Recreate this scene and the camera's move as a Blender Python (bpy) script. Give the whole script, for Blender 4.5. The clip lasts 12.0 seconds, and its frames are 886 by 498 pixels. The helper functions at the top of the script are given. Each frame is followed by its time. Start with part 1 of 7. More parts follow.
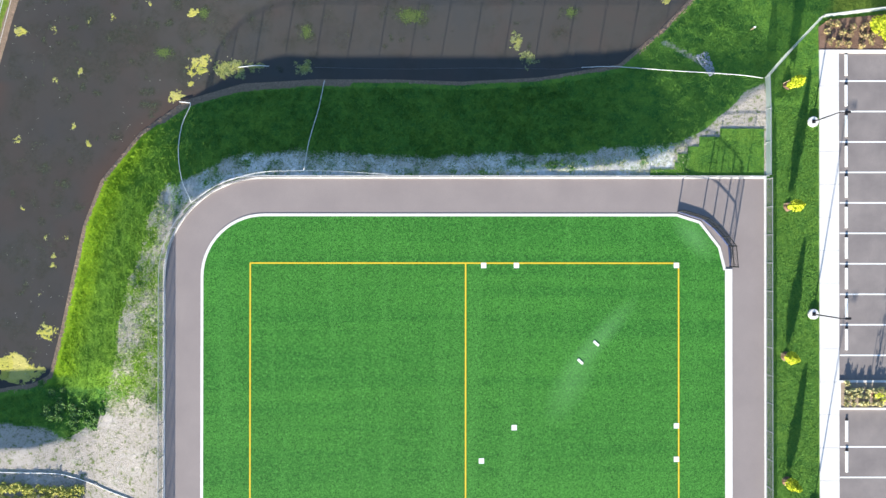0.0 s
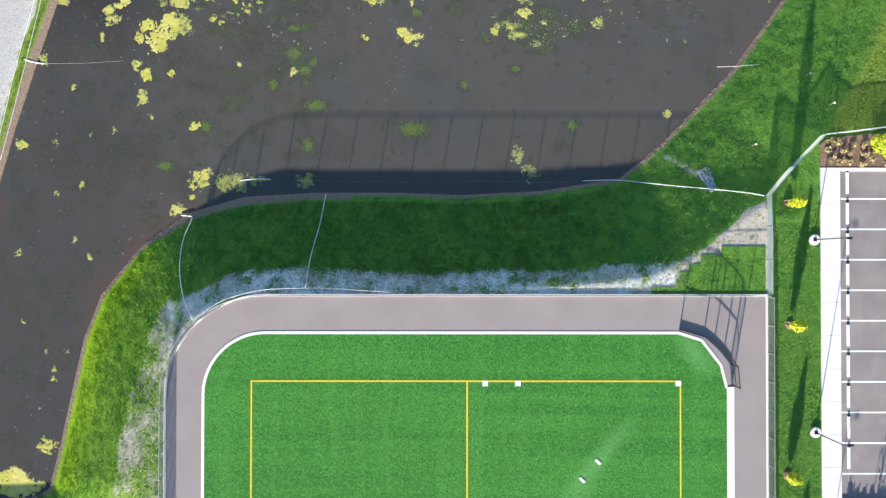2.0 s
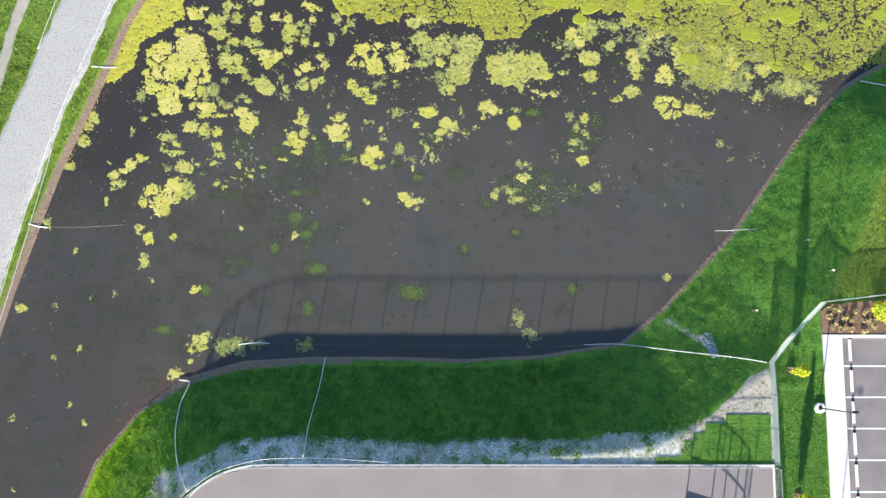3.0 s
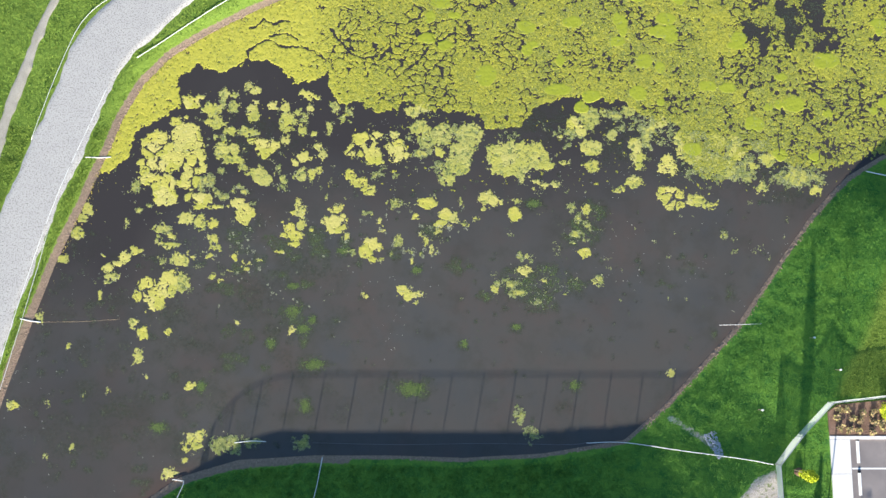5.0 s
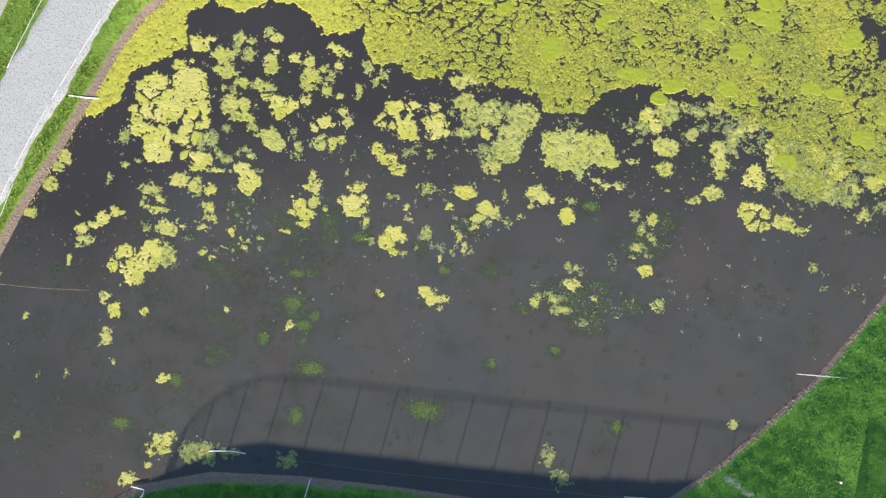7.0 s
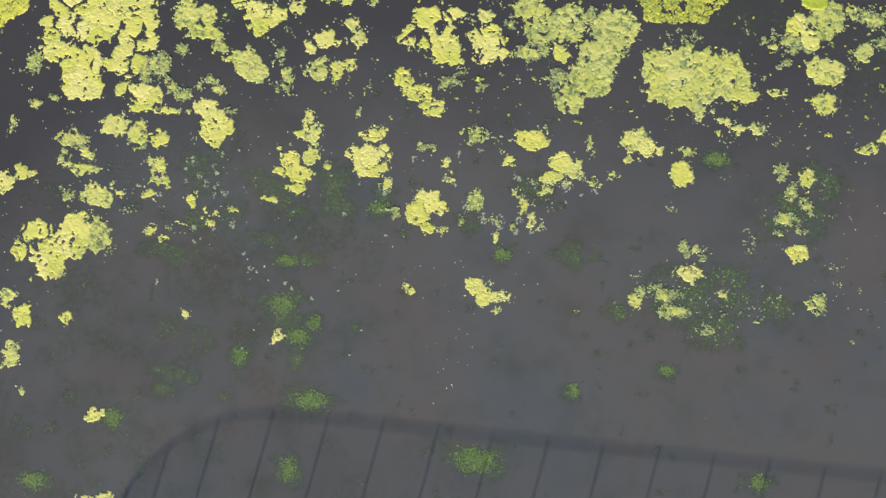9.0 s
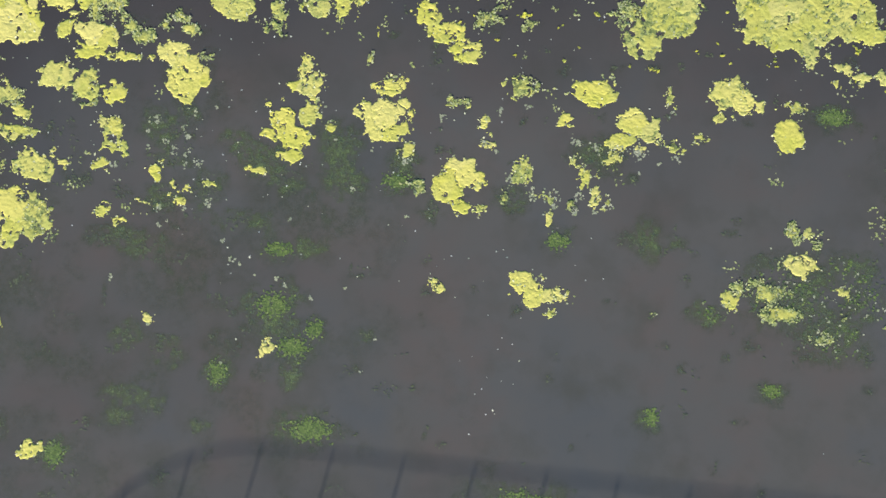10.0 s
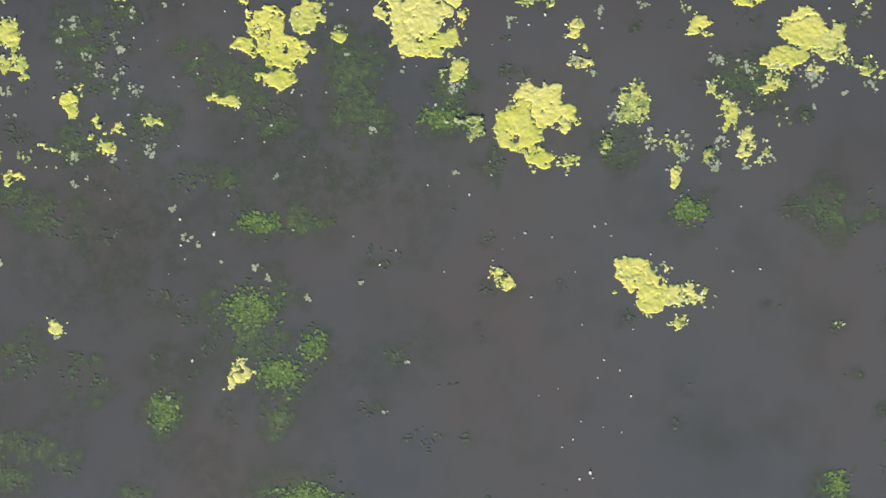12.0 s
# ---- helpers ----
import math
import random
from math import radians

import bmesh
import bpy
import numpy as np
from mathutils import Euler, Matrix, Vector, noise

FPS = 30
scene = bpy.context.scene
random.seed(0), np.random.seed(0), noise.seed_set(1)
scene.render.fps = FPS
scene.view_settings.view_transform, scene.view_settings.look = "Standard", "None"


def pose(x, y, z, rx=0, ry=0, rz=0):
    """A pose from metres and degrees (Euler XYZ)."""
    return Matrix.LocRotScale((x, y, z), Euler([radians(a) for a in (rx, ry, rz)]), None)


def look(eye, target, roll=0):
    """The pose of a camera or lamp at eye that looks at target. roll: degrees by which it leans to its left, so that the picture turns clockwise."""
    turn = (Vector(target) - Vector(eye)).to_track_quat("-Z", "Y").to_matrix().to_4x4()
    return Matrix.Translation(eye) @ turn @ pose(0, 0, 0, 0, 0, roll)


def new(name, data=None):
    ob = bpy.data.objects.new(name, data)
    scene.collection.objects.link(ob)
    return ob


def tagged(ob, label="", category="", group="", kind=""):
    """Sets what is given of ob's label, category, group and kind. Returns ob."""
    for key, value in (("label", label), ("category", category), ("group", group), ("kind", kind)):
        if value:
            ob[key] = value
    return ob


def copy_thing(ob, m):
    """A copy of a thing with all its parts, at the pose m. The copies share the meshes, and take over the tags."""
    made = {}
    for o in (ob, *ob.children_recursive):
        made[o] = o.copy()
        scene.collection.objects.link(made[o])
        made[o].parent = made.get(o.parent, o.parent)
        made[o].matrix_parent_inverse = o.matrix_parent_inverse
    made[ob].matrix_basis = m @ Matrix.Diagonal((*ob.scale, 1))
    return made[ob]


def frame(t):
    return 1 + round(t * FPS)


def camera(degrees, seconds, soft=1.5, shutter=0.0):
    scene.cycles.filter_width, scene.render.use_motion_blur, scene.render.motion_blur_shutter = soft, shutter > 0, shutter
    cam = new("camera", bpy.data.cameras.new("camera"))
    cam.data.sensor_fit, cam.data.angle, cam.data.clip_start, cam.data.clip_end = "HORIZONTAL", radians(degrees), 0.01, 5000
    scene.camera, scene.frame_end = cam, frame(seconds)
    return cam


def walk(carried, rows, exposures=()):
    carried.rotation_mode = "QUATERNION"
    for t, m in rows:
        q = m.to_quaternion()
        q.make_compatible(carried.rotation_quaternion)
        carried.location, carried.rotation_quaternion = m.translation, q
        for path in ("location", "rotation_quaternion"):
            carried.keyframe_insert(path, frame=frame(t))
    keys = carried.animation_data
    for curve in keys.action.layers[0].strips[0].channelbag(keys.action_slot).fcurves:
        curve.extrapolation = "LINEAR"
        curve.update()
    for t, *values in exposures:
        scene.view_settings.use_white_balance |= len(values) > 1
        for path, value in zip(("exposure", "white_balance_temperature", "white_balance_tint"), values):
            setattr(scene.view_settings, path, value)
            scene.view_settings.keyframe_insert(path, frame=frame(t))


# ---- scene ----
cam = camera(55.0, 12.0)
# seconds, place in metres, and the degrees of tilt forward, tilt sideways and turn from looking straight down
ROWS = [
    (0, 0.18, 0.09, 75.06, 0.27, -0.08, 0.03),
    (0.5, 0.13, 1.10, 75.01, 0.54, -0.08, 0.03),
    (1, 0.02, 3.22, 74.97, 0.73, -0.13, 0.00),
    (1.5, 0.04, 6.65, 75.07, 0.51, -0.09, -0.01),
    (2, -0.04, 9.73, 75.08, 0.84, -0.14, 0.06),
    (2.5, -0.16, 13.60, 75.13, 1.48, -0.21, 0.09),
    (2.7, -0.11, 14.90, 75.16, 3.67, -0.19, -0.06),
    (3, -0.18, 16.63, 75.19, 6.79, -0.21, 0.10),
    (3.5, -0.18, 18.94, 75.26, 7.64, -0.23, 0.11),
    (5.5, -0.21, 25.21, 74.16, 7.50, -0.25, 0.09),
    (6, -0.61, 25.82, 71.63, 7.19, -0.28, 0.10),
    (6.5, -1.28, 27.15, 67.75, 6.27, -0.32, 0.25),
    (6.6, -1.31, 27.00, 66.80, 6.42, -0.08, 1.03),
    (6.7, -1.53, 27.00, 65.79, 6.41, 0.04, 2.37),
    (6.8, -1.76, 27.00, 64.84, 6.38, 0.15, 3.72),
    (6.9, -2.01, 27.00, 63.80, 6.37, 0.28, 5.23),
    (7, -2.14, 26.81, 62.60, 6.53, 0.37, 6.21),
    (7.2, -2.47, 27.18, 60.62, 6.21, 0.40, 6.67),
    (8.8, -4.58, 29.15, 43.88, 4.50, 0.70, 5.76),
    (9, -4.92, 29.15, 41.87, 4.47, 0.68, 5.83),
    (9.5, -5.68, 29.24, 36.75, 4.37, 0.73, 5.85),
    (10, -6.44, 29.32, 31.63, 4.25, 0.79, 5.76),
    (10.5, -7.19, 29.39, 26.79, 4.18, 0.88, 5.84),
    (11, -7.78, 29.44, 23.09, 4.09, 0.91, 5.88),
    (11.5, -8.16, 29.50, 20.57, 4.00, 0.95, 5.87),
    (12, -8.34, 29.47, 19.39, 3.92, 0.84, 5.90),
]
walk(cam, [(t, pose(x, y, z, up) @ pose(0, 0, 0, 0, side) @ pose(0, 0, 0, 0, 0, turn)) for t, x, y, z, up, side, turn in ROWS],
     [(0, 1.75), (1.5, 1.75), (2, 1.79), (2.5, 1.76), (3, 1.8), (3.5, 1.66), (5.5, 1.72), (12, 1.72)])

# ---- world ----
WATER = -3.08
SUN_EL, SUN_AZ = 15.7, 189.5
world = bpy.data.worlds.new("sky")
world.use_nodes = True
scene.world = world
sky = world.node_tree.nodes.new("ShaderNodeTexSky")
sky.sky_type, sky.sun_disc = "NISHITA", False
sky.ozone_density, sky.dust_density = 3.0, 0.4
sky.sun_elevation, sky.sun_rotation = radians(SUN_EL), radians(SUN_AZ)
world.node_tree.nodes["Background"].inputs[1].default_value = 0.094
world.node_tree.links.new(sky.outputs[0], world.node_tree.nodes["Background"].inputs[0])
sun = new("sun", bpy.data.lights.new("sun", "SUN"))
sun.data.energy, sun.data.angle, sun.data.color = 5.0, radians(0.8), (1.0, 0.93, 0.82)
to_sun = Vector((math.sin(radians(SUN_AZ)) * math.cos(radians(SUN_EL)), math.cos(radians(SUN_AZ)) * math.cos(radians(SUN_EL)), math.sin(radians(SUN_EL))))
sun.matrix_world = look(to_sun * 60, (0, 0, 0))
scene.view_settings.exposure = 1.72

# ---- number helpers ----


def lattice(ix, iy, seed):
    h = (ix.astype(np.int64) * 374761393 + iy.astype(np.int64) * 668265263 + seed * 974634777) & 0x7FFFFFFF
    h = ((h ^ (h >> 13)) * 1274126177) & 0x7FFFFFFF
    return ((h ^ (h >> 16)) & 0xFFFF) / 32767.5 - 1.0


def rough(x, y, seed=0):
    """Smooth noise, -1 to 1, on numpy arrays."""
    fx, fy = np.floor(x), np.floor(y)
    u, v = x - fx, y - fy
    u, v = u * u * (3 - 2 * u), v * v * (3 - 2 * v)
    a, b = lattice(fx, fy, seed), lattice(fx + 1, fy, seed)
    c, d = lattice(fx, fy + 1, seed), lattice(fx + 1, fy + 1, seed)
    return (a * (1 - u) + b * u) * (1 - v) + (c * (1 - u) + d * u) * v


def cloudy(x, y, seed=0, octaves=4):
    total, amp = 0.0, 0.55
    for k in range(octaves):
        total = total + amp * rough(x * 2 ** k + 17.3 * k, y * 2 ** k - 9.1 * k, seed + k)
        amp *= 0.55
    return total


def smooth(a, b, x):
    t = np.clip((x - a) / (b - a), 0, 1)
    return t * t * (3 - 2 * t)


def distance(x, y, ring):
    """Signed distance to a closed outline: positive outside."""
    best, inside = np.full(np.shape(x), 1e9), np.zeros(np.shape(x), bool)
    for (ax, ay), (bx, by) in zip(ring, ring[1:] + ring[:1]):
        ex, ey = bx - ax, by - ay
        k = np.clip(((x - ax) * ex + (y - ay) * ey) / (ex * ex + ey * ey), 0, 1)
        best = np.minimum(best, np.hypot(x - ax - k * ex, y - ay - k * ey))
        if ay != by:
            inside ^= ((ay > y) != (by > y)) & (x < ex * (y - ay) / ey + ax)
    return np.where(inside, -best, best)


def plates(x, y, size, seed=0):
    """Cracked plates: each place's distance to the nearest crack, and a number for its plate."""
    u, v = x / size, y / size
    iu, iv = np.floor(u), np.floor(v)
    near, second, which = np.full(np.shape(x), 9.0), np.full(np.shape(x), 9.0), np.zeros(np.shape(x))
    for du in (-1, 0, 1):
        for dv in (-1, 0, 1):
            cu, cv = iu + du, iv + dv
            d = np.hypot(cu + 0.5 + 0.45 * lattice(cu, cv, seed) - u, cv + 0.5 + 0.45 * lattice(cu, cv, seed + 11) - v)
            first = d < near
            second = np.where(first, near, np.minimum(second, d))
            which = np.where(first, 0.5 + 0.5 * lattice(cu, cv, seed + 23), which)
            near = np.where(first, d, near)
    return (second - near) * size / 2, which


def arc(cx, cy, r, a0, a1, n=14):
    return [(cx + r * math.cos(radians(a0 + (a1 - a0) * i / n)), cy + r * math.sin(radians(a0 + (a1 - a0) * i / n))) for i in range(n + 1)]


# ---- materials ----
def shader(name):
    m = bpy.data.materials.new(name)
    m.use_nodes = True
    return m, m.node_tree, m.node_tree.nodes["Principled BSDF"]


def noise_node(tree, scale, detail=4.0, space="Object", stretch=None, rough_=0.6):
    coord = tree.nodes.new("ShaderNodeTexCoord")
    n = tree.nodes.new("ShaderNodeTexNoise")
    n.inputs["Scale"].default_value, n.inputs["Detail"].default_value, n.inputs["Roughness"].default_value = scale, detail, rough_
    out = coord.outputs[space]
    if stretch:
        mp = tree.nodes.new("ShaderNodeMapping")
        mp.inputs["Scale"].default_value = stretch
        tree.links.new(out, mp.inputs[0])
        out = mp.outputs[0]
    tree.links.new(out, n.inputs["Vector"])
    return n.outputs["Fac"]


def ramp(tree, fac, lo, hi):
    r = tree.nodes.new("ShaderNodeMapRange")
    r.inputs[1].default_value, r.inputs[2].default_value = lo, hi
    r.clamp = True
    tree.links.new(fac, r.inputs[0])
    return r.outputs[0]


def blend(tree, fac, a, b):
    m = tree.nodes.new("ShaderNodeMix")
    m.data_type = "RGBA"
    if isinstance(fac, float):
        m.inputs[0].default_value = fac
    else:
        tree.links.new(fac, m.inputs[0])
    for value, socket in ((a, m.inputs[6]), (b, m.inputs[7])):
        if isinstance(value, tuple):
            socket.default_value = (*value, 1)
        else:
            tree.links.new(value, socket)
    return m.outputs[2]


def bump(tree, bsdf, height, strength, dist):
    b = tree.nodes.new("ShaderNodeBump")
    b.inputs["Strength"].default_value, b.inputs["Distance"].default_value = strength, dist
    tree.links.new(height, b.inputs["Height"])
    tree.links.new(b.outputs[0], bsdf.inputs["Normal"])


def plain(name, a, b, c=None, coarse=0.6, fine=9.0, gloss=0.8, relief=0.3, deep=0.01, metal=0.0, grain=(0.5, 0.75), stretch=None, spec=0.3):
    """A surface of two mixed tones with a third in its grain."""
    m, tree, bsdf = shader(name)
    big = noise_node(tree, coarse, 5.0, stretch=stretch)
    small = noise_node(tree, fine, 6.0, stretch=stretch)
    col = blend(tree, ramp(tree, big, 0.35, 0.65), a, b)
    if c:
        col = blend(tree, ramp(tree, small, *grain), col, c)
    tree.links.new(col, bsdf.inputs["Base Color"])
    bsdf.inputs["Roughness"].default_value, bsdf.inputs["Metallic"].default_value = gloss, metal
    bsdf.inputs["Specular IOR Level"].default_value = spec
    if relief:
        bump(tree, bsdf, small, relief, deep)
    return m


def leafy(name, tones, gloss=0.7, thin=0.25):
    """Leaves: each one takes its own tone."""
    m, tree, bsdf = shader(name)
    geo = tree.nodes.new("ShaderNodeNewGeometry")
    cr = tree.nodes.new("ShaderNodeValToRGB")
    el = cr.color_ramp.elements
    while len(el) < len(tones):
        el.new(0.5)
    for i, tone in enumerate(tones):
        el[i].position, el[i].color = i / (len(tones) - 1), (*tone, 1)
    tree.links.new(geo.outputs["Random Per Island"], cr.inputs[0])
    tree.links.new(cr.outputs[0], bsdf.inputs["Base Color"])
    bsdf.inputs["Roughness"].default_value = gloss
    bsdf.inputs["Specular IOR Level"].default_value = 0.2
    return m


def ground_material():
    m, tree, bsdf = shader("bank_ground")
    big, mid, small, tiny = (noise_node(tree, s, 5.0) for s in (0.16, 0.9, 5.0, 26.0))
    lush = blend(tree, ramp(tree, big, 0.4, 0.62), (0.085, 0.21, 0.034), (0.13, 0.255, 0.036))
    lush = blend(tree, ramp(tree, mid, 0.46, 0.62), lush, (0.046, 0.145, 0.028))
    lush = blend(tree, ramp(tree, small, 0.52, 0.68), lush, (0.15, 0.29, 0.035))
    lush = blend(tree, ramp(tree, tiny, 0.55, 0.8), lush, (0.03, 0.09, 0.015))
    sunny = tree.nodes.new("ShaderNodeAttribute")
    sunny.attribute_name = "dry"
    lush = blend(tree, sunny.outputs["Fac"], lush, blend(tree, ramp(tree, small, 0.4, 0.7), (0.165, 0.235, 0.037), (0.1, 0.155, 0.027)))
    lime_lift = tree.nodes.new("ShaderNodeAttribute")
    lime_lift.attribute_name = "lime_lift"
    lush = blend(tree, lime_lift.outputs["Fac"], lush, blend(tree, ramp(tree, small, 0.4, 0.7), (0.21, 0.33, 0.012), (0.12, 0.25, 0.012)))
    soil = blend(tree, ramp(tree, mid, 0.35, 0.7), (0.42, 0.375, 0.335), (0.36, 0.325, 0.285))
    soil = blend(tree, ramp(tree, small, 0.54, 0.66), soil, (0.2, 0.2, 0.13))
    soil = blend(tree, ramp(tree, noise_node(tree, 1.7, 7.0, rough_=0.75), 0.53, 0.61), soil, (0.14, 0.18, 0.06))
    soil = blend(tree, ramp(tree, noise_node(tree, 0.45, 6.0, rough_=0.7), 0.55, 0.66), soil, (0.47, 0.425, 0.385))
    soil = blend(tree, ramp(tree, tiny, 0.6, 0.8), soil, (0.18, 0.16, 0.12))
    pale_strip = tree.nodes.new("ShaderNodeAttribute")
    pale_strip.attribute_name = "pale_strip"
    soil = blend(tree, pale_strip.outputs["Fac"], soil, blend(tree, ramp(tree, noise_node(tree, 3.2, 7.0, rough_=0.8), 0.4, 0.6), (0.74, 0.74, 0.74), (0.44, 0.46, 0.42)))
    mud = blend(tree, ramp(tree, small, 0.4, 0.7), (0.245, 0.182, 0.132), (0.155, 0.118, 0.088))
    mud = blend(tree, ramp(tree, tiny, 0.55, 0.75), mud, (0.33, 0.255, 0.19))
    for name, tone in (("soil", soil), ("mud", mud)):
        at = tree.nodes.new("ShaderNodeAttribute")
        at.attribute_name = name
        mix = tree.nodes.new("ShaderNodeMath")
        mix.operation = "ADD"
        tree.links.new(at.outputs["Fac"], mix.inputs[0])
        edge = tree.nodes.new("ShaderNodeMath")
        edge.operation = "MULTIPLY_ADD"
        tree.links.new(small, edge.inputs[0])
        edge.inputs[1].default_value, edge.inputs[2].default_value = 1.1, -0.55
        tree.links.new(edge.outputs[0], mix.inputs[1])
        lush = blend(tree, ramp(tree, mix.outputs[0], 0.38, 0.62), lush, tone)
    tree.links.new(lush, bsdf.inputs["Base Color"])
    bsdf.inputs["Roughness"].default_value, bsdf.inputs["Specular IOR Level"].default_value = 0.9, 0.1
    add = tree.nodes.new("ShaderNodeMath")
    tree.links.new(small, add.inputs[0])
    tree.links.new(tiny, add.inputs[1])
    bump(tree, bsdf, add.outputs[0], 0.7, 0.09)
    return m


def turf_material():
    m, tree, bsdf = shader("artificial_turf")
    big = noise_node(tree, 0.12, 3.0)
    rows_ = noise_node(tree, 1.0, 4.0, stretch=(0.02, 0.6, 1))
    mid, tiny = noise_node(tree, 4.5, 6.0), noise_node(tree, 10.0, 6.0, rough_=0.85)
    cols_ = noise_node(tree, 1.0, 4.0, stretch=(0.5, 0.02, 1))
    col = blend(tree, ramp(tree, big, 0.4, 0.62), (0.04, 0.18, 0.023), (0.05, 0.212, 0.027))
    col = blend(tree, ramp(tree, rows_, 0.42, 0.6), col, (0.027, 0.148, 0.019))
    col = blend(tree, ramp(tree, cols_, 0.5, 0.66), col, (0.05, 0.205, 0.031))
    col = blend(tree, ramp(tree, mid, 0.45, 0.75), col, (0.088, 0.305, 0.05))
    col = blend(tree, ramp(tree, tiny, 0.47, 0.57), col, (0.008, 0.06, 0.007))
    # Three oval streaks of paler green, strongest at their centres.
    for place, size, turn, much in (((14.2, -7.3, 0), (5.0, 1.1, 4), 48, 0.26), ((11.6, -11.5, 0), (4.5, 1.8, 4), 60, 0.18), ((22.4, 1.6, 0), (3.0, 1.4, 4), -48, 0.3)):
        coord, mp, ball = (tree.nodes.new("ShaderNode" + kind) for kind in ("TexCoord", "Mapping", "TexGradient"))
        mp.vector_type, ball.gradient_type = "TEXTURE", "SPHERICAL"
        mp.inputs["Location"].default_value, mp.inputs["Scale"].default_value, mp.inputs["Rotation"].default_value[2] = place, size, radians(turn)
        tree.links.new(coord.outputs["Object"], mp.inputs[0])
        tree.links.new(mp.outputs[0], ball.inputs[0])
        pale_streak = tree.nodes.new("ShaderNodeMath")
        pale_streak.operation = "MULTIPLY"
        tree.links.new(ramp(tree, ball.outputs["Fac"], 0.0, 0.9), pale_streak.inputs[0])
        pale_streak.inputs[1].default_value = much
        col = blend(tree, pale_streak.outputs[0], col, (0.17, 0.4, 0.15))
    tree.links.new(col, bsdf.inputs["Base Color"])
    bsdf.inputs["Roughness"].default_value, bsdf.inputs["Specular IOR Level"].default_value = 0.8, 0.2
    bump(tree, bsdf, tiny, 0.5, 0.03)
    return m


def water_material():
    m, tree, bsdf = shader("murky_water")
    big, mid, patch = noise_node(tree, 0.07, 3.0), noise_node(tree, 0.5, 5.0), noise_node(tree, 0.22, 5.0)
    col = blend(tree, ramp(tree, big, 0.38, 0.62), (0.064, 0.0595, 0.053), (0.062, 0.0605, 0.0565))
    col = blend(tree, ramp(tree, patch, 0.5, 0.68), col, (0.069, 0.058, 0.051))
    col = blend(tree, ramp(tree, patch, 0.46, 0.3), col, (0.0565, 0.0575, 0.056))
    col = blend(tree, ramp(tree, mid, 0.5, 0.85), col, (0.047, 0.046, 0.037))
    silt = tree.nodes.new("ShaderNodeAttribute")
    silt.attribute_name = "silt"
    deep = tree.nodes.new("ShaderNodeAttribute")
    deep.attribute_name = "deep"
    col = blend(tree, deep.outputs["Fac"], col, (0.036, 0.032, 0.031))
    col = blend(tree, silt.outputs["Fac"], col, (0.075, 0.048, 0.038))
    tree.links.new(col, bsdf.inputs["Base Color"])
    bsdf.inputs["Roughness"].default_value, bsdf.inputs["IOR"].default_value = 0.08, 1.33
    bump(tree, bsdf, noise_node(tree, 3.0, 3.0), 0.04, 0.01)
    return m


def film_material():
    """Weed that hangs just under the surface: soft, seen through murky water."""
    m, tree, bsdf = shader("sunken_weed")
    mid, small = noise_node(tree, 3.0, 8.0, rough_=0.78), noise_node(tree, 7.0, 6.0, rough_=0.7)
    bright = tree.nodes.new("ShaderNodeAttribute")
    bright.attribute_name = "bright"
    col = blend(tree, bright.outputs["Fac"], (0.056, 0.066, 0.036), (0.075, 0.1, 0.034))
    col = blend(tree, ramp(tree, small, 0.52, 0.64), col, (0.028, 0.042, 0.028))
    tree.links.new(col, bsdf.inputs["Base Color"])
    bsdf.inputs["Roughness"].default_value = 0.5
    cover = tree.nodes.new("ShaderNodeAttribute")
    cover.attribute_name = "cover"
    add = tree.nodes.new("ShaderNodeMath")
    add.operation = "MULTIPLY"
    tree.links.new(cover.outputs["Fac"], add.inputs[0])
    tree.links.new(ramp(tree, mid, 0.4, 0.6), add.inputs[1])
    clear = tree.nodes.new("ShaderNodeBsdfTransparent")
    mix = tree.nodes.new("ShaderNodeMixShader")
    tree.links.new(add.outputs[0], mix.inputs[0])
    tree.links.new(clear.outputs[0], mix.inputs[1])
    tree.links.new(bsdf.outputs[0], mix.inputs[2])
    tree.links.new(mix.outputs[0], tree.nodes["Material Output"].inputs["Surface"])
    return m


def screen_material():
    """Pale woven wind screen: light passes through its holes and its cloth."""
    m, tree, bsdf = shader("pale_screen_cloth")
    big = noise_node(tree, 1.5, 4.0)
    bsdf.inputs["Roughness"].default_value = 0.8
    col = blend(tree, ramp(tree, big, 0.35, 0.65), (0.9, 0.92, 0.92), (0.84, 0.87, 0.87))
    tree.links.new(col, bsdf.inputs["Base Color"])
    glow = tree.nodes.new("ShaderNodeBsdfTranslucent")
    tree.links.new(col, glow.inputs[0])
    clear = tree.nodes.new("ShaderNodeBsdfTransparent")
    cloth, mix = tree.nodes.new("ShaderNodeMixShader"), tree.nodes.new("ShaderNodeMixShader")
    cloth.inputs[0].default_value, mix.inputs[0].default_value = 0.5, 0.5
    tree.links.new(bsdf.outputs[0], cloth.inputs[1])
    tree.links.new(glow.outputs[0], cloth.inputs[2])
    tree.links.new(clear.outputs[0], mix.inputs[1])
    tree.links.new(cloth.outputs[0], mix.inputs[2])
    tree.links.new(mix.outputs[0], tree.nodes["Material Output"].inputs["Surface"])
    return m


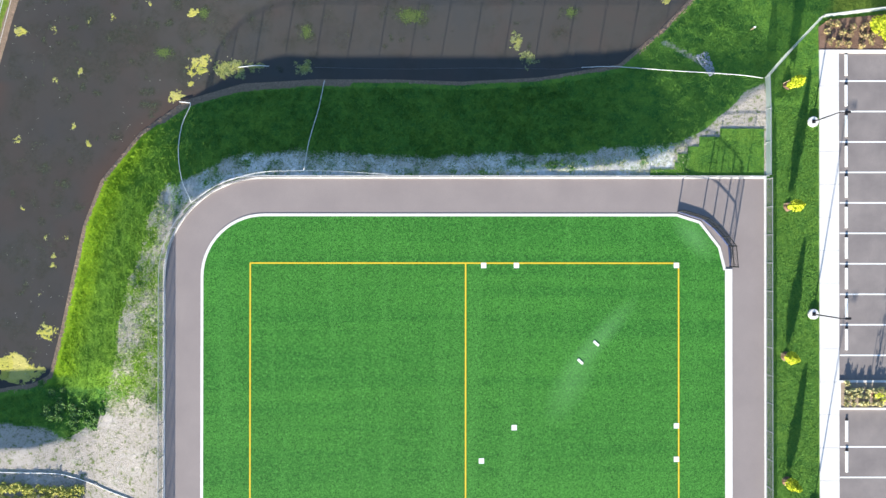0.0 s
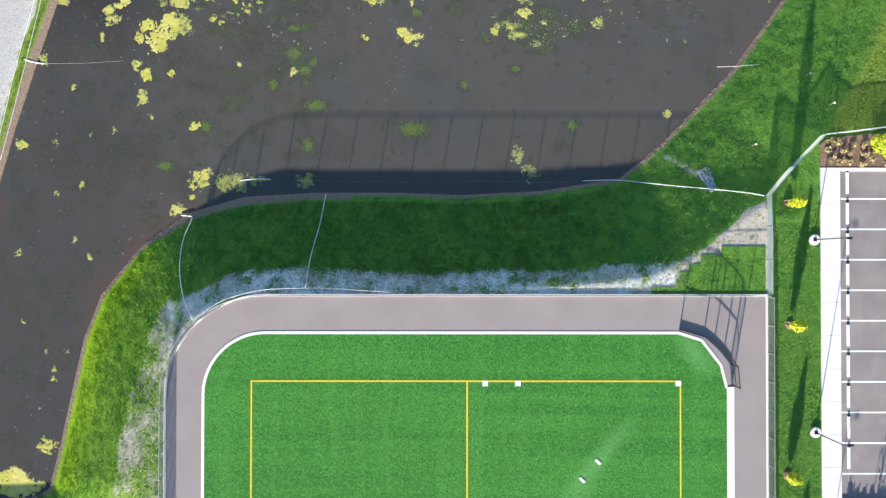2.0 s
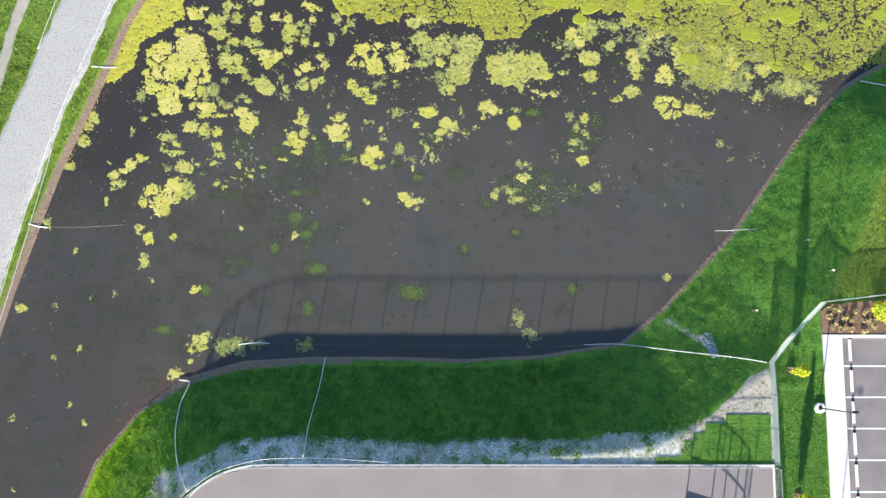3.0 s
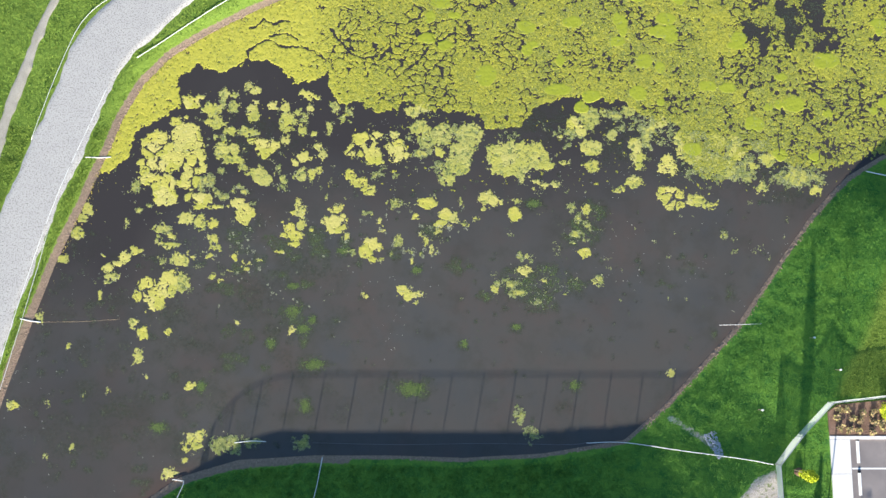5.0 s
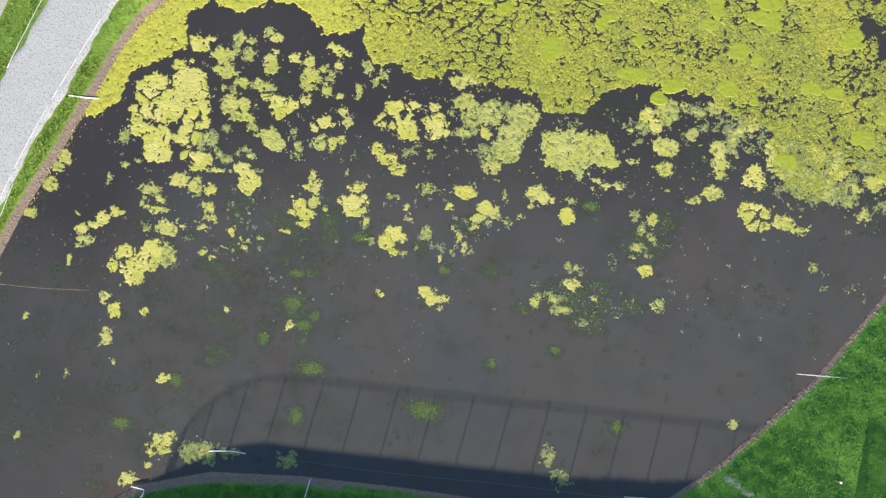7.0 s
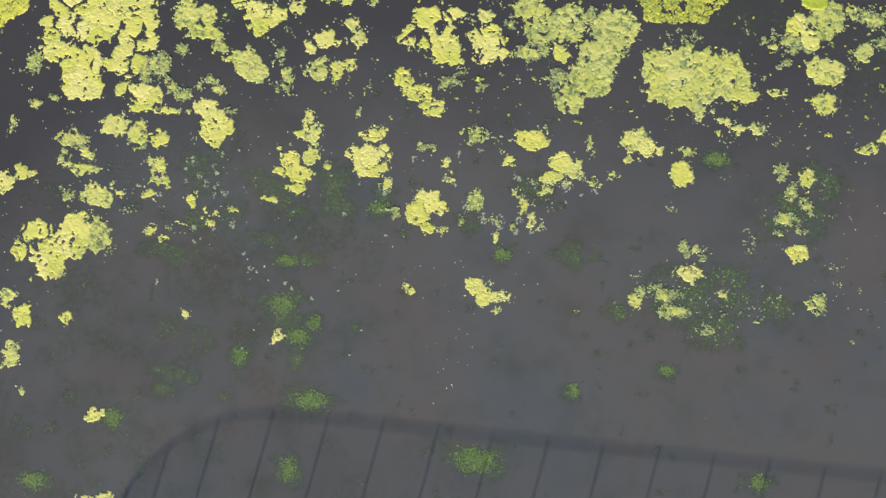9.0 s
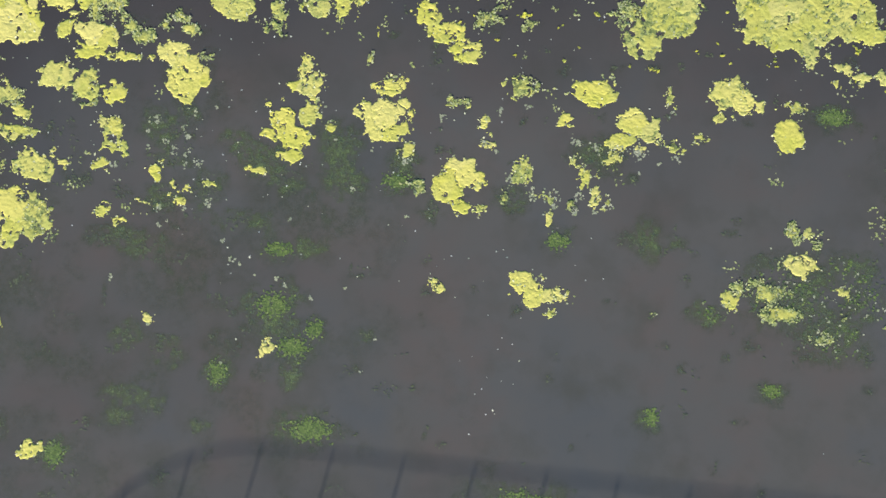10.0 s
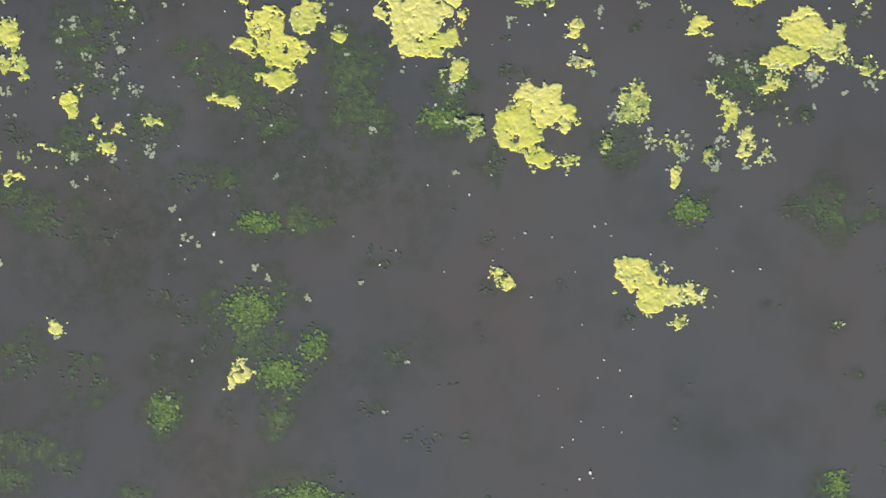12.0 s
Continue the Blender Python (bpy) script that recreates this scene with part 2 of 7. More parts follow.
def algae_material(name, a, b, pale=(0.42, 0.385, 0.1), spec=0.25):
    m, tree, bsdf = shader(name)
    info = tree.nodes.new("ShaderNodeObjectInfo")
    age = tree.nodes.new("ShaderNodeAttribute")
    age.attribute_name = "age"
    big, mid, small = noise_node(tree, 0.35, 4.0), noise_node(tree, 2.4, 6.0), noise_node(tree, 16.0, 5.0)
    col = blend(tree, ramp(tree, big, 0.4, 0.62), a, b)
    col = blend(tree, ramp(tree, info.outputs["Random"], 0.3, 1.0), col, pale)
    col = blend(tree, ramp(tree, mid, 0.55, 0.8), col, (0.27, 0.29, 0.04))
    lush = tree.nodes.new("ShaderNodeAttribute")
    lush.attribute_name = "lush"
    col = blend(tree, lush.outputs["Fac"], col, (0.255, 0.285, 0.028))
    col = blend(tree, age.outputs["Fac"], col, blend(tree, ramp(tree, mid, 0.4, 0.6), (0.155, 0.18, 0.052), (0.29, 0.31, 0.095)))
    col = blend(tree, ramp(tree, noise_node(tree, 5.5, 7.0, rough_=0.8), 0.58, 0.68), col, (0.18, 0.2, 0.03))
    col = blend(tree, ramp(tree, small, 0.6, 0.74), col, (0.22, 0.23, 0.04))
    flaky = noise_node(tree, 8.0, 7.0, rough_=0.78)
    # Dark green noise painted in as crevices between flakes, denser with age.
    worn = tree.nodes.new("ShaderNodeMath")
    worn.operation = "MULTIPLY_ADD"
    tree.links.new(age.outputs["Fac"], worn.inputs[0])
    worn.inputs[1].default_value = 0.16
    tree.links.new(flaky, worn.inputs[2])
    col = blend(tree, ramp(tree, worn.outputs[0], 0.63, 0.73), col, (0.06, 0.085, 0.028))
    tree.links.new(col, bsdf.inputs["Base Color"])
    bsdf.inputs["Roughness"].default_value, bsdf.inputs["Specular IOR Level"].default_value = 0.8, spec
    add = tree.nodes.new("ShaderNodeMath")
    tree.links.new(flaky, add.inputs[0])
    tree.links.new(small, add.inputs[1])
    bump(tree, bsdf, add.outputs[0], 0.2, 0.02)
    return m


GROUND, TURF, MURK, ALGAE = ground_material(), turf_material(), water_material(), algae_material("floating_algae", (0.44, 0.395, 0.08), (0.37, 0.355, 0.06), (0.47, 0.415, 0.125))
CRUST = algae_material("algae_crust", (0.42, 0.385, 0.055), (0.345, 0.34, 0.048), (0.4, 0.37, 0.055), spec=0.15)
SUNKEN, SCREEN = film_material(), screen_material()
TRACK = plain("track_asphalt", (0.222, 0.19, 0.184), (0.252, 0.217, 0.207), (0.182, 0.157, 0.154), 0.25, 22.0, 0.85, 0.15, 0.004)
LOT = plain("parking_asphalt", (0.17, 0.15, 0.147), (0.235, 0.207, 0.197), (0.14, 0.124, 0.12), 0.35, 18.0, 0.85, 0.15, 0.004)
CONCRETE = plain("pale_concrete", (0.6, 0.58, 0.56), (0.66, 0.64, 0.62), (0.52, 0.5, 0.48), 0.5, 14.0, 0.8, 0.1, 0.003)
KERB = plain("kerb_concrete", (0.62, 0.6, 0.58), (0.7, 0.68, 0.66), (0.45, 0.43, 0.4), 0.8, 18.0, 0.8, 0.15, 0.003)
GRAVEL = plain("path_gravel", (0.385, 0.37, 0.35), (0.41, 0.395, 0.37), (0.19, 0.18, 0.17), 0.8, 8.0, 0.9, 0.35, 0.015, grain=(0.5, 0.64))
DUST = plain("trodden_path", (0.3, 0.275, 0.23), (0.36, 0.33, 0.28), (0.2, 0.19, 0.13), 0.7, 12.0, 0.9, 0.3, 0.01)
WHITE = plain("white_paint", (0.72, 0.72, 0.7), (0.8, 0.8, 0.79), (0.6, 0.6, 0.58), 1.5, 25.0, 0.6, 0.05, 0.002)
YELLOW = plain("yellow_line", (0.62, 0.42, 0.02), (0.68, 0.47, 0.03), (0.45, 0.36, 0.03), 1.2, 20.0, 0.7, 0.1, 0.003)
PIPE = plain("white_plastic", (0.75, 0.75, 0.74), (0.68, 0.68, 0.66), None, 0.8, 9.0, 0.4, 0.0)
STEEL = plain("galvanised_steel", (0.5, 0.51, 0.52), (0.42, 0.43, 0.44), None, 2.0, 20.0, 0.45, 0.0, metal=0.6)
WIRE = plain("grey_wire", (0.14, 0.14, 0.15), (0.18, 0.18, 0.19), None, 2.0, 20.0, 0.5, 0.0, metal=0.4)
DARK = plain("dark_metal", (0.02, 0.02, 0.022), (0.03, 0.03, 0.032), None, 2.0, 20.0, 0.45, 0.0, metal=0.5)
NAVY = plain("shade_navy", (0.03, 0.05, 0.12), (0.05, 0.07, 0.16), None, 1.0, 20.0, 0.6, 0.0)
RUBBLE = plain("outlet_stone", (0.3, 0.31, 0.34), (0.42, 0.43, 0.46), (0.16, 0.17, 0.19), 2.0, 12.0, 0.8, 0.3, 0.02)
MULCH = plain("bark_mulch", (0.15, 0.09, 0.06), (0.2, 0.125, 0.09), (0.08, 0.05, 0.035), 1.0, 8.0, 0.95, 0.8, 0.05)
BARK = plain("sapling_bark", (0.12, 0.09, 0.06), (0.17, 0.13, 0.09), None, 4.0, 30.0, 0.9, 0.2, 0.004)
TIMBER = plain("stake_wood", (0.35, 0.27, 0.17), (0.42, 0.33, 0.22), None, 3.0, 30.0, 0.8, 0.1, 0.003)
LIME = leafy("lime_leaves", [(0.4, 0.46, 0.02), (0.52, 0.56, 0.03), (0.3, 0.38, 0.02), (0.6, 0.6, 0.05)])
OLIVE = leafy("olive_leaves", [(0.3, 0.33, 0.06), (0.42, 0.41, 0.08), (0.5, 0.46, 0.14), (0.16, 0.2, 0.04)])
TUSSOCK = leafy("pale_tussock", [(0.5, 0.44, 0.2), (0.42, 0.4, 0.16), (0.56, 0.5, 0.3), (0.3, 0.3, 0.1)])
BRONZE = leafy("dry_leaves", [(0.3, 0.2, 0.12), (0.4, 0.33, 0.14), (0.22, 0.12, 0.08), (0.42, 0.4, 0.12)])
FLECK = leafy("white_flecks", [(0.38, 0.38, 0.34), (0.3, 0.32, 0.22), (0.46, 0.46, 0.43)])


def blade_material():
    m, tree, bsdf = shader("grass_blades")
    geo, at = tree.nodes.new("ShaderNodeNewGeometry"), tree.nodes.new("ShaderNodeAttribute")
    at.attribute_name = "dry"
    pick = geo.outputs["Random Per Island"]
    green = blend(tree, pick, (0.06, 0.17, 0.028), (0.14, 0.275, 0.042))
    green = blend(tree, ramp(tree, noise_node(tree, 1.1, 6.0, rough_=0.7), 0.46, 0.62), green, blend(tree, pick, (0.05, 0.15, 0.026), (0.1, 0.215, 0.034)))
    col = blend(tree, at.outputs["Fac"], green, blend(tree, pick, (0.115, 0.175, 0.025), (0.25, 0.32, 0.055)))
    lime_lift = tree.nodes.new("ShaderNodeAttribute")
    lime_lift.attribute_name = "lime_lift"
    col = blend(tree, lime_lift.outputs["Fac"], col, blend(tree, pick, (0.13, 0.26, 0.014), (0.26, 0.41, 0.02)))
    tree.links.new(col, bsdf.inputs["Base Color"])
    bsdf.inputs["Roughness"].default_value, bsdf.inputs["Specular IOR Level"].default_value = 0.8, 0.15
    return m


BLADES = blade_material()

GREENWEED = leafy("green_weed", [(0.038, 0.06, 0.024), (0.062, 0.096, 0.026), (0.09, 0.132, 0.032), (0.13, 0.165, 0.05)])
DIMWEED = leafy("dim_weed", [(0.05, 0.06, 0.036), (0.062, 0.075, 0.036), (0.045, 0.055, 0.04), (0.08, 0.09, 0.05)])
SCRAP = leafy("pale_scraps", [(0.24, 0.245, 0.18), (0.18, 0.2, 0.12), (0.29, 0.285, 0.2), (0.13, 0.16, 0.07)])
PALEWEED = leafy("pale_weed", [(0.2, 0.225, 0.08), (0.28, 0.3, 0.13), (0.11, 0.145, 0.05), (0.3, 0.31, 0.11), (0.36, 0.36, 0.22)])
FLAKES = leafy("algae_flakes", [(0.4, 0.38, 0.12), (0.3, 0.32, 0.1), (0.44, 0.43, 0.26), (0.22, 0.25, 0.09)])
HERB = leafy("weedy_leaves", [(0.05, 0.14, 0.025), (0.09, 0.2, 0.03), (0.03, 0.09, 0.02), (0.22, 0.32, 0.12)])
MATLEAF = leafy("mat_leaves", [(0.38, 0.355, 0.035), (0.3, 0.31, 0.04), (0.2, 0.225, 0.04), (0.42, 0.385, 0.04), (0.12, 0.15, 0.04)])

CLODS = plain("shore_clods", (0.26, 0.175, 0.125), (0.33, 0.24, 0.18), (0.13, 0.09, 0.07), 3.0, 14.0, 0.9, 0.4, 0.02)
STRAW = leafy("dry_straw", [(0.42, 0.39, 0.26), (0.3, 0.33, 0.15), (0.14, 0.22, 0.05), (0.5, 0.46, 0.34), (0.2, 0.27, 0.08)])
PALE_MULCH = plain("pale_mulch", (0.3, 0.24, 0.18), (0.38, 0.31, 0.24), (0.14, 0.1, 0.07), 1.0, 9.0, 0.95, 0.8, 0.05)
GOLDEN = leafy("golden_dead_leaves", [(0.45, 0.34, 0.07), (0.4, 0.36, 0.05), (0.3, 0.22, 0.08), (0.48, 0.4, 0.14)])

# ---- mesh helpers ----


def sheet(name, verts, faces, material, attributes=None, shade=False):
    """An object from numpy arrays: verts (n, 3), faces (m, 3 or 4)."""
    me = bpy.data.meshes.new(name)
    k = faces.shape[1]
    me.vertices.add(len(verts))
    me.vertices.foreach_set("co", np.ascontiguousarray(verts, np.float32).ravel())
    me.loops.add(faces.size)
    me.loops.foreach_set("vertex_index", np.ascontiguousarray(faces, np.int32).ravel())
    me.polygons.add(len(faces))
    me.polygons.foreach_set("loop_start", np.arange(0, faces.size, k, dtype=np.int32))
    me.polygons.foreach_set("use_smooth", np.full(len(faces), shade))
    for key, values in (attributes or {}).items():
        me.attributes.new(key, "FLOAT", "POINT").data.foreach_set("value", np.ascontiguousarray(values, np.float32).ravel())
    me.update(calc_edges=True)
    me.materials.append(material)
    return new(name, me)


def relief(name, xs, ys, height, material, keep=None, attributes=None):
    """A height field over the grid xs, ys; keep tells which cells stay."""
    ny, nx = len(ys), len(xs)
    gx, gy = np.meshgrid(xs, ys)
    verts = np.stack([gx, gy, height], -1).reshape(-1, 3)
    i = np.arange(ny * nx).reshape(ny, nx)
    faces = np.stack([i[:-1, :-1], i[:-1, 1:], i[1:, 1:], i[1:, :-1]], -1).reshape(-1, 4)
    attributes = {k: v.reshape(-1) for k, v in (attributes or {}).items()}
    if keep is not None:
        k = (keep[:-1, :-1] | keep[:-1, 1:] | keep[1:, 1:] | keep[1:, :-1]).ravel()
        faces = faces[k]
        used = np.unique(faces)
        back = np.zeros(ny * nx, np.int64)
        back[used] = np.arange(len(used))
        verts, faces = verts[used], back[faces]
        attributes = {key: v[used] for key, v in attributes.items()}
    return sheet(name, verts, faces, material, attributes, True)


def part(name, bm, material, parent=None, label="", smooth_=False):
    me = bpy.data.meshes.new(name)
    for f in bm.faces:
        f.smooth = smooth_
    bm.to_mesh(me)
    bm.free()
    me.materials.append(material)
    ob = new(name, me)
    if parent:
        ob.parent = parent
    if label:
        tagged(ob, label)
    return ob


def empty(name, place=(0, 0, 0)):
    ob = new(name)
    ob.location = place
    ob.empty_display_size = 0.2
    return ob


def box(bm, x0, x1, y0, y1, z0, z1, bevel=0.0):
    made = bmesh.ops.create_cube(bm, size=1.0, matrix=Matrix.Translation(((x0 + x1) / 2, (y0 + y1) / 2, (z0 + z1) / 2)) @ Matrix.Diagonal((x1 - x0, y1 - y0, z1 - z0, 1)))
    if bevel:
        edges = {e for v in made["verts"] for e in v.link_edges}
        bmesh.ops.bevel(bm, geom=list(edges), offset=bevel, segments=2, affect="EDGES")
    return bm


def rod(bm, a, b, r0, r1=None, sides=8):
    a, b = Vector(a), Vector(b)
    turn = (b - a).to_track_quat("Z", "Y").to_matrix().to_4x4()
    bmesh.ops.create_cone(bm, cap_ends=True, segments=sides, radius1=r0, radius2=r0 if r1 is None else r1, depth=(b - a).length, matrix=Matrix.Translation((a + b) / 2) @ turn)
    return bm


def slab(name, ring, z0, z1, material):
    """A flat plate with the outline ring."""
    bm = bmesh.new()
    top = bm.faces.new([bm.verts.new((x, y, z1)) for x, y in ring])
    if top.normal.z < 0:
        top.normal_flip()
    down = bmesh.ops.extrude_face_region(bm, geom=[top])
    for v in down["geom"]:
        if isinstance(v, bmesh.types.BMVert):
            v.co.z = z0
    bmesh.ops.recalc_face_normals(bm, faces=bm.faces)
    bmesh.ops.triangulate(bm, faces=bm.faces)
    return part(name, bm, material)


def strip(bm, line, width, z0, z1, closed=False, floor=None):
    """A bar of rectangular section along a line of points, mitred at its bends."""
    n = len(line)
    rings = []
    for i, (x, y) in enumerate(line):
        p = Vector(line[i - 1]) if (i or closed) else None
        q = Vector(line[(i + 1) % n]) if (i < n - 1 or closed) else None
        here = Vector((x, y))
        d0 = (here - p).normalized() if p else (q - here).normalized()
        d1 = (q - here).normalized() if q else d0
        d = (d0 + d1).normalized()
        side = Vector((-d.y, d.x)) * width / 2 / max(0.4, d.dot(d0))
        base = floor(x, y) if floor else 0.0
        rings.append([bm.verts.new((x + side.x * s, y + side.y * s, base + z)) for s, z in ((1, z0), (1, z1), (-1, z1), (-1, z0))])
    for i in range(n if closed else n - 1):
        a, b = rings[i], rings[(i + 1) % n]
        for k in range(4):
            bm.faces.new((a[k], a[(k + 1) % 4], b[(k + 1) % 4], b[k]))
    if not closed:
        bm.faces.new(rings[0])
        bm.faces.new(rings[-1][::-1])
    bmesh.ops.recalc_face_normals(bm, faces=bm.faces)
    return bm


def tube(bm, points, r, sides=6):
    """A round pipe through the points."""
    pts = [Vector(p) for p in points]
    rings = []
    for i, p in enumerate(pts):
        d = (pts[min(i + 1, len(pts) - 1)] - pts[max(i - 1, 0)]).normalized()
        u = d.cross(Vector((0, 0, 1))).normalized() if abs(d.z) < 0.95 else Vector((1, 0, 0))
        v = d.cross(u)
        rings.append([bm.verts.new(p + r * (math.cos(2 * math.pi * k / sides) * u + math.sin(2 * math.pi * k / sides) * v)) for k in range(sides)])
    for a, b in zip(rings, rings[1:]):
        for k in range(sides):
            bm.faces.new((a[k], a[(k + 1) % sides], b[(k + 1) % sides], b[k]))
    bm.faces.new(rings[0])
    bm.faces.new(rings[-1][::-1])
    bmesh.ops.recalc_face_normals(bm, faces=bm.faces)
    return bm


def curve_through(points, step=0.5):
    """Points at even steps on a smooth curve through the given ones."""
    pts = [np.array(p, float) for p in points]
    pts = [2 * pts[0] - pts[1]] + pts + [2 * pts[-1] - pts[-2]]
    out = []
    for a, b, c, d in zip(pts, pts[1:], pts[2:], pts[3:]):
        n = max(2, int(np.linalg.norm(c - b) / step))
        for i in range(n):
            t = i / n
            out.append(tuple(0.5 * (2 * b + (c - a) * t + (2 * a - 5 * b + 4 * c - d) * t ** 2 + (3 * b - a - 3 * c + d) * t ** 3)))
    return out + [tuple(pts[-2])]


def leaves(name, centres, size, material, parent=None, up=0.5, seed=0, slim=0.6):
    """Many small leaves, each a bent kite, at the centres (n, 3)."""
    rng = np.random.default_rng(seed)
    n = len(centres)
    s = size * rng.uniform(0.5, 1.4, n)
    a = rng.uniform(0, 2 * np.pi, n)
    tilt = rng.normal(0, up, (n, 2))
    d = np.stack([np.cos(a), np.sin(a), tilt[:, 0]], -1)
    e = np.stack([-np.sin(a), np.cos(a), tilt[:, 1]], -1)
    k = rng.uniform(0.75, 1.25, (n, 4))
    verts = np.stack([centres - d * (s * k[:, 0])[:, None] * 0.5, centres + e * (s * k[:, 1])[:, None] * slim * 0.5,
                      centres + d * (s * k[:, 2])[:, None] * 0.5, centres - e * (s * k[:, 3])[:, None] * slim * 0.5], 1).reshape(-1, 3)
    ob = sheet(name, verts, np.arange(4 * n).reshape(n, 4), material)
    if parent:
        ob.parent = parent
    return ob


# ---- the lie of the land ----
SHORE = [(-70, -15), (-40.3, -12.5), (-37.2, -12.0), (-35.7, -11.2), (-34.6, -6.8), (-33.6, -2), (-32.6, 2.6), (-31.0, 6.7), (-27.4, 11.1), (-23.3, 14.0), (-18.1, 15.5),
         (-11.5, 15.9), (-4.2, 15.9), (2, 15.7), (9.3, 16.1), (16.5, 17.3), (20.2, 20.4), (27, 27.5), (31.6, 33.9), (34.3, 37.6), (36.5, 40.0), (38.1, 41.5), (41.3, 43.4),
         (46, 45), (60, 47), (75, 60), (60, 82), (30, 77), (10, 71), (-5, 64.3), (-14.4, 59.3), (-18.3, 57.5), (-22.5, 55.2), (-25.6, 53.2), (-28.2, 50.4), (-29.9, 47.3), (-31.1, 44.1),
         (-32.4, 41.0), (-33.8, 37.5), (-35.6, 33.3), (-37.3, 28.2), (-39.4, 21.6), (-41.5, 14), (-48, 5), (-70, -3)]
TERRACE = arc(-15.5, -2.0, 9.2, 172, 96) + [(0.0, 7.0), (8.0, 7.3), (13.4, 7.7), (18.6, 8.3), (21.9, 9.7), (24.4, 11.9), (26.2, 13.1), (28.8, 14.8), (29.5, 13.6), (31.6, 13.6), (33.4, 15.8), (33.8, 18.5), (34.2, 21.2), (35.2, 23.2), (37.2, 26.6), (38.6, 29.2), (39.8, 32.6), (41.8, 36.2), (45, 38.4), (80, 41), (900, 41), (900, -900),
           (-900, -900), (-900, -18.0), (-45, -17.6), (-36.5, -17.4), (-34.5, -17.0), (-32.6, -16.9), (-29.8, -14.4), (-27.6, -9.5), (-26.2, -3.5)]
FAR_BANK = [(-900, -3), (-70, -3), (-48, 5), (-41.5, 14), (-39.4, 21.2), (-37.3, 28.2), (-35.6, 33.3), (-33.8, 37.5), (-31.1, 44.1), (-29.9, 47.3), (-28.2, 50.4), (-25.6, 53.2), (-22.5, 55.2), (-18.3, 57.5), (-14.4, 59.3), (-5, 64.3), (10, 71), (30, 77), (60, 82), (75, 60), (120, 60), (900, 60), (900, 900), (-900, 900)]


def land(x, y, fine=True):
    """The ground's height."""
    x, y = np.asarray(x, float), np.asarray(y, float)
    dw, dt, df = distance(x, y, SHORE), distance(x, y, TERRACE), distance(x, y, FAR_BANK)
    t = np.clip(dw, 0, None) / (np.clip(dw, 0, None) + np.clip(dt, 0, None) + 1e-6)
    top = np.interp(x, [-40, -36.5, -34, -31, -28, -25.5], [-1.1, -1.1, -1.8, -1.95, -1.0, 0.0]) * smooth(-9, -14, y)
    lift = smooth(18, 23, x) * smooth(8, 14, y)
    z = WATER + 0.05 + (top - WATER - 0.05) * np.where(dt <= 0, 1.0, t ** (1.12 - 0.1 * lift))
    z = np.where((dt <= 0), top, z)
    far = WATER + 0.05 + 0.75 * smooth(0.0, 1.7, dw)
    z = np.where((df <= 0.0) & (dt > 0), far, z)
    z = np.where(dw < 0, WATER + 0.05 - np.clip(-dw * 0.35, 0, 1.1), z)
    if fine:
        free = smooth(0.0, 1.2, dt) * smooth(0.0, 0.8, dw)
        z = z + free * (0.07 * cloudy(x / 2.6, y / 2.6, 3) + 0.03 * rough(x / 0.5, y / 0.5, 9))
    return z


def over(x, y):
    return float(land(np.array([x]), np.array([y]))[0])


STEP = 0.32
core_x, core_y = np.arange(-48, 48.01, STEP), np.arange(-26, 68.01, STEP)
far_steps = np.array([2, 5, 10, 18, 30, 50, 90, 160, 300, 600, 1200, 2400.0])
xs = np.concatenate([-48 - far_steps[::-1], core_x, core_x[-1] + far_steps])
ys = np.concatenate([-26 - far_steps[::-1], core_y, core_y[-1] + far_steps])
gx, gy = np.meshgrid(xs, ys)
z = land(gx, gy)
dw, dt = distance(gx, gy, SHORE), distance(gx, gy, TERRACE)
wild = cloudy(gx / 3.0, gy / 3.0, 21)
strip_top = np.interp(gx, [-24.6, -22.8, -19.8, -16.7, -13.7, -9, -4.5, -1.2, 6, 13.6, 17.4, 21.3, 21.5], [5.8, 6.7, 8.3, 9.1, 9.4, 9.1, 9.1, 8.8, 9.0, 9.3, 9.8, 9.9, 6.0])
soil = np.where((dt > -2.5) & (gy > 0) & (gx > -25.0) & (gx < 21.6), (1 - smooth(-0.7, 0.5, gy - strip_top + 0.5 * wild)) * (0.72 + 0.55 * cloudy(gx / 0.9, gy / 0.9, 23)), 0.0)
edge_w = np.interp(gy, [-22, -16.8, -14.6, -9.6, -2.5, 5.0, 6.5], [-48, -34.0, -30.6, -28.8, -27.6, -25.2, -24.0])
west = (gx > edge_w + 0.5 * wild) & (gx < -24.0) & (gy < 6.5)
patchy = 0.45 + 0.45 * cloudy(gx / 2.2, gy / 2.2, 5) + 0.4 * cloudy(gx / 0.7, gy / 0.7, 6, 3) + 0.6 * smooth(-12.5, -15, gy)
soil = np.maximum(soil, np.where(west, np.clip(patchy, 0, 1), 0))
soil = np.maximum(soil, np.where((gx < -24.0) & (gy < -18.2 + 0.6 * wild), 0.8, 0))
SOD = [(6.9, 7.49, 18.6), (7.49, 8.11, 20.75), (8.11, 8.86, 21.0), (8.86, 9.49, 21.9), (9.49, 10.36, 22.9), (10.36, 11.1, 24.75)]
wedge = distance(gx, gy, [(20.2, 6.9), (28.9, 6.9), (28.9, 15.4), (27.1, 14.3), (26.3, 13.3), (24.7, 12.2), (23.5, 11.1), (21.2, 10.0), (20.2, 9.9)])
soil = np.maximum(soil, 1 - smooth(-0.25, 0.25, wedge + 0.3 * wild))
shaded = distance(gx, gy, [(-60, -14.9), (-38.2, -15.2), (-35.0, -15.8), (-33.4, -16.9), (-32.4, -19), (-60, -19)])
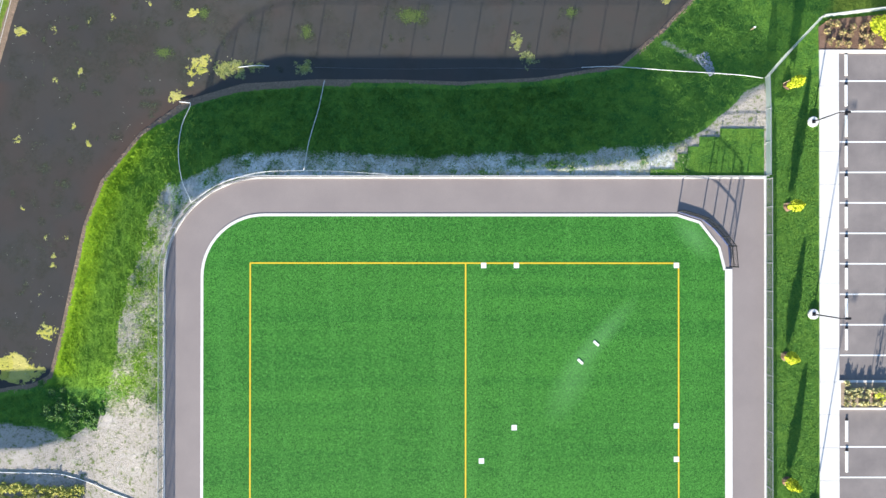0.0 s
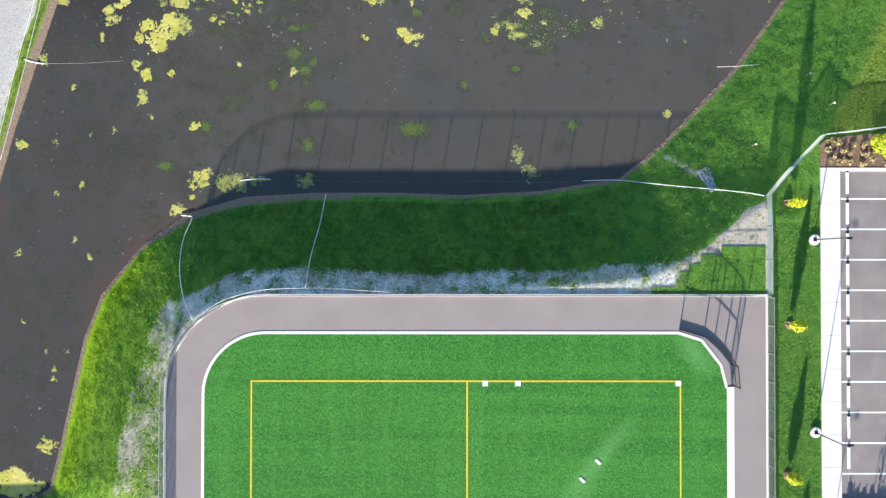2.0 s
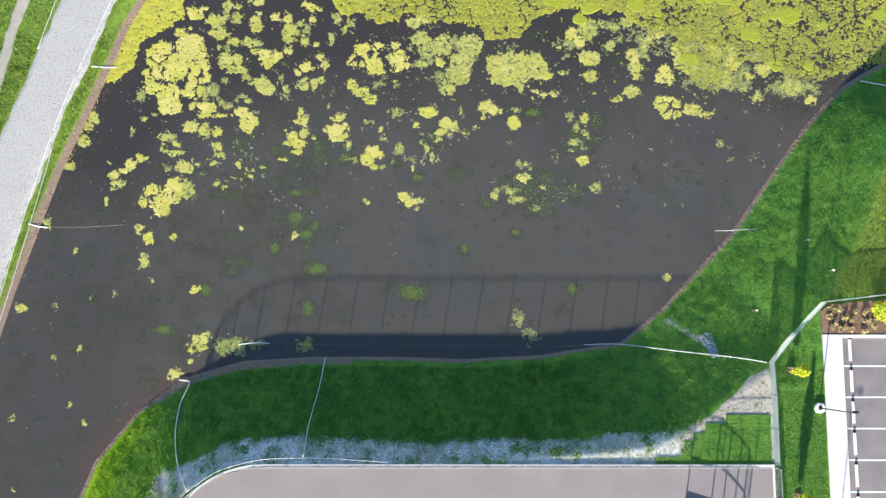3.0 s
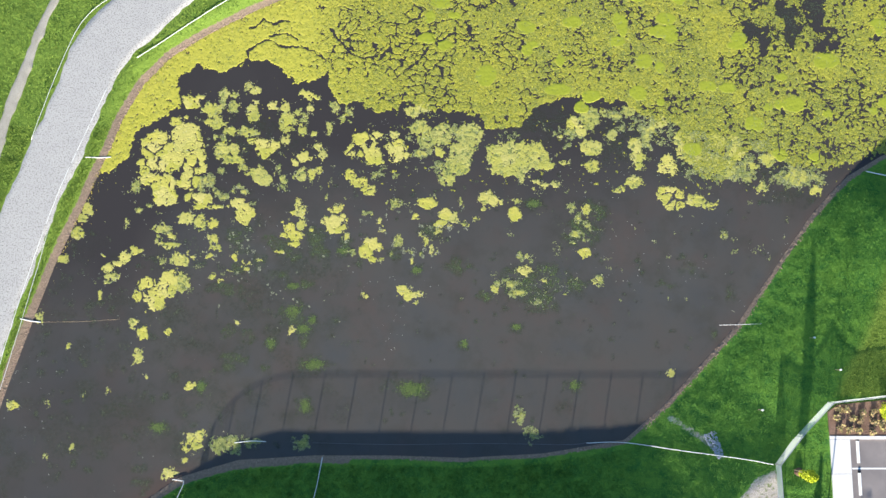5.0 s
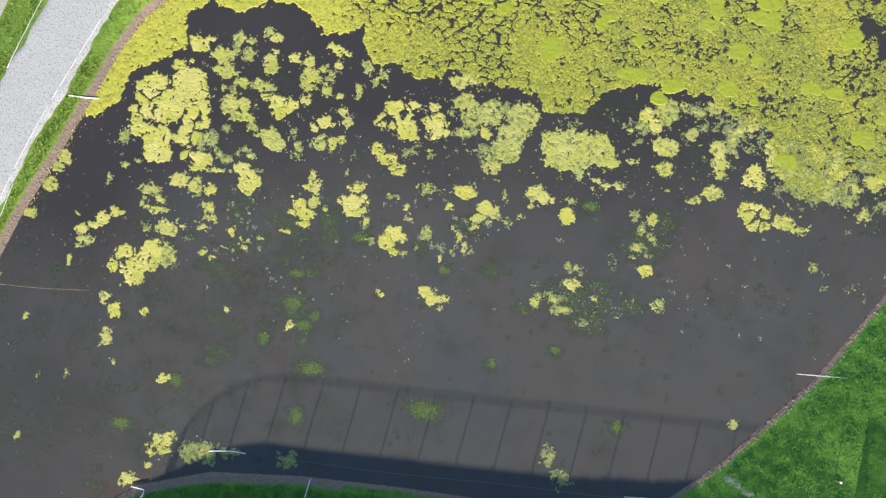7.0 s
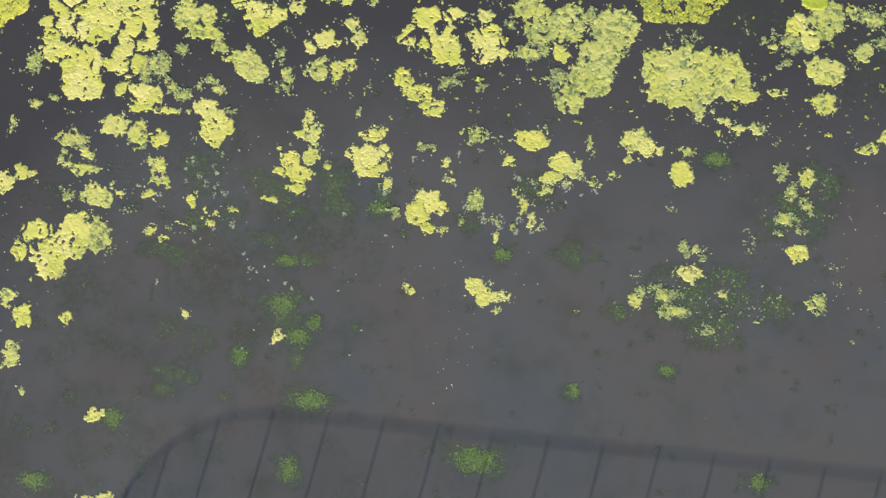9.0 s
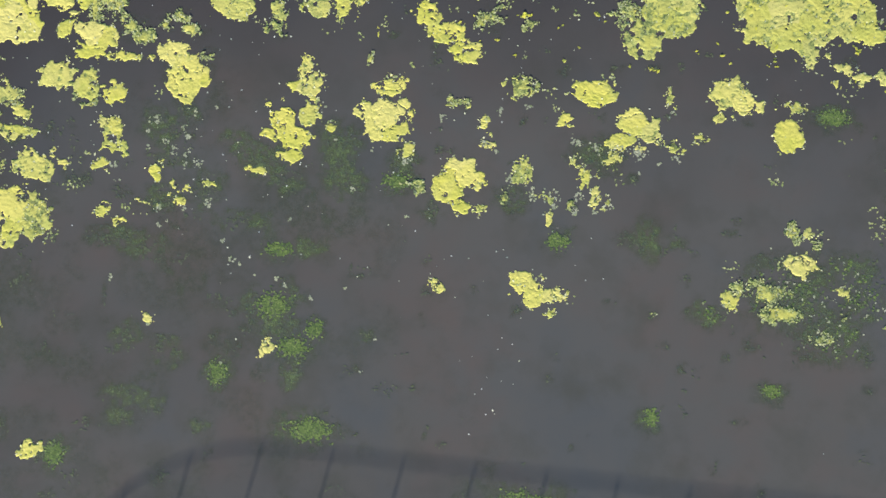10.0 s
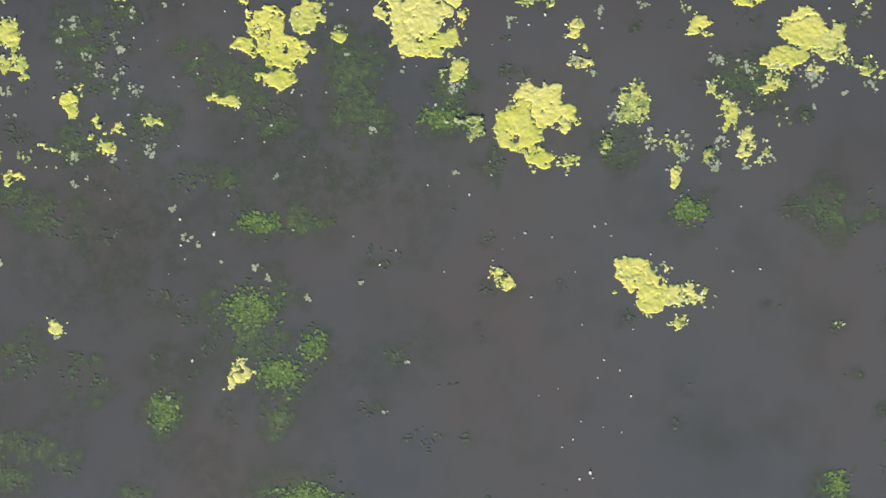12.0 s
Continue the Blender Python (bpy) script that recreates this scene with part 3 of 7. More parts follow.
soil = np.maximum(soil, 0.9 * (1 - smooth(-0.3, 0.3, shaded + 0.5 * wild)))
wash = np.hypot(gx - np.clip(gx, 20.6, 24.0), gy - (19.4 - 0.7 * (np.clip(gx, 20.6, 24.0) - 20.6)))
soil = np.maximum(soil, 0.62 * (1 - smooth(0.15, 0.9, wash + 0.25 * wild)))
soil = np.where((dw < 0.9) & (gy < 60), soil * 0.3, soil)
soil = np.where((dt < -0.2) & (gx > -24) & (gy < 6.7), 0, soil)
wide = 0.3 * (gx < -8) * (gy > 12)
mud = np.where(dw < 0, 1.0, 1 - smooth(0.06 + wide, 0.36 + 1.2 * wide, dw + 0.1 * wild))
lime_lift = np.clip((1 - smooth(0.8, 4.6, dw + 0.8 * wild)) * (1 - smooth(-29, -23, gx)) * (gy < 14) * (gy > -11), 0, 1)
# Upper west bank takes a third of this lime tone to lift its dim slope.
lime_lift = np.maximum(lime_lift, 0.33 * (1 - smooth(-24.5, -22, gx)) * (gy < 10) * (gy > -12) * (dw > 0))
# Dry tone; on the flat north-east terrace it paints in the fuller sunlight.
dry = 0.85 * ((gx < -27) | (gy > 50)) * (gx < 0) * (gy > 12) + 0.75 * (gx > 33) * (gy > 21.5) * (1 - smooth(-0.4, 0.5, dt + 0.4 * wild)) + 0.35 * (gx < -24) * smooth(5, 8, dw) * (gy < 6)
# Soil whitened along the north strip, which also lifts its dim shade.
pale_strip = (gy > 4.5) * (gx > -24.5) * (gx < 20.5) * (0.45 + 0.55 * smooth(-0.2, 0.25, cloudy(gx / 1.6, gy / 1.1, 25, 3)))
ground = relief("ground", xs, ys, z - 0.03 * (dt < -0.3) * (gx > -24.4), GROUND, attributes={"soil": soil, "mud": mud, "dry": dry, "lime_lift": lime_lift, "pale_strip": pale_strip})
tagged(ground, "grassy banks, bare gravelly soil and muddy pond edge", "ground", kind="structure")

wx, wy = np.arange(-72, 78, 0.5), np.arange(-17, 84, 0.5)
lawn = tagged(empty("sod_lawn"), "freshly laid green sod strips with stepped ends", "lawn", kind="structure")
for y0, y1, x0 in SOD:
    part("sod_strip", box(bmesh.new(), x0, 28.62, y0 + 0.004, y1 - 0.004, -0.05, 0.03, 0.01), GROUND, lawn)

wgx, wgy = np.meshgrid(wx, wy)
wd = distance(wgx, wgy, SHORE)
deep = np.clip(smooth(33, 48, wgy + 0.15 * (wgx < -10) * (-10 - wgx)) + 0.25 * cloudy(wgx / 5, wgy / 5, 19) * smooth(12, 22, wgy) + (0.4 + 0.45 * smooth(26, 35, wgy)) * smooth(-18, -34, wgx) * (1 - smooth(40, 46, wgy)), 0, 1)
silt = (1 - smooth(-0.2, 0.9, -wd)) * (0.1 + 0.35 * smooth(14, 18, wgx)) + 0.55 * (1 - smooth(0.0, 2.4, -wd)) * smooth(-20, -24, wgx) * smooth(1, 6, wgy) * (wgy < 16)
pond = relief("water", wx, wy, np.full((len(wy), len(wx)), WATER), MURK, keep=wd < 2.0, attributes={"silt": silt, "deep": deep})
tagged(pond, "murky grey-brown pond water with a dull surface", "water", kind="structure")

# ---- sports field and running track ----
KERB_IN = [(-20.95, -60.0)] + arc(-15.5, -2.0, 5.45, 180, 90) + [(20.9, 3.45), (22.95, 2.8), (24.65, 0.6), (25.15, -1.4)]
TURF_RING = KERB_IN + [(25.25, -1.4), (25.25, -60.0)]
TRACK_OUT = [(-24.15, -60.0)] + arc(-15.5, -2.0, 8.65, 180, 90) + [(28.6, 6.65), (28.6, -60.0)]
tagged(slab("running_track", TRACK_OUT, -0.25, 0.004, TRACK), "smooth purple-grey asphalt track round the field", "track", kind="structure")
tagged(slab("artificial_turf", TURF_RING, -0.2, 0.03, TURF), "green artificial turf field with faint mowing bands", "turf", kind="structure")
tagged(part("inner_kerb", strip(bmesh.new(), KERB_IN, 0.24, -0.1, 0.036), KERB), "white concrete kerb round the turf", "kerb", kind="structure")
bm = box(bmesh.new(), 25.16, 25.8, -60, -1.3, -0.1, 0.06, 0.01)
tagged(part("kerb_band", bm, KERB), "broad white concrete band beside the turf", "kerb", kind="structure")
OUTER = [(-24.27, -60.0)] + arc(-15.5, -2.0, 8.77, 180, 90) + [(28.72, 6.77), (28.72, -60.0)]
tagged(part("outer_kerb", strip(bmesh.new(), OUTER, 0.2, -0.4, 0.1), KERB), "white concrete edging at the track's outer side", "kerb", kind="structure")
for name, x0, x1, y0, y1 in (("goal_line", -16.75, 21.12, -0.86, -0.74), ("touch_line", -16.76, -16.64, -60, -0.86), ("touch_line", 21.0, 21.12, -60, -0.86), ("halfway_line", 2.22, 2.34, -60, -0.86)):
    tagged(part(name, box(bmesh.new(), x0, x1, y0, y1, 0.0, 0.036), YELLOW), "yellow line sewn into the green turf", "line", kind="structure")
for x, y in ((3.87, -1.0), (6.76, -1.0), (20.87, -0.99), (6.56, -15.29), (3.68, -18.22), (20.86, -15.13), (20.86, -18.07)):
    bm = box(bmesh.new(), -0.23, 0.23, -0.23, 0.23, 0.0, 0.012, 0.004)
    m = tagged(part("field_marker", bm, WHITE), "square white marker plate lying on the turf", "marker", "white field markers")
    m.location = (x, y, 0.03)
for x, y in ((13.79, -7.87), (12.39, -9.46)):
    bm = box(bmesh.new(), -0.3, 0.3, -0.11, 0.11, 0.0, 0.05, 0.012)
    b = tagged(part("white_block", bm, WHITE), "small white oblong block lying on green turf", "block", "white blocks")
    b.matrix_world = pose(x, y, 0.03, 0, 0, -42)

# ---- car park ----
tagged(slab("parking_lot", [(35.25, 17.9), (60, 17.9), (60, -60), (35.25, -60)], -0.2, 0.0, LOT), "worn grey asphalt car park with mended patches", "car park", kind="structure")
pavement = tagged(empty("pavement"), "bright white concrete pavement in long panels", "pavement", kind="structure")
for i in range(27):
    y1 = 17.75 - 2.9 * i
    part("panel", box(bmesh.new(), 33.5, 35.2, y1 - 2.885, y1, -0.2, 0.12, 0.008), CONCRETE, pavement)
tagged(part("front_kerb", box(bmesh.new(), 33.5, 60, 17.77, 18.05, -0.2, 0.13, 0.01), KERB), "white kerb below the planted bed", "kerb", kind="structure")
for i in range(24):
    y = 15.3 - 2.69 * i
    if not -14.5 < y < -10.5:
        tagged(part("stall_line", box(bmesh.new(), 35.3, 41.0, y - 0.06, y + 0.06, -0.01, 0.004), WHITE), "white painted parking stall line", "line", kind="structure")


def wheel_stop():
    bm = bmesh.new()
    profile = [(-0.13, 0), (-0.13, 0.06), (-0.08, 0.13), (0.08, 0.13), (0.13, 0.06), (0.13, 0)]
    a, b = ([bm.verts.new((x, s, z_)) for x, z_ in profile] for s in (-0.93, 0.93))
    for k in range(6):
        bm.faces.new((a[k], a[(k + 1) % 6], b[(k + 1) % 6], b[k]))
    bm.faces.new(a)
    bm.faces.new(b[::-1])
    bmesh.ops.recalc_face_normals(bm, faces=bm.faces)
    bmesh.ops.bevel(bm, geom=bm.edges[:], offset=0.012, segments=1, affect="EDGES")
    stop = empty("wheel_stop")
    part("body", bm, WHITE, stop)
    # Black block stands in for the shadow past the north end.
    part("end_shadow", box(bmesh.new(), -0.1, 0.1, 0.9, 1.12, 0.0, 0.12, 0.02), DARK, stop, "black block in place of the end's cast shadow")
    return tagged(stop, "white concrete wheel stop with its end shadow as a black block", "wheel stop", "wheel stops along the pavement")


first = wheel_stop()
first.location = (35.87, 16.7, 0.0)
for i in range(1, 14):
    y = 16.7 - 2.69 * i
    if not -15 < y < -10:
        copy_thing(first, pose(35.87, y, 0))

for name, ring, what in (("planted_bed", [(33.5, 18.06), (60, 18.06), (60, 22.5), (39.3, 21.2), (34.3, 20.7), (33.5, 20.1)], "bark-mulched bed beside the wall"),
                         ("parking_island", [(35.3, -13.5), (60, -13.5), (60, -11.3), (35.3, -11.3)], "bark-mulched island between the parking rows")):
    tagged(slab(name, ring, -0.9, 0.09, MULCH if name == "planted_bed" else PALE_MULCH), what, "planting bed", kind="structure")
tagged(part("island_kerb", strip(bmesh.new(), [(35.22, -13.6), (60, -13.6), (60, -11.2), (35.22, -11.2)], 0.18, -0.1, 0.14, True), KERB), "white kerb round the planted island", "kerb", kind="structure")

# ---- fences ----
def wires(bm, a, b, z0, z1, gap=0.11, r=0.004):
    """Two crossing sets of slanting wires filling one bay."""
    a, b = Vector(a), Vector(b)
    length, h = (b - a).length, z1 - z0
    d = (b - a) / length
    side = Vector((-d.y, d.x, 0)) * r
    up = Vector((0, 0, r))
    n = int((length + h) / gap)
    for i in range(n):
        s = i * gap - h
        s0, s1 = max(s, 0), min(s + h, length)
        if s1 - s0 < 0.05:
            continue
        for flip in (0, 1):
            k0, k1 = s0 - s, s1 - s
            p, q = a + d * s0, a + d * s1
            p, q = Vector((p.x, p.y, z1 - k0 if flip else z0 + k0)), Vector((q.x, q.y, z1 - k1 if flip else z0 + k1))
            c = [bm.verts.new(v) for v in (p + side, p - side, p + up, q + side, q - side, q + up)]
            for f in ((0, 1, 4, 3), (1, 2, 5, 4), (2, 0, 3, 5)):
                bm.faces.new([c[k] for k in f])
    return bm


def chain_fence(line, height, bay, label, group):
    root = empty("chain_link_fence", (*line[0], 0.0))
    pts = [Vector((x, y)) for x, y in line]
    stations, carry = [pts[0]], 0.0
    for a, b in zip(pts, pts[1:]):
        seg = (b - a).length
        while carry + bay <= seg:
            carry += bay
            stations.append(a.lerp(b, carry / seg))
        carry -= seg
    base = Matrix.Translation(root.location).inverted()
    for p in stations:
        bm = rod(bmesh.new(), (p.x, p.y, -0.3), (p.x, p.y, height + 0.03), 0.03)
        bmesh.ops.create_uvsphere(bm, u_segments=8, v_segments=4, radius=0.04, matrix=Matrix.Translation((p.x, p.y, height + 0.04)))
        bm.transform(base)
        part("post", bm, STEEL, root)
    bm = tube(bmesh.new(), [(x, y, height) for x, y in line], 0.026)
    bm.transform(base)
    part("top_rail", bm, STEEL, root)
    bm = tube(bmesh.new(), [(x, y, 0.14) for x, y in line], 0.02)
    bm.transform(base)
    part("bottom_rail", bm, STEEL, root)
    for p, q in zip(stations, stations[1:]):
        bm = wires(bmesh.new(), (p.x, p.y, 0), (q.x, q.y, 0), 0.1, height)
        bm.transform(base)
        part("wire_mesh", bm, WIRE, root)
    return tagged(root, label, "fence", group)


FENCE_N = [(-24.27, -58.0), (-24.27, -2.0)] + arc(-15.5, -2.0, 8.77, 180, 90)[1:] + [(28.5, 6.77)]
chain_fence(FENCE_N, 1.62, 2.88, "galvanised chain-link fence on the kerb round the track", "track fences")
chain_fence([(28.75, 6.6), (28.75, -58.0)], 1.62, 2.45, "galvanised chain-link fence between track and grass strip", "track fences")


def screen_fence(line, height):
    """Posts and rail hung with a pale cloth."""
    root = empty("screen_fence", (*line[0], 0.0))
    base = Matrix.Translation(root.location).inverted()
    for (ax_, ay_), (bx_, by_) in zip(line, line[1:]):
        n = max(1, round(math.hypot(bx_ - ax_, by_ - ay_) / 2.9))
        stops = [(ax_ + (bx_ - ax_) * k / n, ay_ + (by_ - ay_) * k / n) for k in range(n + 1)]
        for p, q in zip(stops, stops[1:]):
            p_top, q_top = over(*p) + height, over(*q) + height
            bm = rod(bmesh.new(), (*p, over(*p) - 0.3), (*p, p_top + 0.05), 0.04)
            bm.transform(base)
            part("post", bm, STEEL, root)
            bm = tube(bmesh.new(), [(*p, p_top), (*q, q_top)], 0.04)
            bm.transform(base)
            part("top_rail", bm, STEEL, root)
            bm = bmesh.new()
            cols = 9
            grid = []
            for k in range(cols):
                u = k / (cols - 1)
                x, y = p[0] + (q[0] - p[0]) * u, p[1] + (q[1] - p[1]) * u
                foot = over(x, y) - 0.02
                bulge = 0.05 * math.sin(math.pi * u)
                d = Vector((-(q[1] - p[1]), q[0] - p[0], 0)).normalized()
                grid.append([bm.verts.new(Vector((x, y, foot + (p_top + (q_top - p_top) * u - foot) * r / 4)) + d * bulge * math.sin(math.pi * r / 4)) for r in range(5)])
            for ga, gb in zip(grid, grid[1:]):
                for r in range(4):
                    bm.faces.new((ga[r], gb[r], gb[r + 1], ga[r + 1]))
            bm.transform(base)
            part("screen_cloth", bm, SCREEN, root, "pale grey woven wind screen", True)
    return tagged(root, "chain of posts hung with pale grey screen cloth", "fence")


screen_fence([(28.8, 6.95), (28.8, 15.65), (33.6, 20.9), (39.5, 21.6), (48, 22.5)], 1.2)


def backstop():
    root = empty("ball_stop_fence", (21.0, 3.65, 0))
    base = Matrix.Translation(root.location).inverted()
    line = [(21.0, 3.75), (23.1, 3.1), (24.0, 2.4), (24.85, 1.5), (25.45, 0.7), (25.6, -1.1)]
    for x, y in line:
        bm = rod(bmesh.new(), (x, y, -0.2), (x, y, 2.2), 0.055)
        bm.transform(base)
        part("post", bm, DARK, root)
    for z_ in (1.1, 2.15):
        bm = tube(bmesh.new(), [(x, y, z_) for x, y in line], 0.04)
        bm.transform(base)
        part("rail", bm, DARK, root)
    for p, q in zip(line, line[1:]):
        bm = wires(bmesh.new(), (*p, 0), (*q, 0), 0.1, 2.1, 0.12, 0.003)
        bm.transform(base)
        part("netting", bm, DARK, root)
        # Board is inferred from its shadow and takes that shade's navy as colour.
        bm = strip(bmesh.new(), [p, q], 0.07, 0.02, 0.26)
        bm.transform(base)
        part("kick_board", bm, NAVY, root, "low board along the foot, coloured like its navy shade")
    return tagged(root, "dark steel ball-stop fence with netting at the turf corner", "fence")


backstop()


# ---- lamps ----
def street_lamp(x, y):
    lamp = empty("street_lamp")
    bm = bmesh.new()
    bmesh.ops.create_cone(bm, cap_ends=True, segments=24, radius1=0.46, radius2=0.46, depth=0.6, matrix=Matrix.Translation((0, 0, -0.08)))
    bmesh.ops.bevel(bm, geom=[e for e in bm.edges if all(v.co.z > 0.1 for v in e.verts)], offset=0.04, segments=2, affect="EDGES")
    part("concrete_base", bm, KERB, lamp, "round pale concrete footing")
    part("base_plate", box(bmesh.new(), -0.16, 0.16, -0.16, 0.16, 0.21, 0.25, 0.01), DARK, lamp)
    part("pole", rod(bmesh.new(), (0, 0, 0.22), (0, 0, 5.3), 0.06, 0.045, 12), DARK, lamp, smooth_=True)
    part("arm", rod(bmesh.new(), (0, 0, 5.22), (0.4, 0, 5.27), 0.035), DARK, lamp)
    head = part("lamp_head", box(bmesh.new(), 0.35, 0.85, -0.1, 0.1, 5.21, 5.31, 0.03), DARK, lamp, "flat dark lamp head")
    part("lens", box(bmesh.new(), 0.45, 0.8, -0.08, 0.08, 5.195, 5.21, 0.003), PIPE, head)
    tagged(lamp, "dark car-park lamp on a round concrete base", "street lamp", "car-park lamps")
    lamp.location = (x, y, 0)
    return lamp


lamp = street_lamp(32.93, 11.69)
for y in (-5.27, -22.2):
    copy_thing(lamp, pose(32.93, y, 0))


# ---- trees and shrubs ----
def sapling(x, y, high, seed, stakes=2, n=2400):
    rng = np.random.default_rng(seed)
    tree = empty("sapling")
    bm = bmesh.new()
    bmesh.ops.create_cone(bm, cap_ends=True, segments=18, radius1=0.44, radius2=0.26, depth=0.14, matrix=Matrix.Translation((0, 0, 0.05)))
    for v in bm.verts:
        v.co += Vector(rng.uniform(-0.05, 0.05, 3)) * (v.co.z > 0)
    part("mulch_ring", bm, MULCH, tree, "ring of brown bark mulch")
    part("trunk", tube(bmesh.new(), [(0, 0, 0), (0.02, 0.01, high * 0.3), (-0.01, 0.02, high * 0.6), (0.01, 0, high * 0.92)], 0.03), BARK, tree)
    for k in range(7):
        a, z_ = rng.uniform(0, 6.28), high * rng.uniform(0.15, 0.8)
        part("branch", rod(bmesh.new(), (0, 0, z_), (0.28 * math.cos(a), 0.28 * math.sin(a), z_ + 0.45), 0.014, 0.005, 5), BARK, tree)
    t = rng.uniform(0, 1, n) ** 0.9
    width = 0.46 * np.sin(np.pi * np.clip(0.14 + 0.84 * t, 0, 1)) ** 0.75 * (1 + 0.22 * np.sin(9 * t + seed))
    a, r = rng.uniform(0, 6.28, n), np.sqrt(rng.uniform(0.05, 1, n))
    leaves("crown", np.stack([width * r * np.cos(a), width * r * np.sin(a), high * (0.12 + 0.92 * t)], -1), 0.13, LIME, tree, 0.8, seed)
    for k in range(stakes):
        sx = -0.4 + 0.8 * k / max(1, stakes - 1)
        stake = part("stake", rod(bmesh.new(), (sx, 0.25, -0.1), (sx, 0.25, 1.5), 0.03, 0.025, 6), TIMBER, tree)
        part("tie", rod(bmesh.new(), (sx, 0.25, 1.35), (0, 0, 1.3), 0.012, None, 5), DARK, stake)
    tagged(tree, "slim staked sapling with lime-yellow leaves in a mulch ring", "sapling", "staked saplings")
    tree.location = (x, y, over(x, y))
    return tree




def marker_stake(x, y, high=0.95):
    stake = empty("marker_stake")
    part("post", box(bmesh.new(), -0.025, 0.025, -0.025, 0.025, -0.2, high, 0.004), TIMBER, stake)
    part("cap", box(bmesh.new(), -0.09, 0.09, -0.07, 0.07, high, high + 0.08, 0.01), WHITE, stake, "white cap")
    stake.location = (x, y, over(x, y))
    return tagged(stake, "thin wooden marker stake with a white cap in the grass", "stake", "marker stakes")


for x, y in ((28.0, 20.2), (32.8, 26.5), (34.5, 23.7)):
    marker_stake(x, y)
for i, (x, y, h) in enumerate(((30.85, 14.9, 3.5), (30.75, 4.2, 3.2), (30.5, -9.0, 2.8), (30.6, -20.0, 2.8))):
    sapling(x, y, h, 40 + i)
tagged(sapling(38.2, -12.3, 3.6, 47, 3, 160), "nearly bare staked sapling on the planted parking island").location.z = 0.09


def shrub(name, x, y, z_, r, high, material, n, size, seed, label, group, upright=0.4):
    rng = np.random.default_rng(seed)
    bush = empty(name)
    for k in range(5):
        a = rng.uniform(0, 6.28)
        part("stem", rod(bmesh.new(), (0, 0, -0.05), (r * 0.6 * math.cos(a), r * 0.6 * math.sin(a), high * rng.uniform(0.5, 0.9)), 0.015, 0.006, 5), BARK, bush)
    lobes = rng.uniform(-1, 1, (9, 2)) * 0.55 * r
    pick = rng.integers(0, 9, n)
    d = rng.normal(0, 1, (n, 3))
    d /= np.linalg.norm(d, axis=1)[:, None]
    rad = rng.uniform(0.25, 1, n) ** 0.5
    c = np.stack([lobes[pick, 0] + d[:, 0] * rad * r * 0.48, lobes[pick, 1] + d[:, 1] * rad * r * 0.48, high * (0.5 + 0.45 * d[:, 2] * rad) * (0.7 + 0.06 * pick)], -1)
    c[:, 2] = np.clip(c[:, 2], 0.02, None)
    leaves("foliage", c, size, material, bush, upright, seed)
    bush.location = (x, y, z_)
    return tagged(bush, label, "shrub", group)


rng = np.random.default_rng(5)
for i in range(16):
    x, y = 34.2 + 1.0 * (i % 6) + rng.uniform(-0.3, 0.3), 18.6 + 0.8 * (i // 6) + rng.uniform(-0.2, 0.2)
    shrub("low_shrub", x, y, 0.08, 0.38, 0.4, BRONZE, 130, 0.16, 60 + i, "low dry bronze-leaved shrub in bark mulch", "low shrubs in the bed")
shrub("yellow_shrub", 38.9, 19.9, 0.08, 1.25, 0.9, LIME, 1600, 0.15, 90, "broad yellow-green shrub in the mulched bed", "")
for i in range(22):
    x, y = 35.8 + 0.62 * (i % 7) + rng.uniform(-0.15, 0.15), -13.1 + 0.55 * (i // 7) + rng.uniform(-0.1, 0.1)
    shrub("island_plant", x, y, 0.08, 0.3, 0.5, TUSSOCK, 170, 0.14, 120 + i, "round straw-pale grass clump on the parking island", "island plants", 0.9)
for i in range(26):
    x = -40.0 + 0.62 * (i % 13) + rng.uniform(-0.2, 0.2)
    y = -20.9 - 0.95 * (i // 13) - 0.035 * max(x + 40, 0.0) ** 1.3 + rng.uniform(-0.2, 0.2)
    shrub("hedge_shrub", x, y, over(x, y) - 0.02, 0.55, 0.45, OLIVE, 420, 0.12, 160 + i, "yellow-olive hedge shrub on bare soil", "hedge shrubs", 0.7)
for i in range(30):
    u = rng.uniform(0, 1)
    x, y = -36.2 + 5.6 * u + rng.uniform(-0.6, 0.6), -12.9 - 2.6 * u + rng.uniform(-1.3, 1.3)
    shrub("bank_weed", x, y, over(x, y) - 0.05, rng.uniform(0.3, 0.65), rng.uniform(0.15, 0.38), HERB, 240, 0.15, 190 + i, "dark green weedy clump on the shaded bank", "bank weeds", 0.5)

# ---- gravel path and footpath on the far bank ----
PATH_R = [(-43.0, 10.0), (-41.2, 18.0), (-39.0, 26.6), (-37.2, 32.2), (-35.9, 36.3), (-34.6, 39.9), (-33.2, 43.1), (-32.3, 45.8), (-31.4, 48.2), (-30.3, 50.9), (-28.8, 53.1), (-27.0, 54.7), (-22.7, 58.9), (-12.0, 66.5)]
PATH_L = [(-49.0, 10.0), (-46.5, 20.0), (-43.3, 31.0), (-40.2, 38.9), (-38.0, 44.9), (-36.0, 50.3), (-35.1, 53.3), (-33.4, 56.3), (-30.9, 58.9), (-25.0, 64.0), (-18.0, 70.0)]


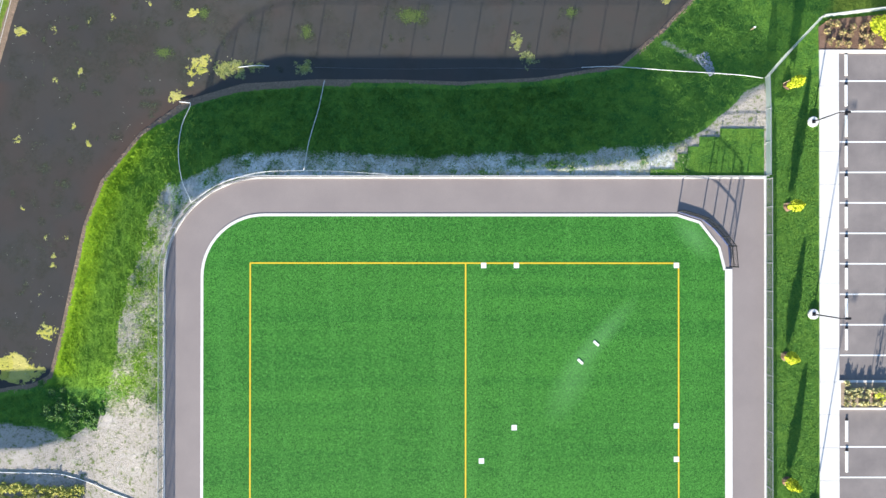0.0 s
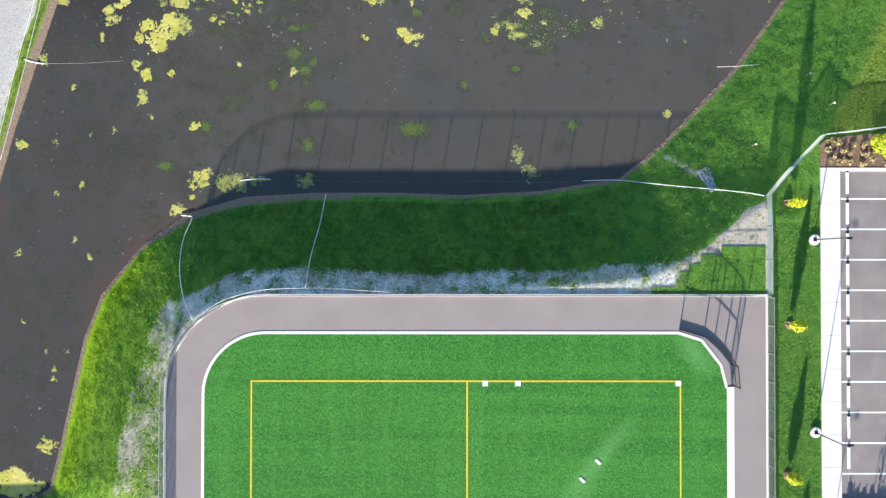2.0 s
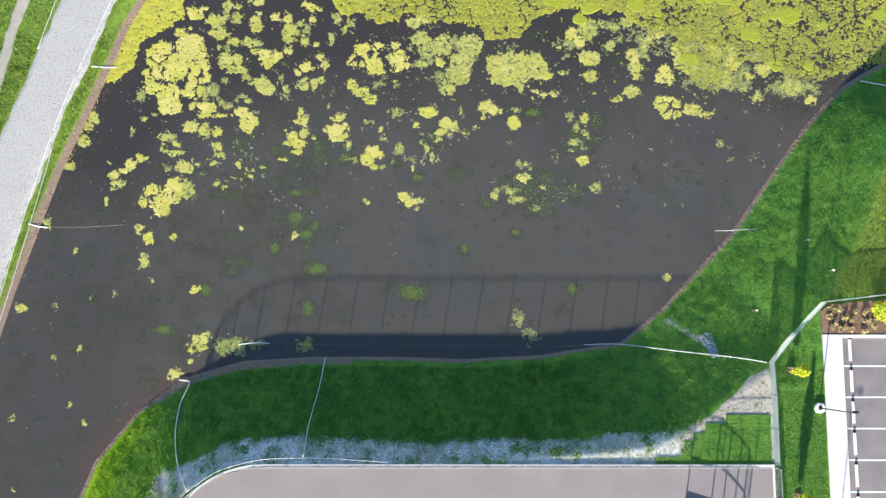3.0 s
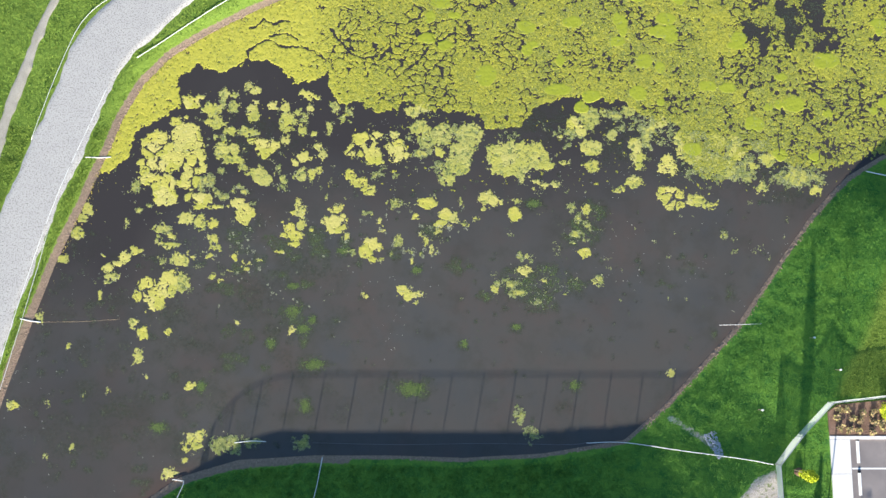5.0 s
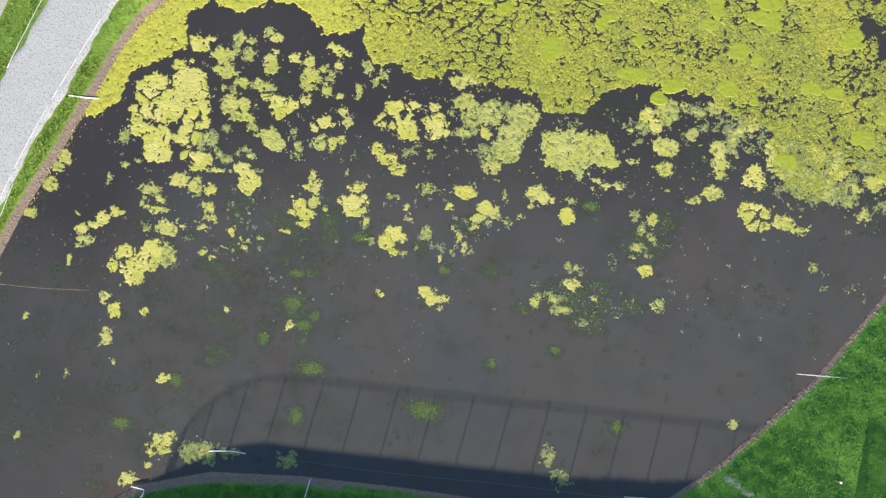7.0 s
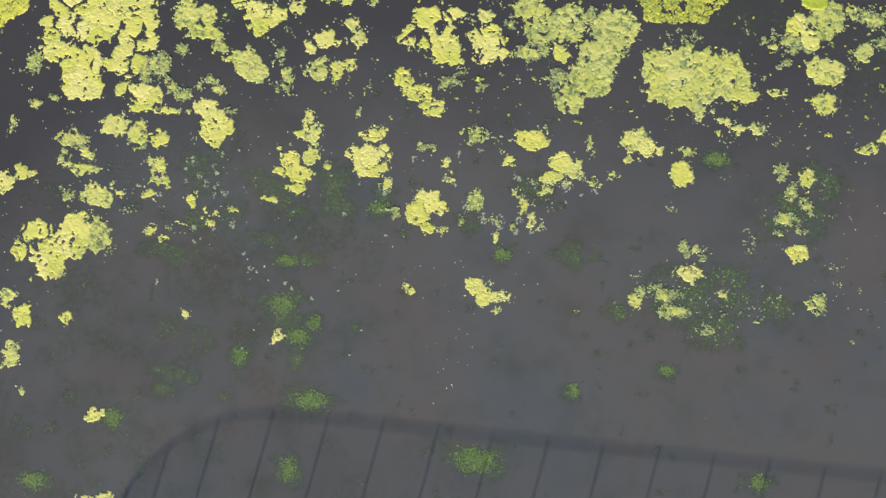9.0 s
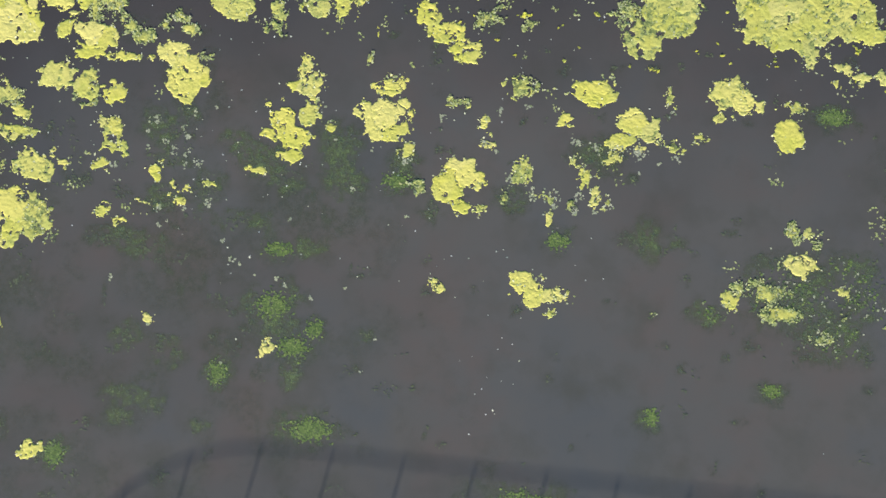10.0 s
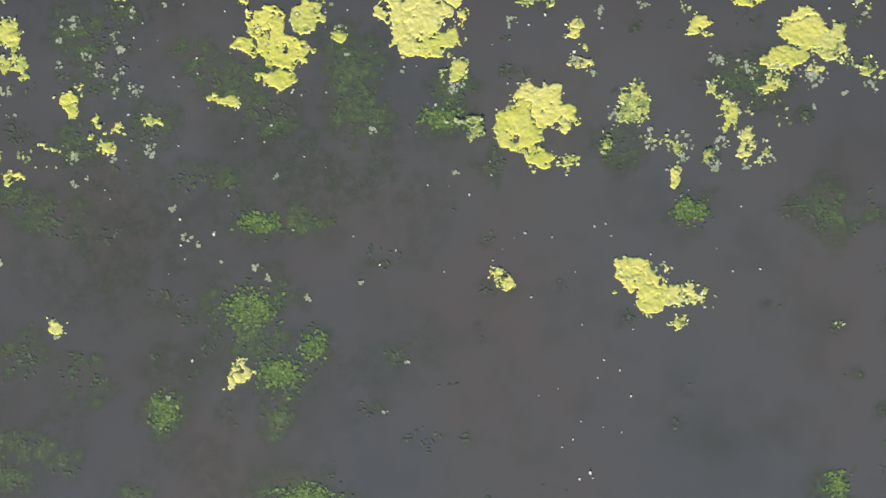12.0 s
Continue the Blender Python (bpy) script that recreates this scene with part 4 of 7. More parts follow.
def ribbon(name, left, right, material, lift, n=60, cells=10, crown=0.03):
    """A band between two edges, lying on the land."""
    a, b = np.array(curve_through(left, 0.5)), np.array(curve_through(right, 0.5))
    pick = lambda c: np.stack([np.interp(np.linspace(0, 1, n), np.linspace(0, 1, len(c)), c[:, k]) for k in (0, 1)], -1)
    a, b = pick(a), pick(b)
    k = np.linspace(0, 1, cells + 1)[None, :, None]
    p = a[:, None] * (1 - k) + b[:, None] * k
    p = p + 0.12 * np.stack([rough(p[..., 0] / 0.7, p[..., 1] / 0.7, 4), rough(p[..., 0] / 0.7, p[..., 1] / 0.7, 8)], -1)
    zz = land(p[..., 0], p[..., 1], False) + lift + crown * np.sin(np.pi * k[..., 0]) + 0.004 * rough(p[..., 0] * 3, p[..., 1] * 3, 6)
    zz[:, 0] -= lift + 0.05
    zz[:, -1] -= lift + 0.05
    verts = np.concatenate([p, zz[..., None]], -1).reshape(-1, 3)
    i = np.arange(n * (cells + 1)).reshape(n, cells + 1)
    faces = np.stack([i[:-1, :-1], i[:-1, 1:], i[1:, 1:], i[1:, :-1]], -1).reshape(-1, 4)
    return sheet(name, verts, faces, material, None, True)


tagged(ribbon("gravel_path", PATH_R, PATH_L, GRAVEL, 0.13, 160, 16, 0.02), "pale grey gravel path along the pond", "path", kind="structure")
tagged(ribbon("footpath", [(-41.8, 38.0), (-40.1, 45.8), (-38.7, 51.0), (-37.2, 55.8), (-35.9, 59.0), (-33.0, 66.0)], [(-42.95, 38.0), (-41.15, 46.5), (-39.75, 51.0), (-38.25, 55.8), (-36.85, 59.0), (-34.05, 66.0)], DUST, 0.07, 90, 6),
       "narrow trodden footpath in rough grass", "path", kind="structure")


def laid(name, points, r, label, category, group="", lift=0.0, level=None, made_of=PIPE):
    """A hose or pipe that lies on the ground or on the water."""
    pts = curve_through(points, 0.4)
    line = [(x, y, (max(over(x, y), WATER) if level is None else level) + r * 0.7 + lift) for x, y in pts]
    return tagged(part(name, tube(bmesh.new(), line, r), made_of, smooth_=True), label, category, group)


laid("edging_cord", [(-41.0, 18.5), (-39.0, 26.6), (-36.5, 35.6), (-34.8, 40.8), (-33.0, 45.4), (-31.2, 49.8)], 0.024, "white cord edging the gravel path", "cord", "path edging", 0.12)
laid("edging_cord", [(-40.4, 19.0), (-38.7, 25.5), (-37.4, 30.5), (-36.0, 36.0)], 0.02, "white cord edging the gravel path", "cord", "path edging", 0.1)
laid("edging_cord", [(-38.0, 44.7), (-35.9, 51.4), (-33.9, 56.2), (-31.0, 58.9), (-26, 63)], 0.024, "white cord edging the gravel path", "cord", "path edging", 0.12)
laid("edging_cord", [(-28.6, 52.6), (-24.0, 55.9), (-18.8, 59.3), (-14.0, 62.0)], 0.034, "straight white cord on the grass beside the pond", "cord", "path edging", 0.1)
laid("drain_pipe", [(-33.0, 43.1), (-31.9, 43.2), (-30.9, 43.3)], 0.045, "short white pipe across the muddy shore", "pipe", "shore pipes", -0.02)
laid("drain_pipe", [(-38.2, 28.2), (-37.4, 28.0), (-36.5, 27.9)], 0.045, "short white pipe across the muddy shore", "pipe", "shore pipes", -0.02)
laid("mooring_rope", [(-37.2, 27.92), (-33.2, 27.94), (-29.3, 28.18)], 0.008, "thin pale rope lying on the water", "rope", "", 0.0, None, TIMBER)
laid("drain_pipe", [(25.4, 27.7), (27.3, 27.75), (29.1, 27.8)], 0.02, "short white pipe lying on the grassy shore", "pipe", "shore pipes", -0.02)
laid("hose", [(-21.9, 4.6), (-23.0, 6.6), (-23.6, 9.2), (-23.5, 11.7), (-22.85, 13.6), (-23.05, 13.85), (-23.9, 13.95)], 0.034, "white hose running down the grass bank", "hose", "white hoses", 0.06)
laid("hose", [(-21.9, 4.5), (-20.4, 5.6), (-18.8, 6.45), (-15.8, 7.2), (-12.7, 7.35), (-9.4, 7.32), (-6.6, 7.15), (-4.5, 7.02)], 0.022, "white hose beside the track fence", "hose", "white hoses", 0.06)
laid("hose", [(-12.0, 7.4), (-11.7, 10.1), (-11.0, 13.3), (-10.6, 15.9)], 0.033, "white hose running down the grass bank", "hose", "white hoses", 0.06)
laid("hose", [(28.6, 15.6), (27.0, 15.9), (24.7, 16.2), (21.2, 16.6), (16.3, 17.2), (13.0, 17.15)], 0.028, "thin white hose across shaded water and grass", "hose", "white hoses", 0.06)
laid("hose", [(13.0, 17.15), (11.0, 17.0), (4.0, 17.1), (-4.0, 17.0), (-11.5, 17.15)], 0.014, "thin dark hose across the shaded water", "hose", "white hoses", -0.004, None, WIRE)
laid("float_pipe", [(-18.5, 17.15), (-17.0, 17.3), (-15.7, 17.25)], 0.035, "white pipe end floating in shaded water", "pipe", "", 0.0)
laid("hose", [(39.6, 42.0), (42.0, 41.2), (45.0, 40.2)], 0.045, "white hose lying on the shaded shore", "hose", "white hoses", 0.08)
laid("boundary_cord", [(-45.0, -19.3), (-39.2, -19.5), (-36.0, -19.6), (-33.5, -20.0), (-30.0, -21.2), (-26.5, -22.0), (-24.4, -22.1)], 0.038, "white cord along the edge of bare soil", "cord", "", 0.02)


def outlet():
    root = empty("drain_outlet")
    rng_ = np.random.default_rng(11)
    bm = bmesh.new()
    tube(bm, [(0.0, -1.25, 0.12), (0.0, -0.85, 0.06)], 0.09, 12)
    part("pipe", bm, PIPE, root, "pale outlet pipe")
    part("head_wall", box(bmesh.new(), -0.28, 0.28, -1.0, -0.9, -0.3, 0.16, 0.02), RUBBLE, root)
    shapes = []
    for k in range(6):
        bm = bmesh.new()
        bmesh.ops.create_icosphere(bm, subdivisions=1, radius=0.1, matrix=Matrix.Diagonal((1, rng_.uniform(0.6, 1.1), 0.5, 1)))
        for v in bm.verts:
            v.co *= rng_.uniform(0.75, 1.2)
        me = bpy.data.meshes.new("stone")
        bm.to_mesh(me)
        bm.free()
        me.materials.append(RUBBLE)
        shapes.append(me)
    turn = pose(24.1, 16.95, 0, 0, 0, 20)
    for k in range(190):
        st = new("stone", shapes[k % 6])
        st.parent = root
        v = rng_.uniform(-0.95, 1.25)
        u = rng_.uniform(-1, 1) * (0.3 + 0.12 * (v + 0.95))
        w = turn @ Vector((u, v, 0))
        st.location = (u, v, over(w.x, w.y) - over(24.1, 16.95) + 0.01)
        st.rotation_euler = (rng_.uniform(-0.3, 0.3), rng_.uniform(-0.3, 0.3), rng_.uniform(0, 6.28))
        st.scale = (rng_.uniform(0.6, 1.3),) * 3
    root.matrix_world = Matrix.Translation((0, 0, over(24.1, 16.95))) @ turn
    return tagged(root, "small drain outlet with a wedge of bluish-grey rubble", "drain outlet")


outlet()

# ---- floating algae ----
def depth_in(ax, ay, lobes):
    """How many metres each place lies inside a cluster of ovals."""
    best = np.full(ax.shape, -9.0)
    for cx, cy, rx, ry in lobes:
        best = np.maximum(best, (1 - np.hypot((ax - cx) / rx, (ay - cy) / ry)) * min(rx, ry))
    return best


def ragged(ax, ay, seed, k=1.0):
    """Places pushed about, so that smooth outlines turn ragged."""
    return (ax + k * (0.2 * cloudy(ax / 0.6, ay / 0.6, seed) + 0.07 * cloudy(ax / 0.14, ay / 0.14, seed + 1, 3)),
            ay + k * (0.2 * cloudy(ax / 0.6, ay / 0.6, seed + 20) + 0.07 * cloudy(ax / 0.14, ay / 0.14, seed + 21, 3)))


def crust(e, ax, ay, seed, loose, cracks=1.0, big=1.0, shed=1.0):
    """Height of algae where e is the depth inside its outline: plates parted by cracks, that break into flakes at the rim or where loose."""
    wx_ = ax + big * (0.3 * cloudy(ax / 0.7, ay / 0.7, seed + 1, 5))
    wy_ = ay + big * (0.3 * cloudy(ax / 0.7, ay / 0.7, seed + 2, 5))
    gap, plate = plates(wx_, wy_, 1.15 * big, seed)
    _, flake = plates(wx_, wy_, 0.25 * big, seed + 3)
    grain = cloudy(ax / (0.16 * big), ay / (0.16 * big), seed + 5, 4)
    clump = cloudy(ax / (0.6 * big), ay / (0.6 * big), seed + 6, 3)
    fray = cloudy(ax / (0.3 * big), ay / (0.3 * big), seed + 9, 5)
    rim = shed * (1 - smooth(0.02, 0.3, e))
    f = np.minimum(e, 0.3) + (0.12 + 0.14 * rim) * fray + 0.05 * clump - 0.05 * rim
    open_ = smooth(-0.2, 0.35, cloudy(ax / 1.1, ay / 1.1, seed + 7, 2))
    f = np.minimum(f, gap - cracks * (0.1 * open_ - 0.02) + (1 - cracks))
    vein = np.abs(cloudy(wx_ / (0.7 * big), wy_ / (0.7 * big), seed + 12, 4))
    f = np.minimum(f, 0.6 * vein - 0.018 * np.clip(open_ + 2 * loose - 0.1, 0, 1) * np.minimum(shed, 1))
    f = np.minimum(f, 0.25 - 0.8 * loose + 0.5 * cloudy(ax / (0.22 * big), ay / (0.22 * big), seed + 14, 5))
    h = np.where(f < 0, f * 0.5, 0.014 * (1 - np.exp(-f * 30)))
    return f, flake, plate, np.clip(h, -0.06, 0.05) + (f > 0.01) * (0.006 * grain + 0.004 * rough(ax * 14, ay * 14, seed) + 0.005 * clump + 0.01 * (flake - 0.5) * np.clip(0.3 + rim + loose, 0, 1))


FRINGE, CRUMBS, LOBES, CHIPS = [], [], [], []


def grown(mask):
    out = mask.copy()
    out[1:] |= mask[:-1]
    out[:-1] |= mask[1:]
    wide_ = out.copy()
    wide_[:, 1:] |= out[:, :-1]
    wide_[:, :-1] |= out[:, 1:]
    return wide_


def one_piece(mask, e):
    """Parts a mask into the piece that holds its thickest place and all the rest."""
    reach = grown(grown(mask))
    start = np.zeros(mask.shape, bool)
    start[np.unravel_index(np.argmax(np.where(mask, e, -9)), e.shape)] = True
    while True:
        more = grown(start) & reach
        if (more == start).all():
            break
        start = more
    return mask & start, mask & ~start


def island(lobes, seed, loose=0.0, age=0.0, note="", crumbs=4, warp=1.0, shed=1.0, cracks=0.0):
    lobes = [(x, y, a * 1.17, b * 1.17) for x, y, a, b in lobes]
    LOBES.extend(lobes)
    rng_ = np.random.default_rng(seed)
    x0, x1 = min(c[0] - c[2] for c in lobes), max(c[0] + c[2] for c in lobes)
    y0, y1 = min(c[1] - c[3] for c in lobes), max(c[1] + c[3] for c in lobes)
    cx, cy, r = (x0 + x1) / 2, (y0 + y1) / 2, min(x1 - x0, y1 - y0) / 2
    for k in range(crumbs):
        a, far, s = rng_.uniform(0, 6.28), rng_.uniform(0.9, 1.2), rng_.uniform(0.03, 0.09)
        lobes.append((cx + math.cos(a) * far * (x1 - x0) / 2, cy + math.sin(a) * far * (y1 - y0) / 2, s * 1.2, s))
    fine = 0.024 if -21 < cx < 4 and 20 < cy < 40 else 0.036
    px, py = np.arange(x0 - 0.4, x1 + 0.4, fine), np.arange(y0 - 0.4, y1 + 0.4, fine)
    ax, ay = np.meshgrid(px, py)
    e = depth_in(*ragged(ax, ay, seed, warp * min(1.0, 0.45 + r)), lobes)
    f, flake, plate, h = crust(e, ax, ay, seed, loose, cracks, 1.0, shed)
    old = np.clip(age + 0.3 * cloudy(ax / 0.8, ay / 0.8, seed + 8) + 0.55 * (1 - smooth(0.02, 0.3, e)) * (flake - 0.15) + 0.3 * loose, 0, 1)
    under = (f < 0.0) & (e > 0.16) & (loose > 0.05) & (cloudy(ax / 0.4, ay / 0.4, seed + 9, 3) > -0.3 - 0.4 * loose)
    h = np.where(under, 0.004 + 0.004 * rough(ax * 9, ay * 9, seed + 4), h)
    old = np.where(under, 1.0, old)
    wet = h > -0.01
    whole, bits = one_piece(wet, e)
    if r > 0.7:
        ob = empty("algae_patch", (cx, cy, WATER))
        i = np.arange(h.size).reshape(h.shape)
        cell = whole[:-1, :-1] | whole[:-1, 1:] | whole[1:, 1:] | whole[1:, :-1]
        q = np.stack([i[:-1, :-1], i[:-1, 1:], i[1:, 1:], i[1:, :-1]], -1)
        mine = np.where(cell, plate[:-1, :-1], -1.0)
        key, count = np.unique(mine[cell], return_counts=True)
        for small_key in key[count < 0.12 * count.max()]:
            mine[mine == small_key] = key[np.argmax(count)]
        for k in np.unique(mine[cell]):
            rows_, cols_ = np.nonzero(mine == k)
            box_ = (slice(rows_.min(), rows_.max() + 1), slice(cols_.min(), cols_.max() + 1))
            here = mine[box_] == k
            start = np.zeros(here.shape, bool)
            start[np.unravel_index(np.argmax(np.where(here, e[:-1, :-1][box_], -99)), here.shape)] = True
            while True:
                more = grown(start) & here
                if (more == start).all():
                    break
                start = more
            for faces, name in ((q[box_][start], "algae_plate"), (q[box_][here & ~start], "")):
                if len(faces):
                    used, back = np.unique(faces, return_inverse=True)
                    verts = np.stack([ax.ravel()[used] - cx, ay.ravel()[used] - cy, h.ravel()[used]], -1)
                    if name:
                        sheet(name, verts, back.reshape(-1, 4), ALGAE, {"age": old.ravel()[used]}, True).parent = ob
                    else:
                        CHIPS.append((verts + (cx, cy, WATER), back.reshape(-1, 4), old.ravel()[used]))
    else:
        ob = relief("algae_patch", px - cx, py - cy, h, ALGAE, keep=whole, attributes={"age": old})
        ob.location = (cx, cy, WATER)
    CRUMBS.append((px, py, h, bits, old))
    edge = np.argwhere((f > -0.07) & (f < 0.04))
    edge = edge[rng_.permutation(len(edge))[:int((7 + 26 * loose) * (x1 - x0 + y1 - y0))]]
    FRINGE.append(np.stack([px[edge[:, 1]], py[edge[:, 0]], WATER + np.maximum(h[edge[:, 0], edge[:, 1]], 0) + 0.008], -1))
    if not note:
        note = "large cracked yellow algae patch floating on the pond" if r > 1.0 else "tiny yellow algae scrap floating on the pond" if r < 0.4 else "ragged yellow-green algae patch floating on the pond"
    return tagged(ob, note, "algae", "floating algae patches")


def lobed(cx, cy, rx, ry, seed):
    """An oval broken into overlapping lobes."""
    rng_ = np.random.default_rng(seed)
    out = [(cx, cy, rx * 0.72, ry * 0.72)]
    for k in range(5):
        a = rng_.uniform(0, 6.28)
        s = rng_.uniform(0.32, 0.58)
        out.append((cx + math.cos(a) * rx * (1 - s * 0.8), cy + math.sin(a) * ry * (1 - s * 0.8), rx * s, ry * s))
    return out


# the patches with a shape of their own
island([(-26.6, 44.52, 1.34, 1.1), (-27.26, 43.8, 0.8, 0.55)], 300, cracks=1.0)
island([(-24, 45.28, 1.25, 1.2), (-24.47, 44.44, 0.63, 0.55), (-22.97, 44.69, 0.54, 0.55)], 303, cracks=1.0)
island([(-26.48, 42.78, 1.07, 0.64), (-25.17, 43.11, 0.89, 0.92), (-24.49, 43.37, 0.36, 0.73), (-25.6, 42.33, 0.89, 0.37)], 306, cracks=1.0)
island([(-22.96, 43.36, 0.89, 0.82), (-22.99, 42.29, 0.98, 0.82), (-23.4, 41.1, 0.89, 0.73), (-24.12, 40.79, 0.53, 0.36)], 309, cracks=1.0)
island([(-27.15, 41.24, 0.98, 0.46), (-26.62, 40.75, 0.44, 0.91)], 312, cracks=1.0)
island([(-25.46, 40.78, 0.67, 0.91), (-25.63, 39.49, 0.97, 0.81), (-26.48, 39.76, 0.44, 0.36)], 315, cracks=1.0)
island([(-28.05, 42.79, 0.36, 0.37), (-27.8, 41.99, 0.58, 0.41)], 318)
island([(-28.39, 40.55, 0.44, 0.64)], 321, 0.22, 0.4, warp=1.5)
island([(-23.55, 48.5, 0.67, 0.65), (-22.78, 49.15, 0.45, 0.23), (-24.05, 48.82, 0.36, 0.37)], 324)
island([(-24.98, 46.75, 0.49, 0.37), (-24.13, 47.12, 0.36, 0.14)], 327)
island([(-21.53, 48.02, 0.9, 0.56), (-22.32, 47.79, 0.36, 0.19)], 330, 0.12, 0.18, warp=1.2)
island([(-21.36, 46.73, 0.9, 0.65)], 333, 0.12, 0.18, warp=1.2)
island([(-20.51, 49.49, 0.45, 0.56), (-20.58, 48.64, 0.36, 0.56)], 336, 0.22, 0.4, warp=1.5)
island([(-19.4, 49.34, 0.5, 0.23)], 339, 0.22, 0.4, warp=1.5)
island([(-19.64, 48.09, 0.54, 0.56)], 342, 0.22, 0.4, warp=1.5)
island([(-18.29, 50.21, 0.45, 0.37), (-17.59, 49.73, 0.5, 0.37)], 345, 0.12, 0.18, warp=1.2)
island([(-17.84, 47.54, 0.63, 0.7), (-17.59, 48.69, 0.27, 0.23)], 348, 0.12, 0.18, warp=1.2)
island([(-16, 48.31, 0.4, 0.33)], 351)
island([(-19.88, 45.87, 0.58, 0.37), (-20.17, 46.68, 0.31, 0.14)], 354, 0.12, 0.18, warp=1.2)
island([(-18.19, 45.73, 0.98, 0.51)], 357, 0.22, 0.4, warp=1.5)
island([(-21.13, 45.13, 0.54, 0.28), (-20.48, 44.97, 0.36, 0.32)], 360, 0.22, 0.4, warp=1.5)
island([(-20.51, 43.9, 0.62, 0.69), (-19.55, 44.1, 0.54, 0.55), (-19.5, 43.05, 0.89, 0.46)], 363, 0.12, 0.18, warp=1.2)
island([(-17.3, 44.81, 0.8, 0.37), (-16.34, 44.36, 0.98, 0.6), (-16.56, 43.6, 0.54, 0.46)], 366, cracks=1.0)
island([(-18.63, 42.32, 0.36, 0.41)], 369, 0.22, 0.4, warp=1.5)
island([(-17.07, 41.66, 0.8, 0.73), (-16.46, 41.14, 0.62, 0.54), (-17.7, 41.73, 0.53, 0.36)], 372, 0.12, 0.18, warp=1.2)
island([(-23.4, 39.55, 0.62, 0.45), (-22.39, 39.34, 0.97, 0.5), (-22.37, 38.57, 0.57, 0.32)], 375, cracks=1.0)
island([(-20.86, 38.65, 0.8, 0.18)], 378)
island([(-18.85, 38.96, 0.66, 0.45)], 381)
island([(-18.27, 37.94, 0.66, 0.94), (-17.75, 38.09, 0.44, 0.45)], 384)
island([(-14.67, 41.15, 0.31, 0.54)], 387, 0.22, 0.4, warp=1.5)
island([(-12.54, 49.3, 0.63, 0.42), (-13.12, 49.56, 0.36, 0.28), (-11.79, 49.1, 0.32, 0.23)], 390)
island([(-12.39, 48.05, 0.4, 0.42)], 393, 0.12, 0.18, warp=1.2)
island([(-14.77, 48.26, 0.4, 0.56), (-14.76, 46.76, 0.49, 0.83), (-14.25, 47.01, 0.54, 0.55), (-14.39, 46.02, 0.45, 0.23)], 396, 0.12, 0.18, warp=1.2)
island([(-13.47, 47.65, 0.36, 0.37), (-12.76, 47.41, 0.36, 0.23), (-12.91, 46.83, 0.36, 0.23)], 399, 0.22, 0.4, warp=1.5)
island([(-13.12, 45.92, 0.36, 0.46)], 402, 0.12, 0.18, warp=1.2)
island([(-11.95, 45.59, 0.36, 0.37)], 405, 0.12, 0.18, warp=1.2)
island([(-10.58, 46.21, 0.27, 0.55)], 408, 0.12, 0.18, warp=1.2)
island([(-14.7, 44.92, 0.4, 0.41)], 411, 0.12, 0.18, warp=1.2)
island([(-8.72, 47.67, 0.36, 0.42), (-9.32, 47, 0.45, 0.28)], 414, 0.22, 0.4, warp=1.5)
island([(-10.04, 48.13, 0.4, 0.46)], 417, 0.22, 0.4, warp=1.5)
island([(-11.57, 44.34, 0.31, 0.37), (-11.11, 43.56, 0.49, 0.41)], 420, 0.12, 0.18, warp=1.2)
island([(-12.94, 43.4, 0.58, 0.41), (-12.24, 43.21, 0.36, 0.18), (-13.62, 42.73, 0.31, 0.27)], 423)
island([(-13.08, 41.69, 0.53, 0.59)], 426, 0.22, 0.4, warp=1.5)
island([(-12.12, 41.52, 0.36, 0.64), (-11.49, 41.87, 0.22, 0.41)], 429, 0.12, 0.18, warp=1.2)
island([(-7.36, 44.53, 1.16, 1.05), (-8.36, 43.86, 0.58, 0.5), (-5.98, 45.42, 0.54, 0.32)], 432, cracks=1.0)
island([(-6.35, 43.53, 0.76, 0.82), (-5.92, 42.89, 0.45, 0.32)], 435)
island([(-4.29, 44.41, 0.89, 0.64), (-4.37, 43.43, 0.54, 0.64), (-3.48, 43.58, 0.45, 0.36)], 438, cracks=1.0)
island([(-4.5, 45.49, 0.4, 0.37)], 441, 0.12, 0.18, warp=1.2)
island([(-8.55, 41.64, 0.49, 0.5), (-7.71, 40.96, 0.71, 0.5), (-6.82, 40.2, 0.62, 0.5)], 444)
island([(-2.76, 47.72, 0.63, 0.46), (-1.72, 48.12, 0.63, 0.51)], 447, 0.12, 0.18, warp=1.2)
island([(-2, 46.09, 0.81, 0.69), (-1.37, 44.82, 0.85, 0.64)], 450, 0.22, 0.4, warp=1.5)
island([(-0.19, 43.85, 0.45, 0.41)], 453)
island([(0.08, 45.53, 0.98, 1.01), (2.63, 45.26, 1.12, 1.23), (1.82, 43.89, 1.07, 0.91), (1.49, 42.71, 1.16, 1), (0.41, 41.45, 0.8, 0.81)], 456, 0.22, 0.4, warp=1.5)
island([(5.43, 43.6, 1.25, 1), (7.03, 43.32, 1.61, 1.45), (8.8, 43.51, 1.25, 1.18), (9.54, 42.68, 0.98, 0.54), (6.2, 42.54, 1.51, 0.91), (7.4, 41.62, 0.62, 0.54)], 459, 0.14, 0.3, "broad fuzzy olive-green algae island on the pond", warp=2.0)
island([(8.84, 41.01, 0.49, 0.27), (9.5, 40.63, 0.35, 0.22)], 462, 0.12, 0.18, warp=1.2)
island([(10.68, 40.85, 0.4, 0.23)], 465, 0.12, 0.18, warp=1.2)
island([(12.35, 46.61, 0.49, 0.6), (13.08, 45.96, 0.49, 0.59)], 468)
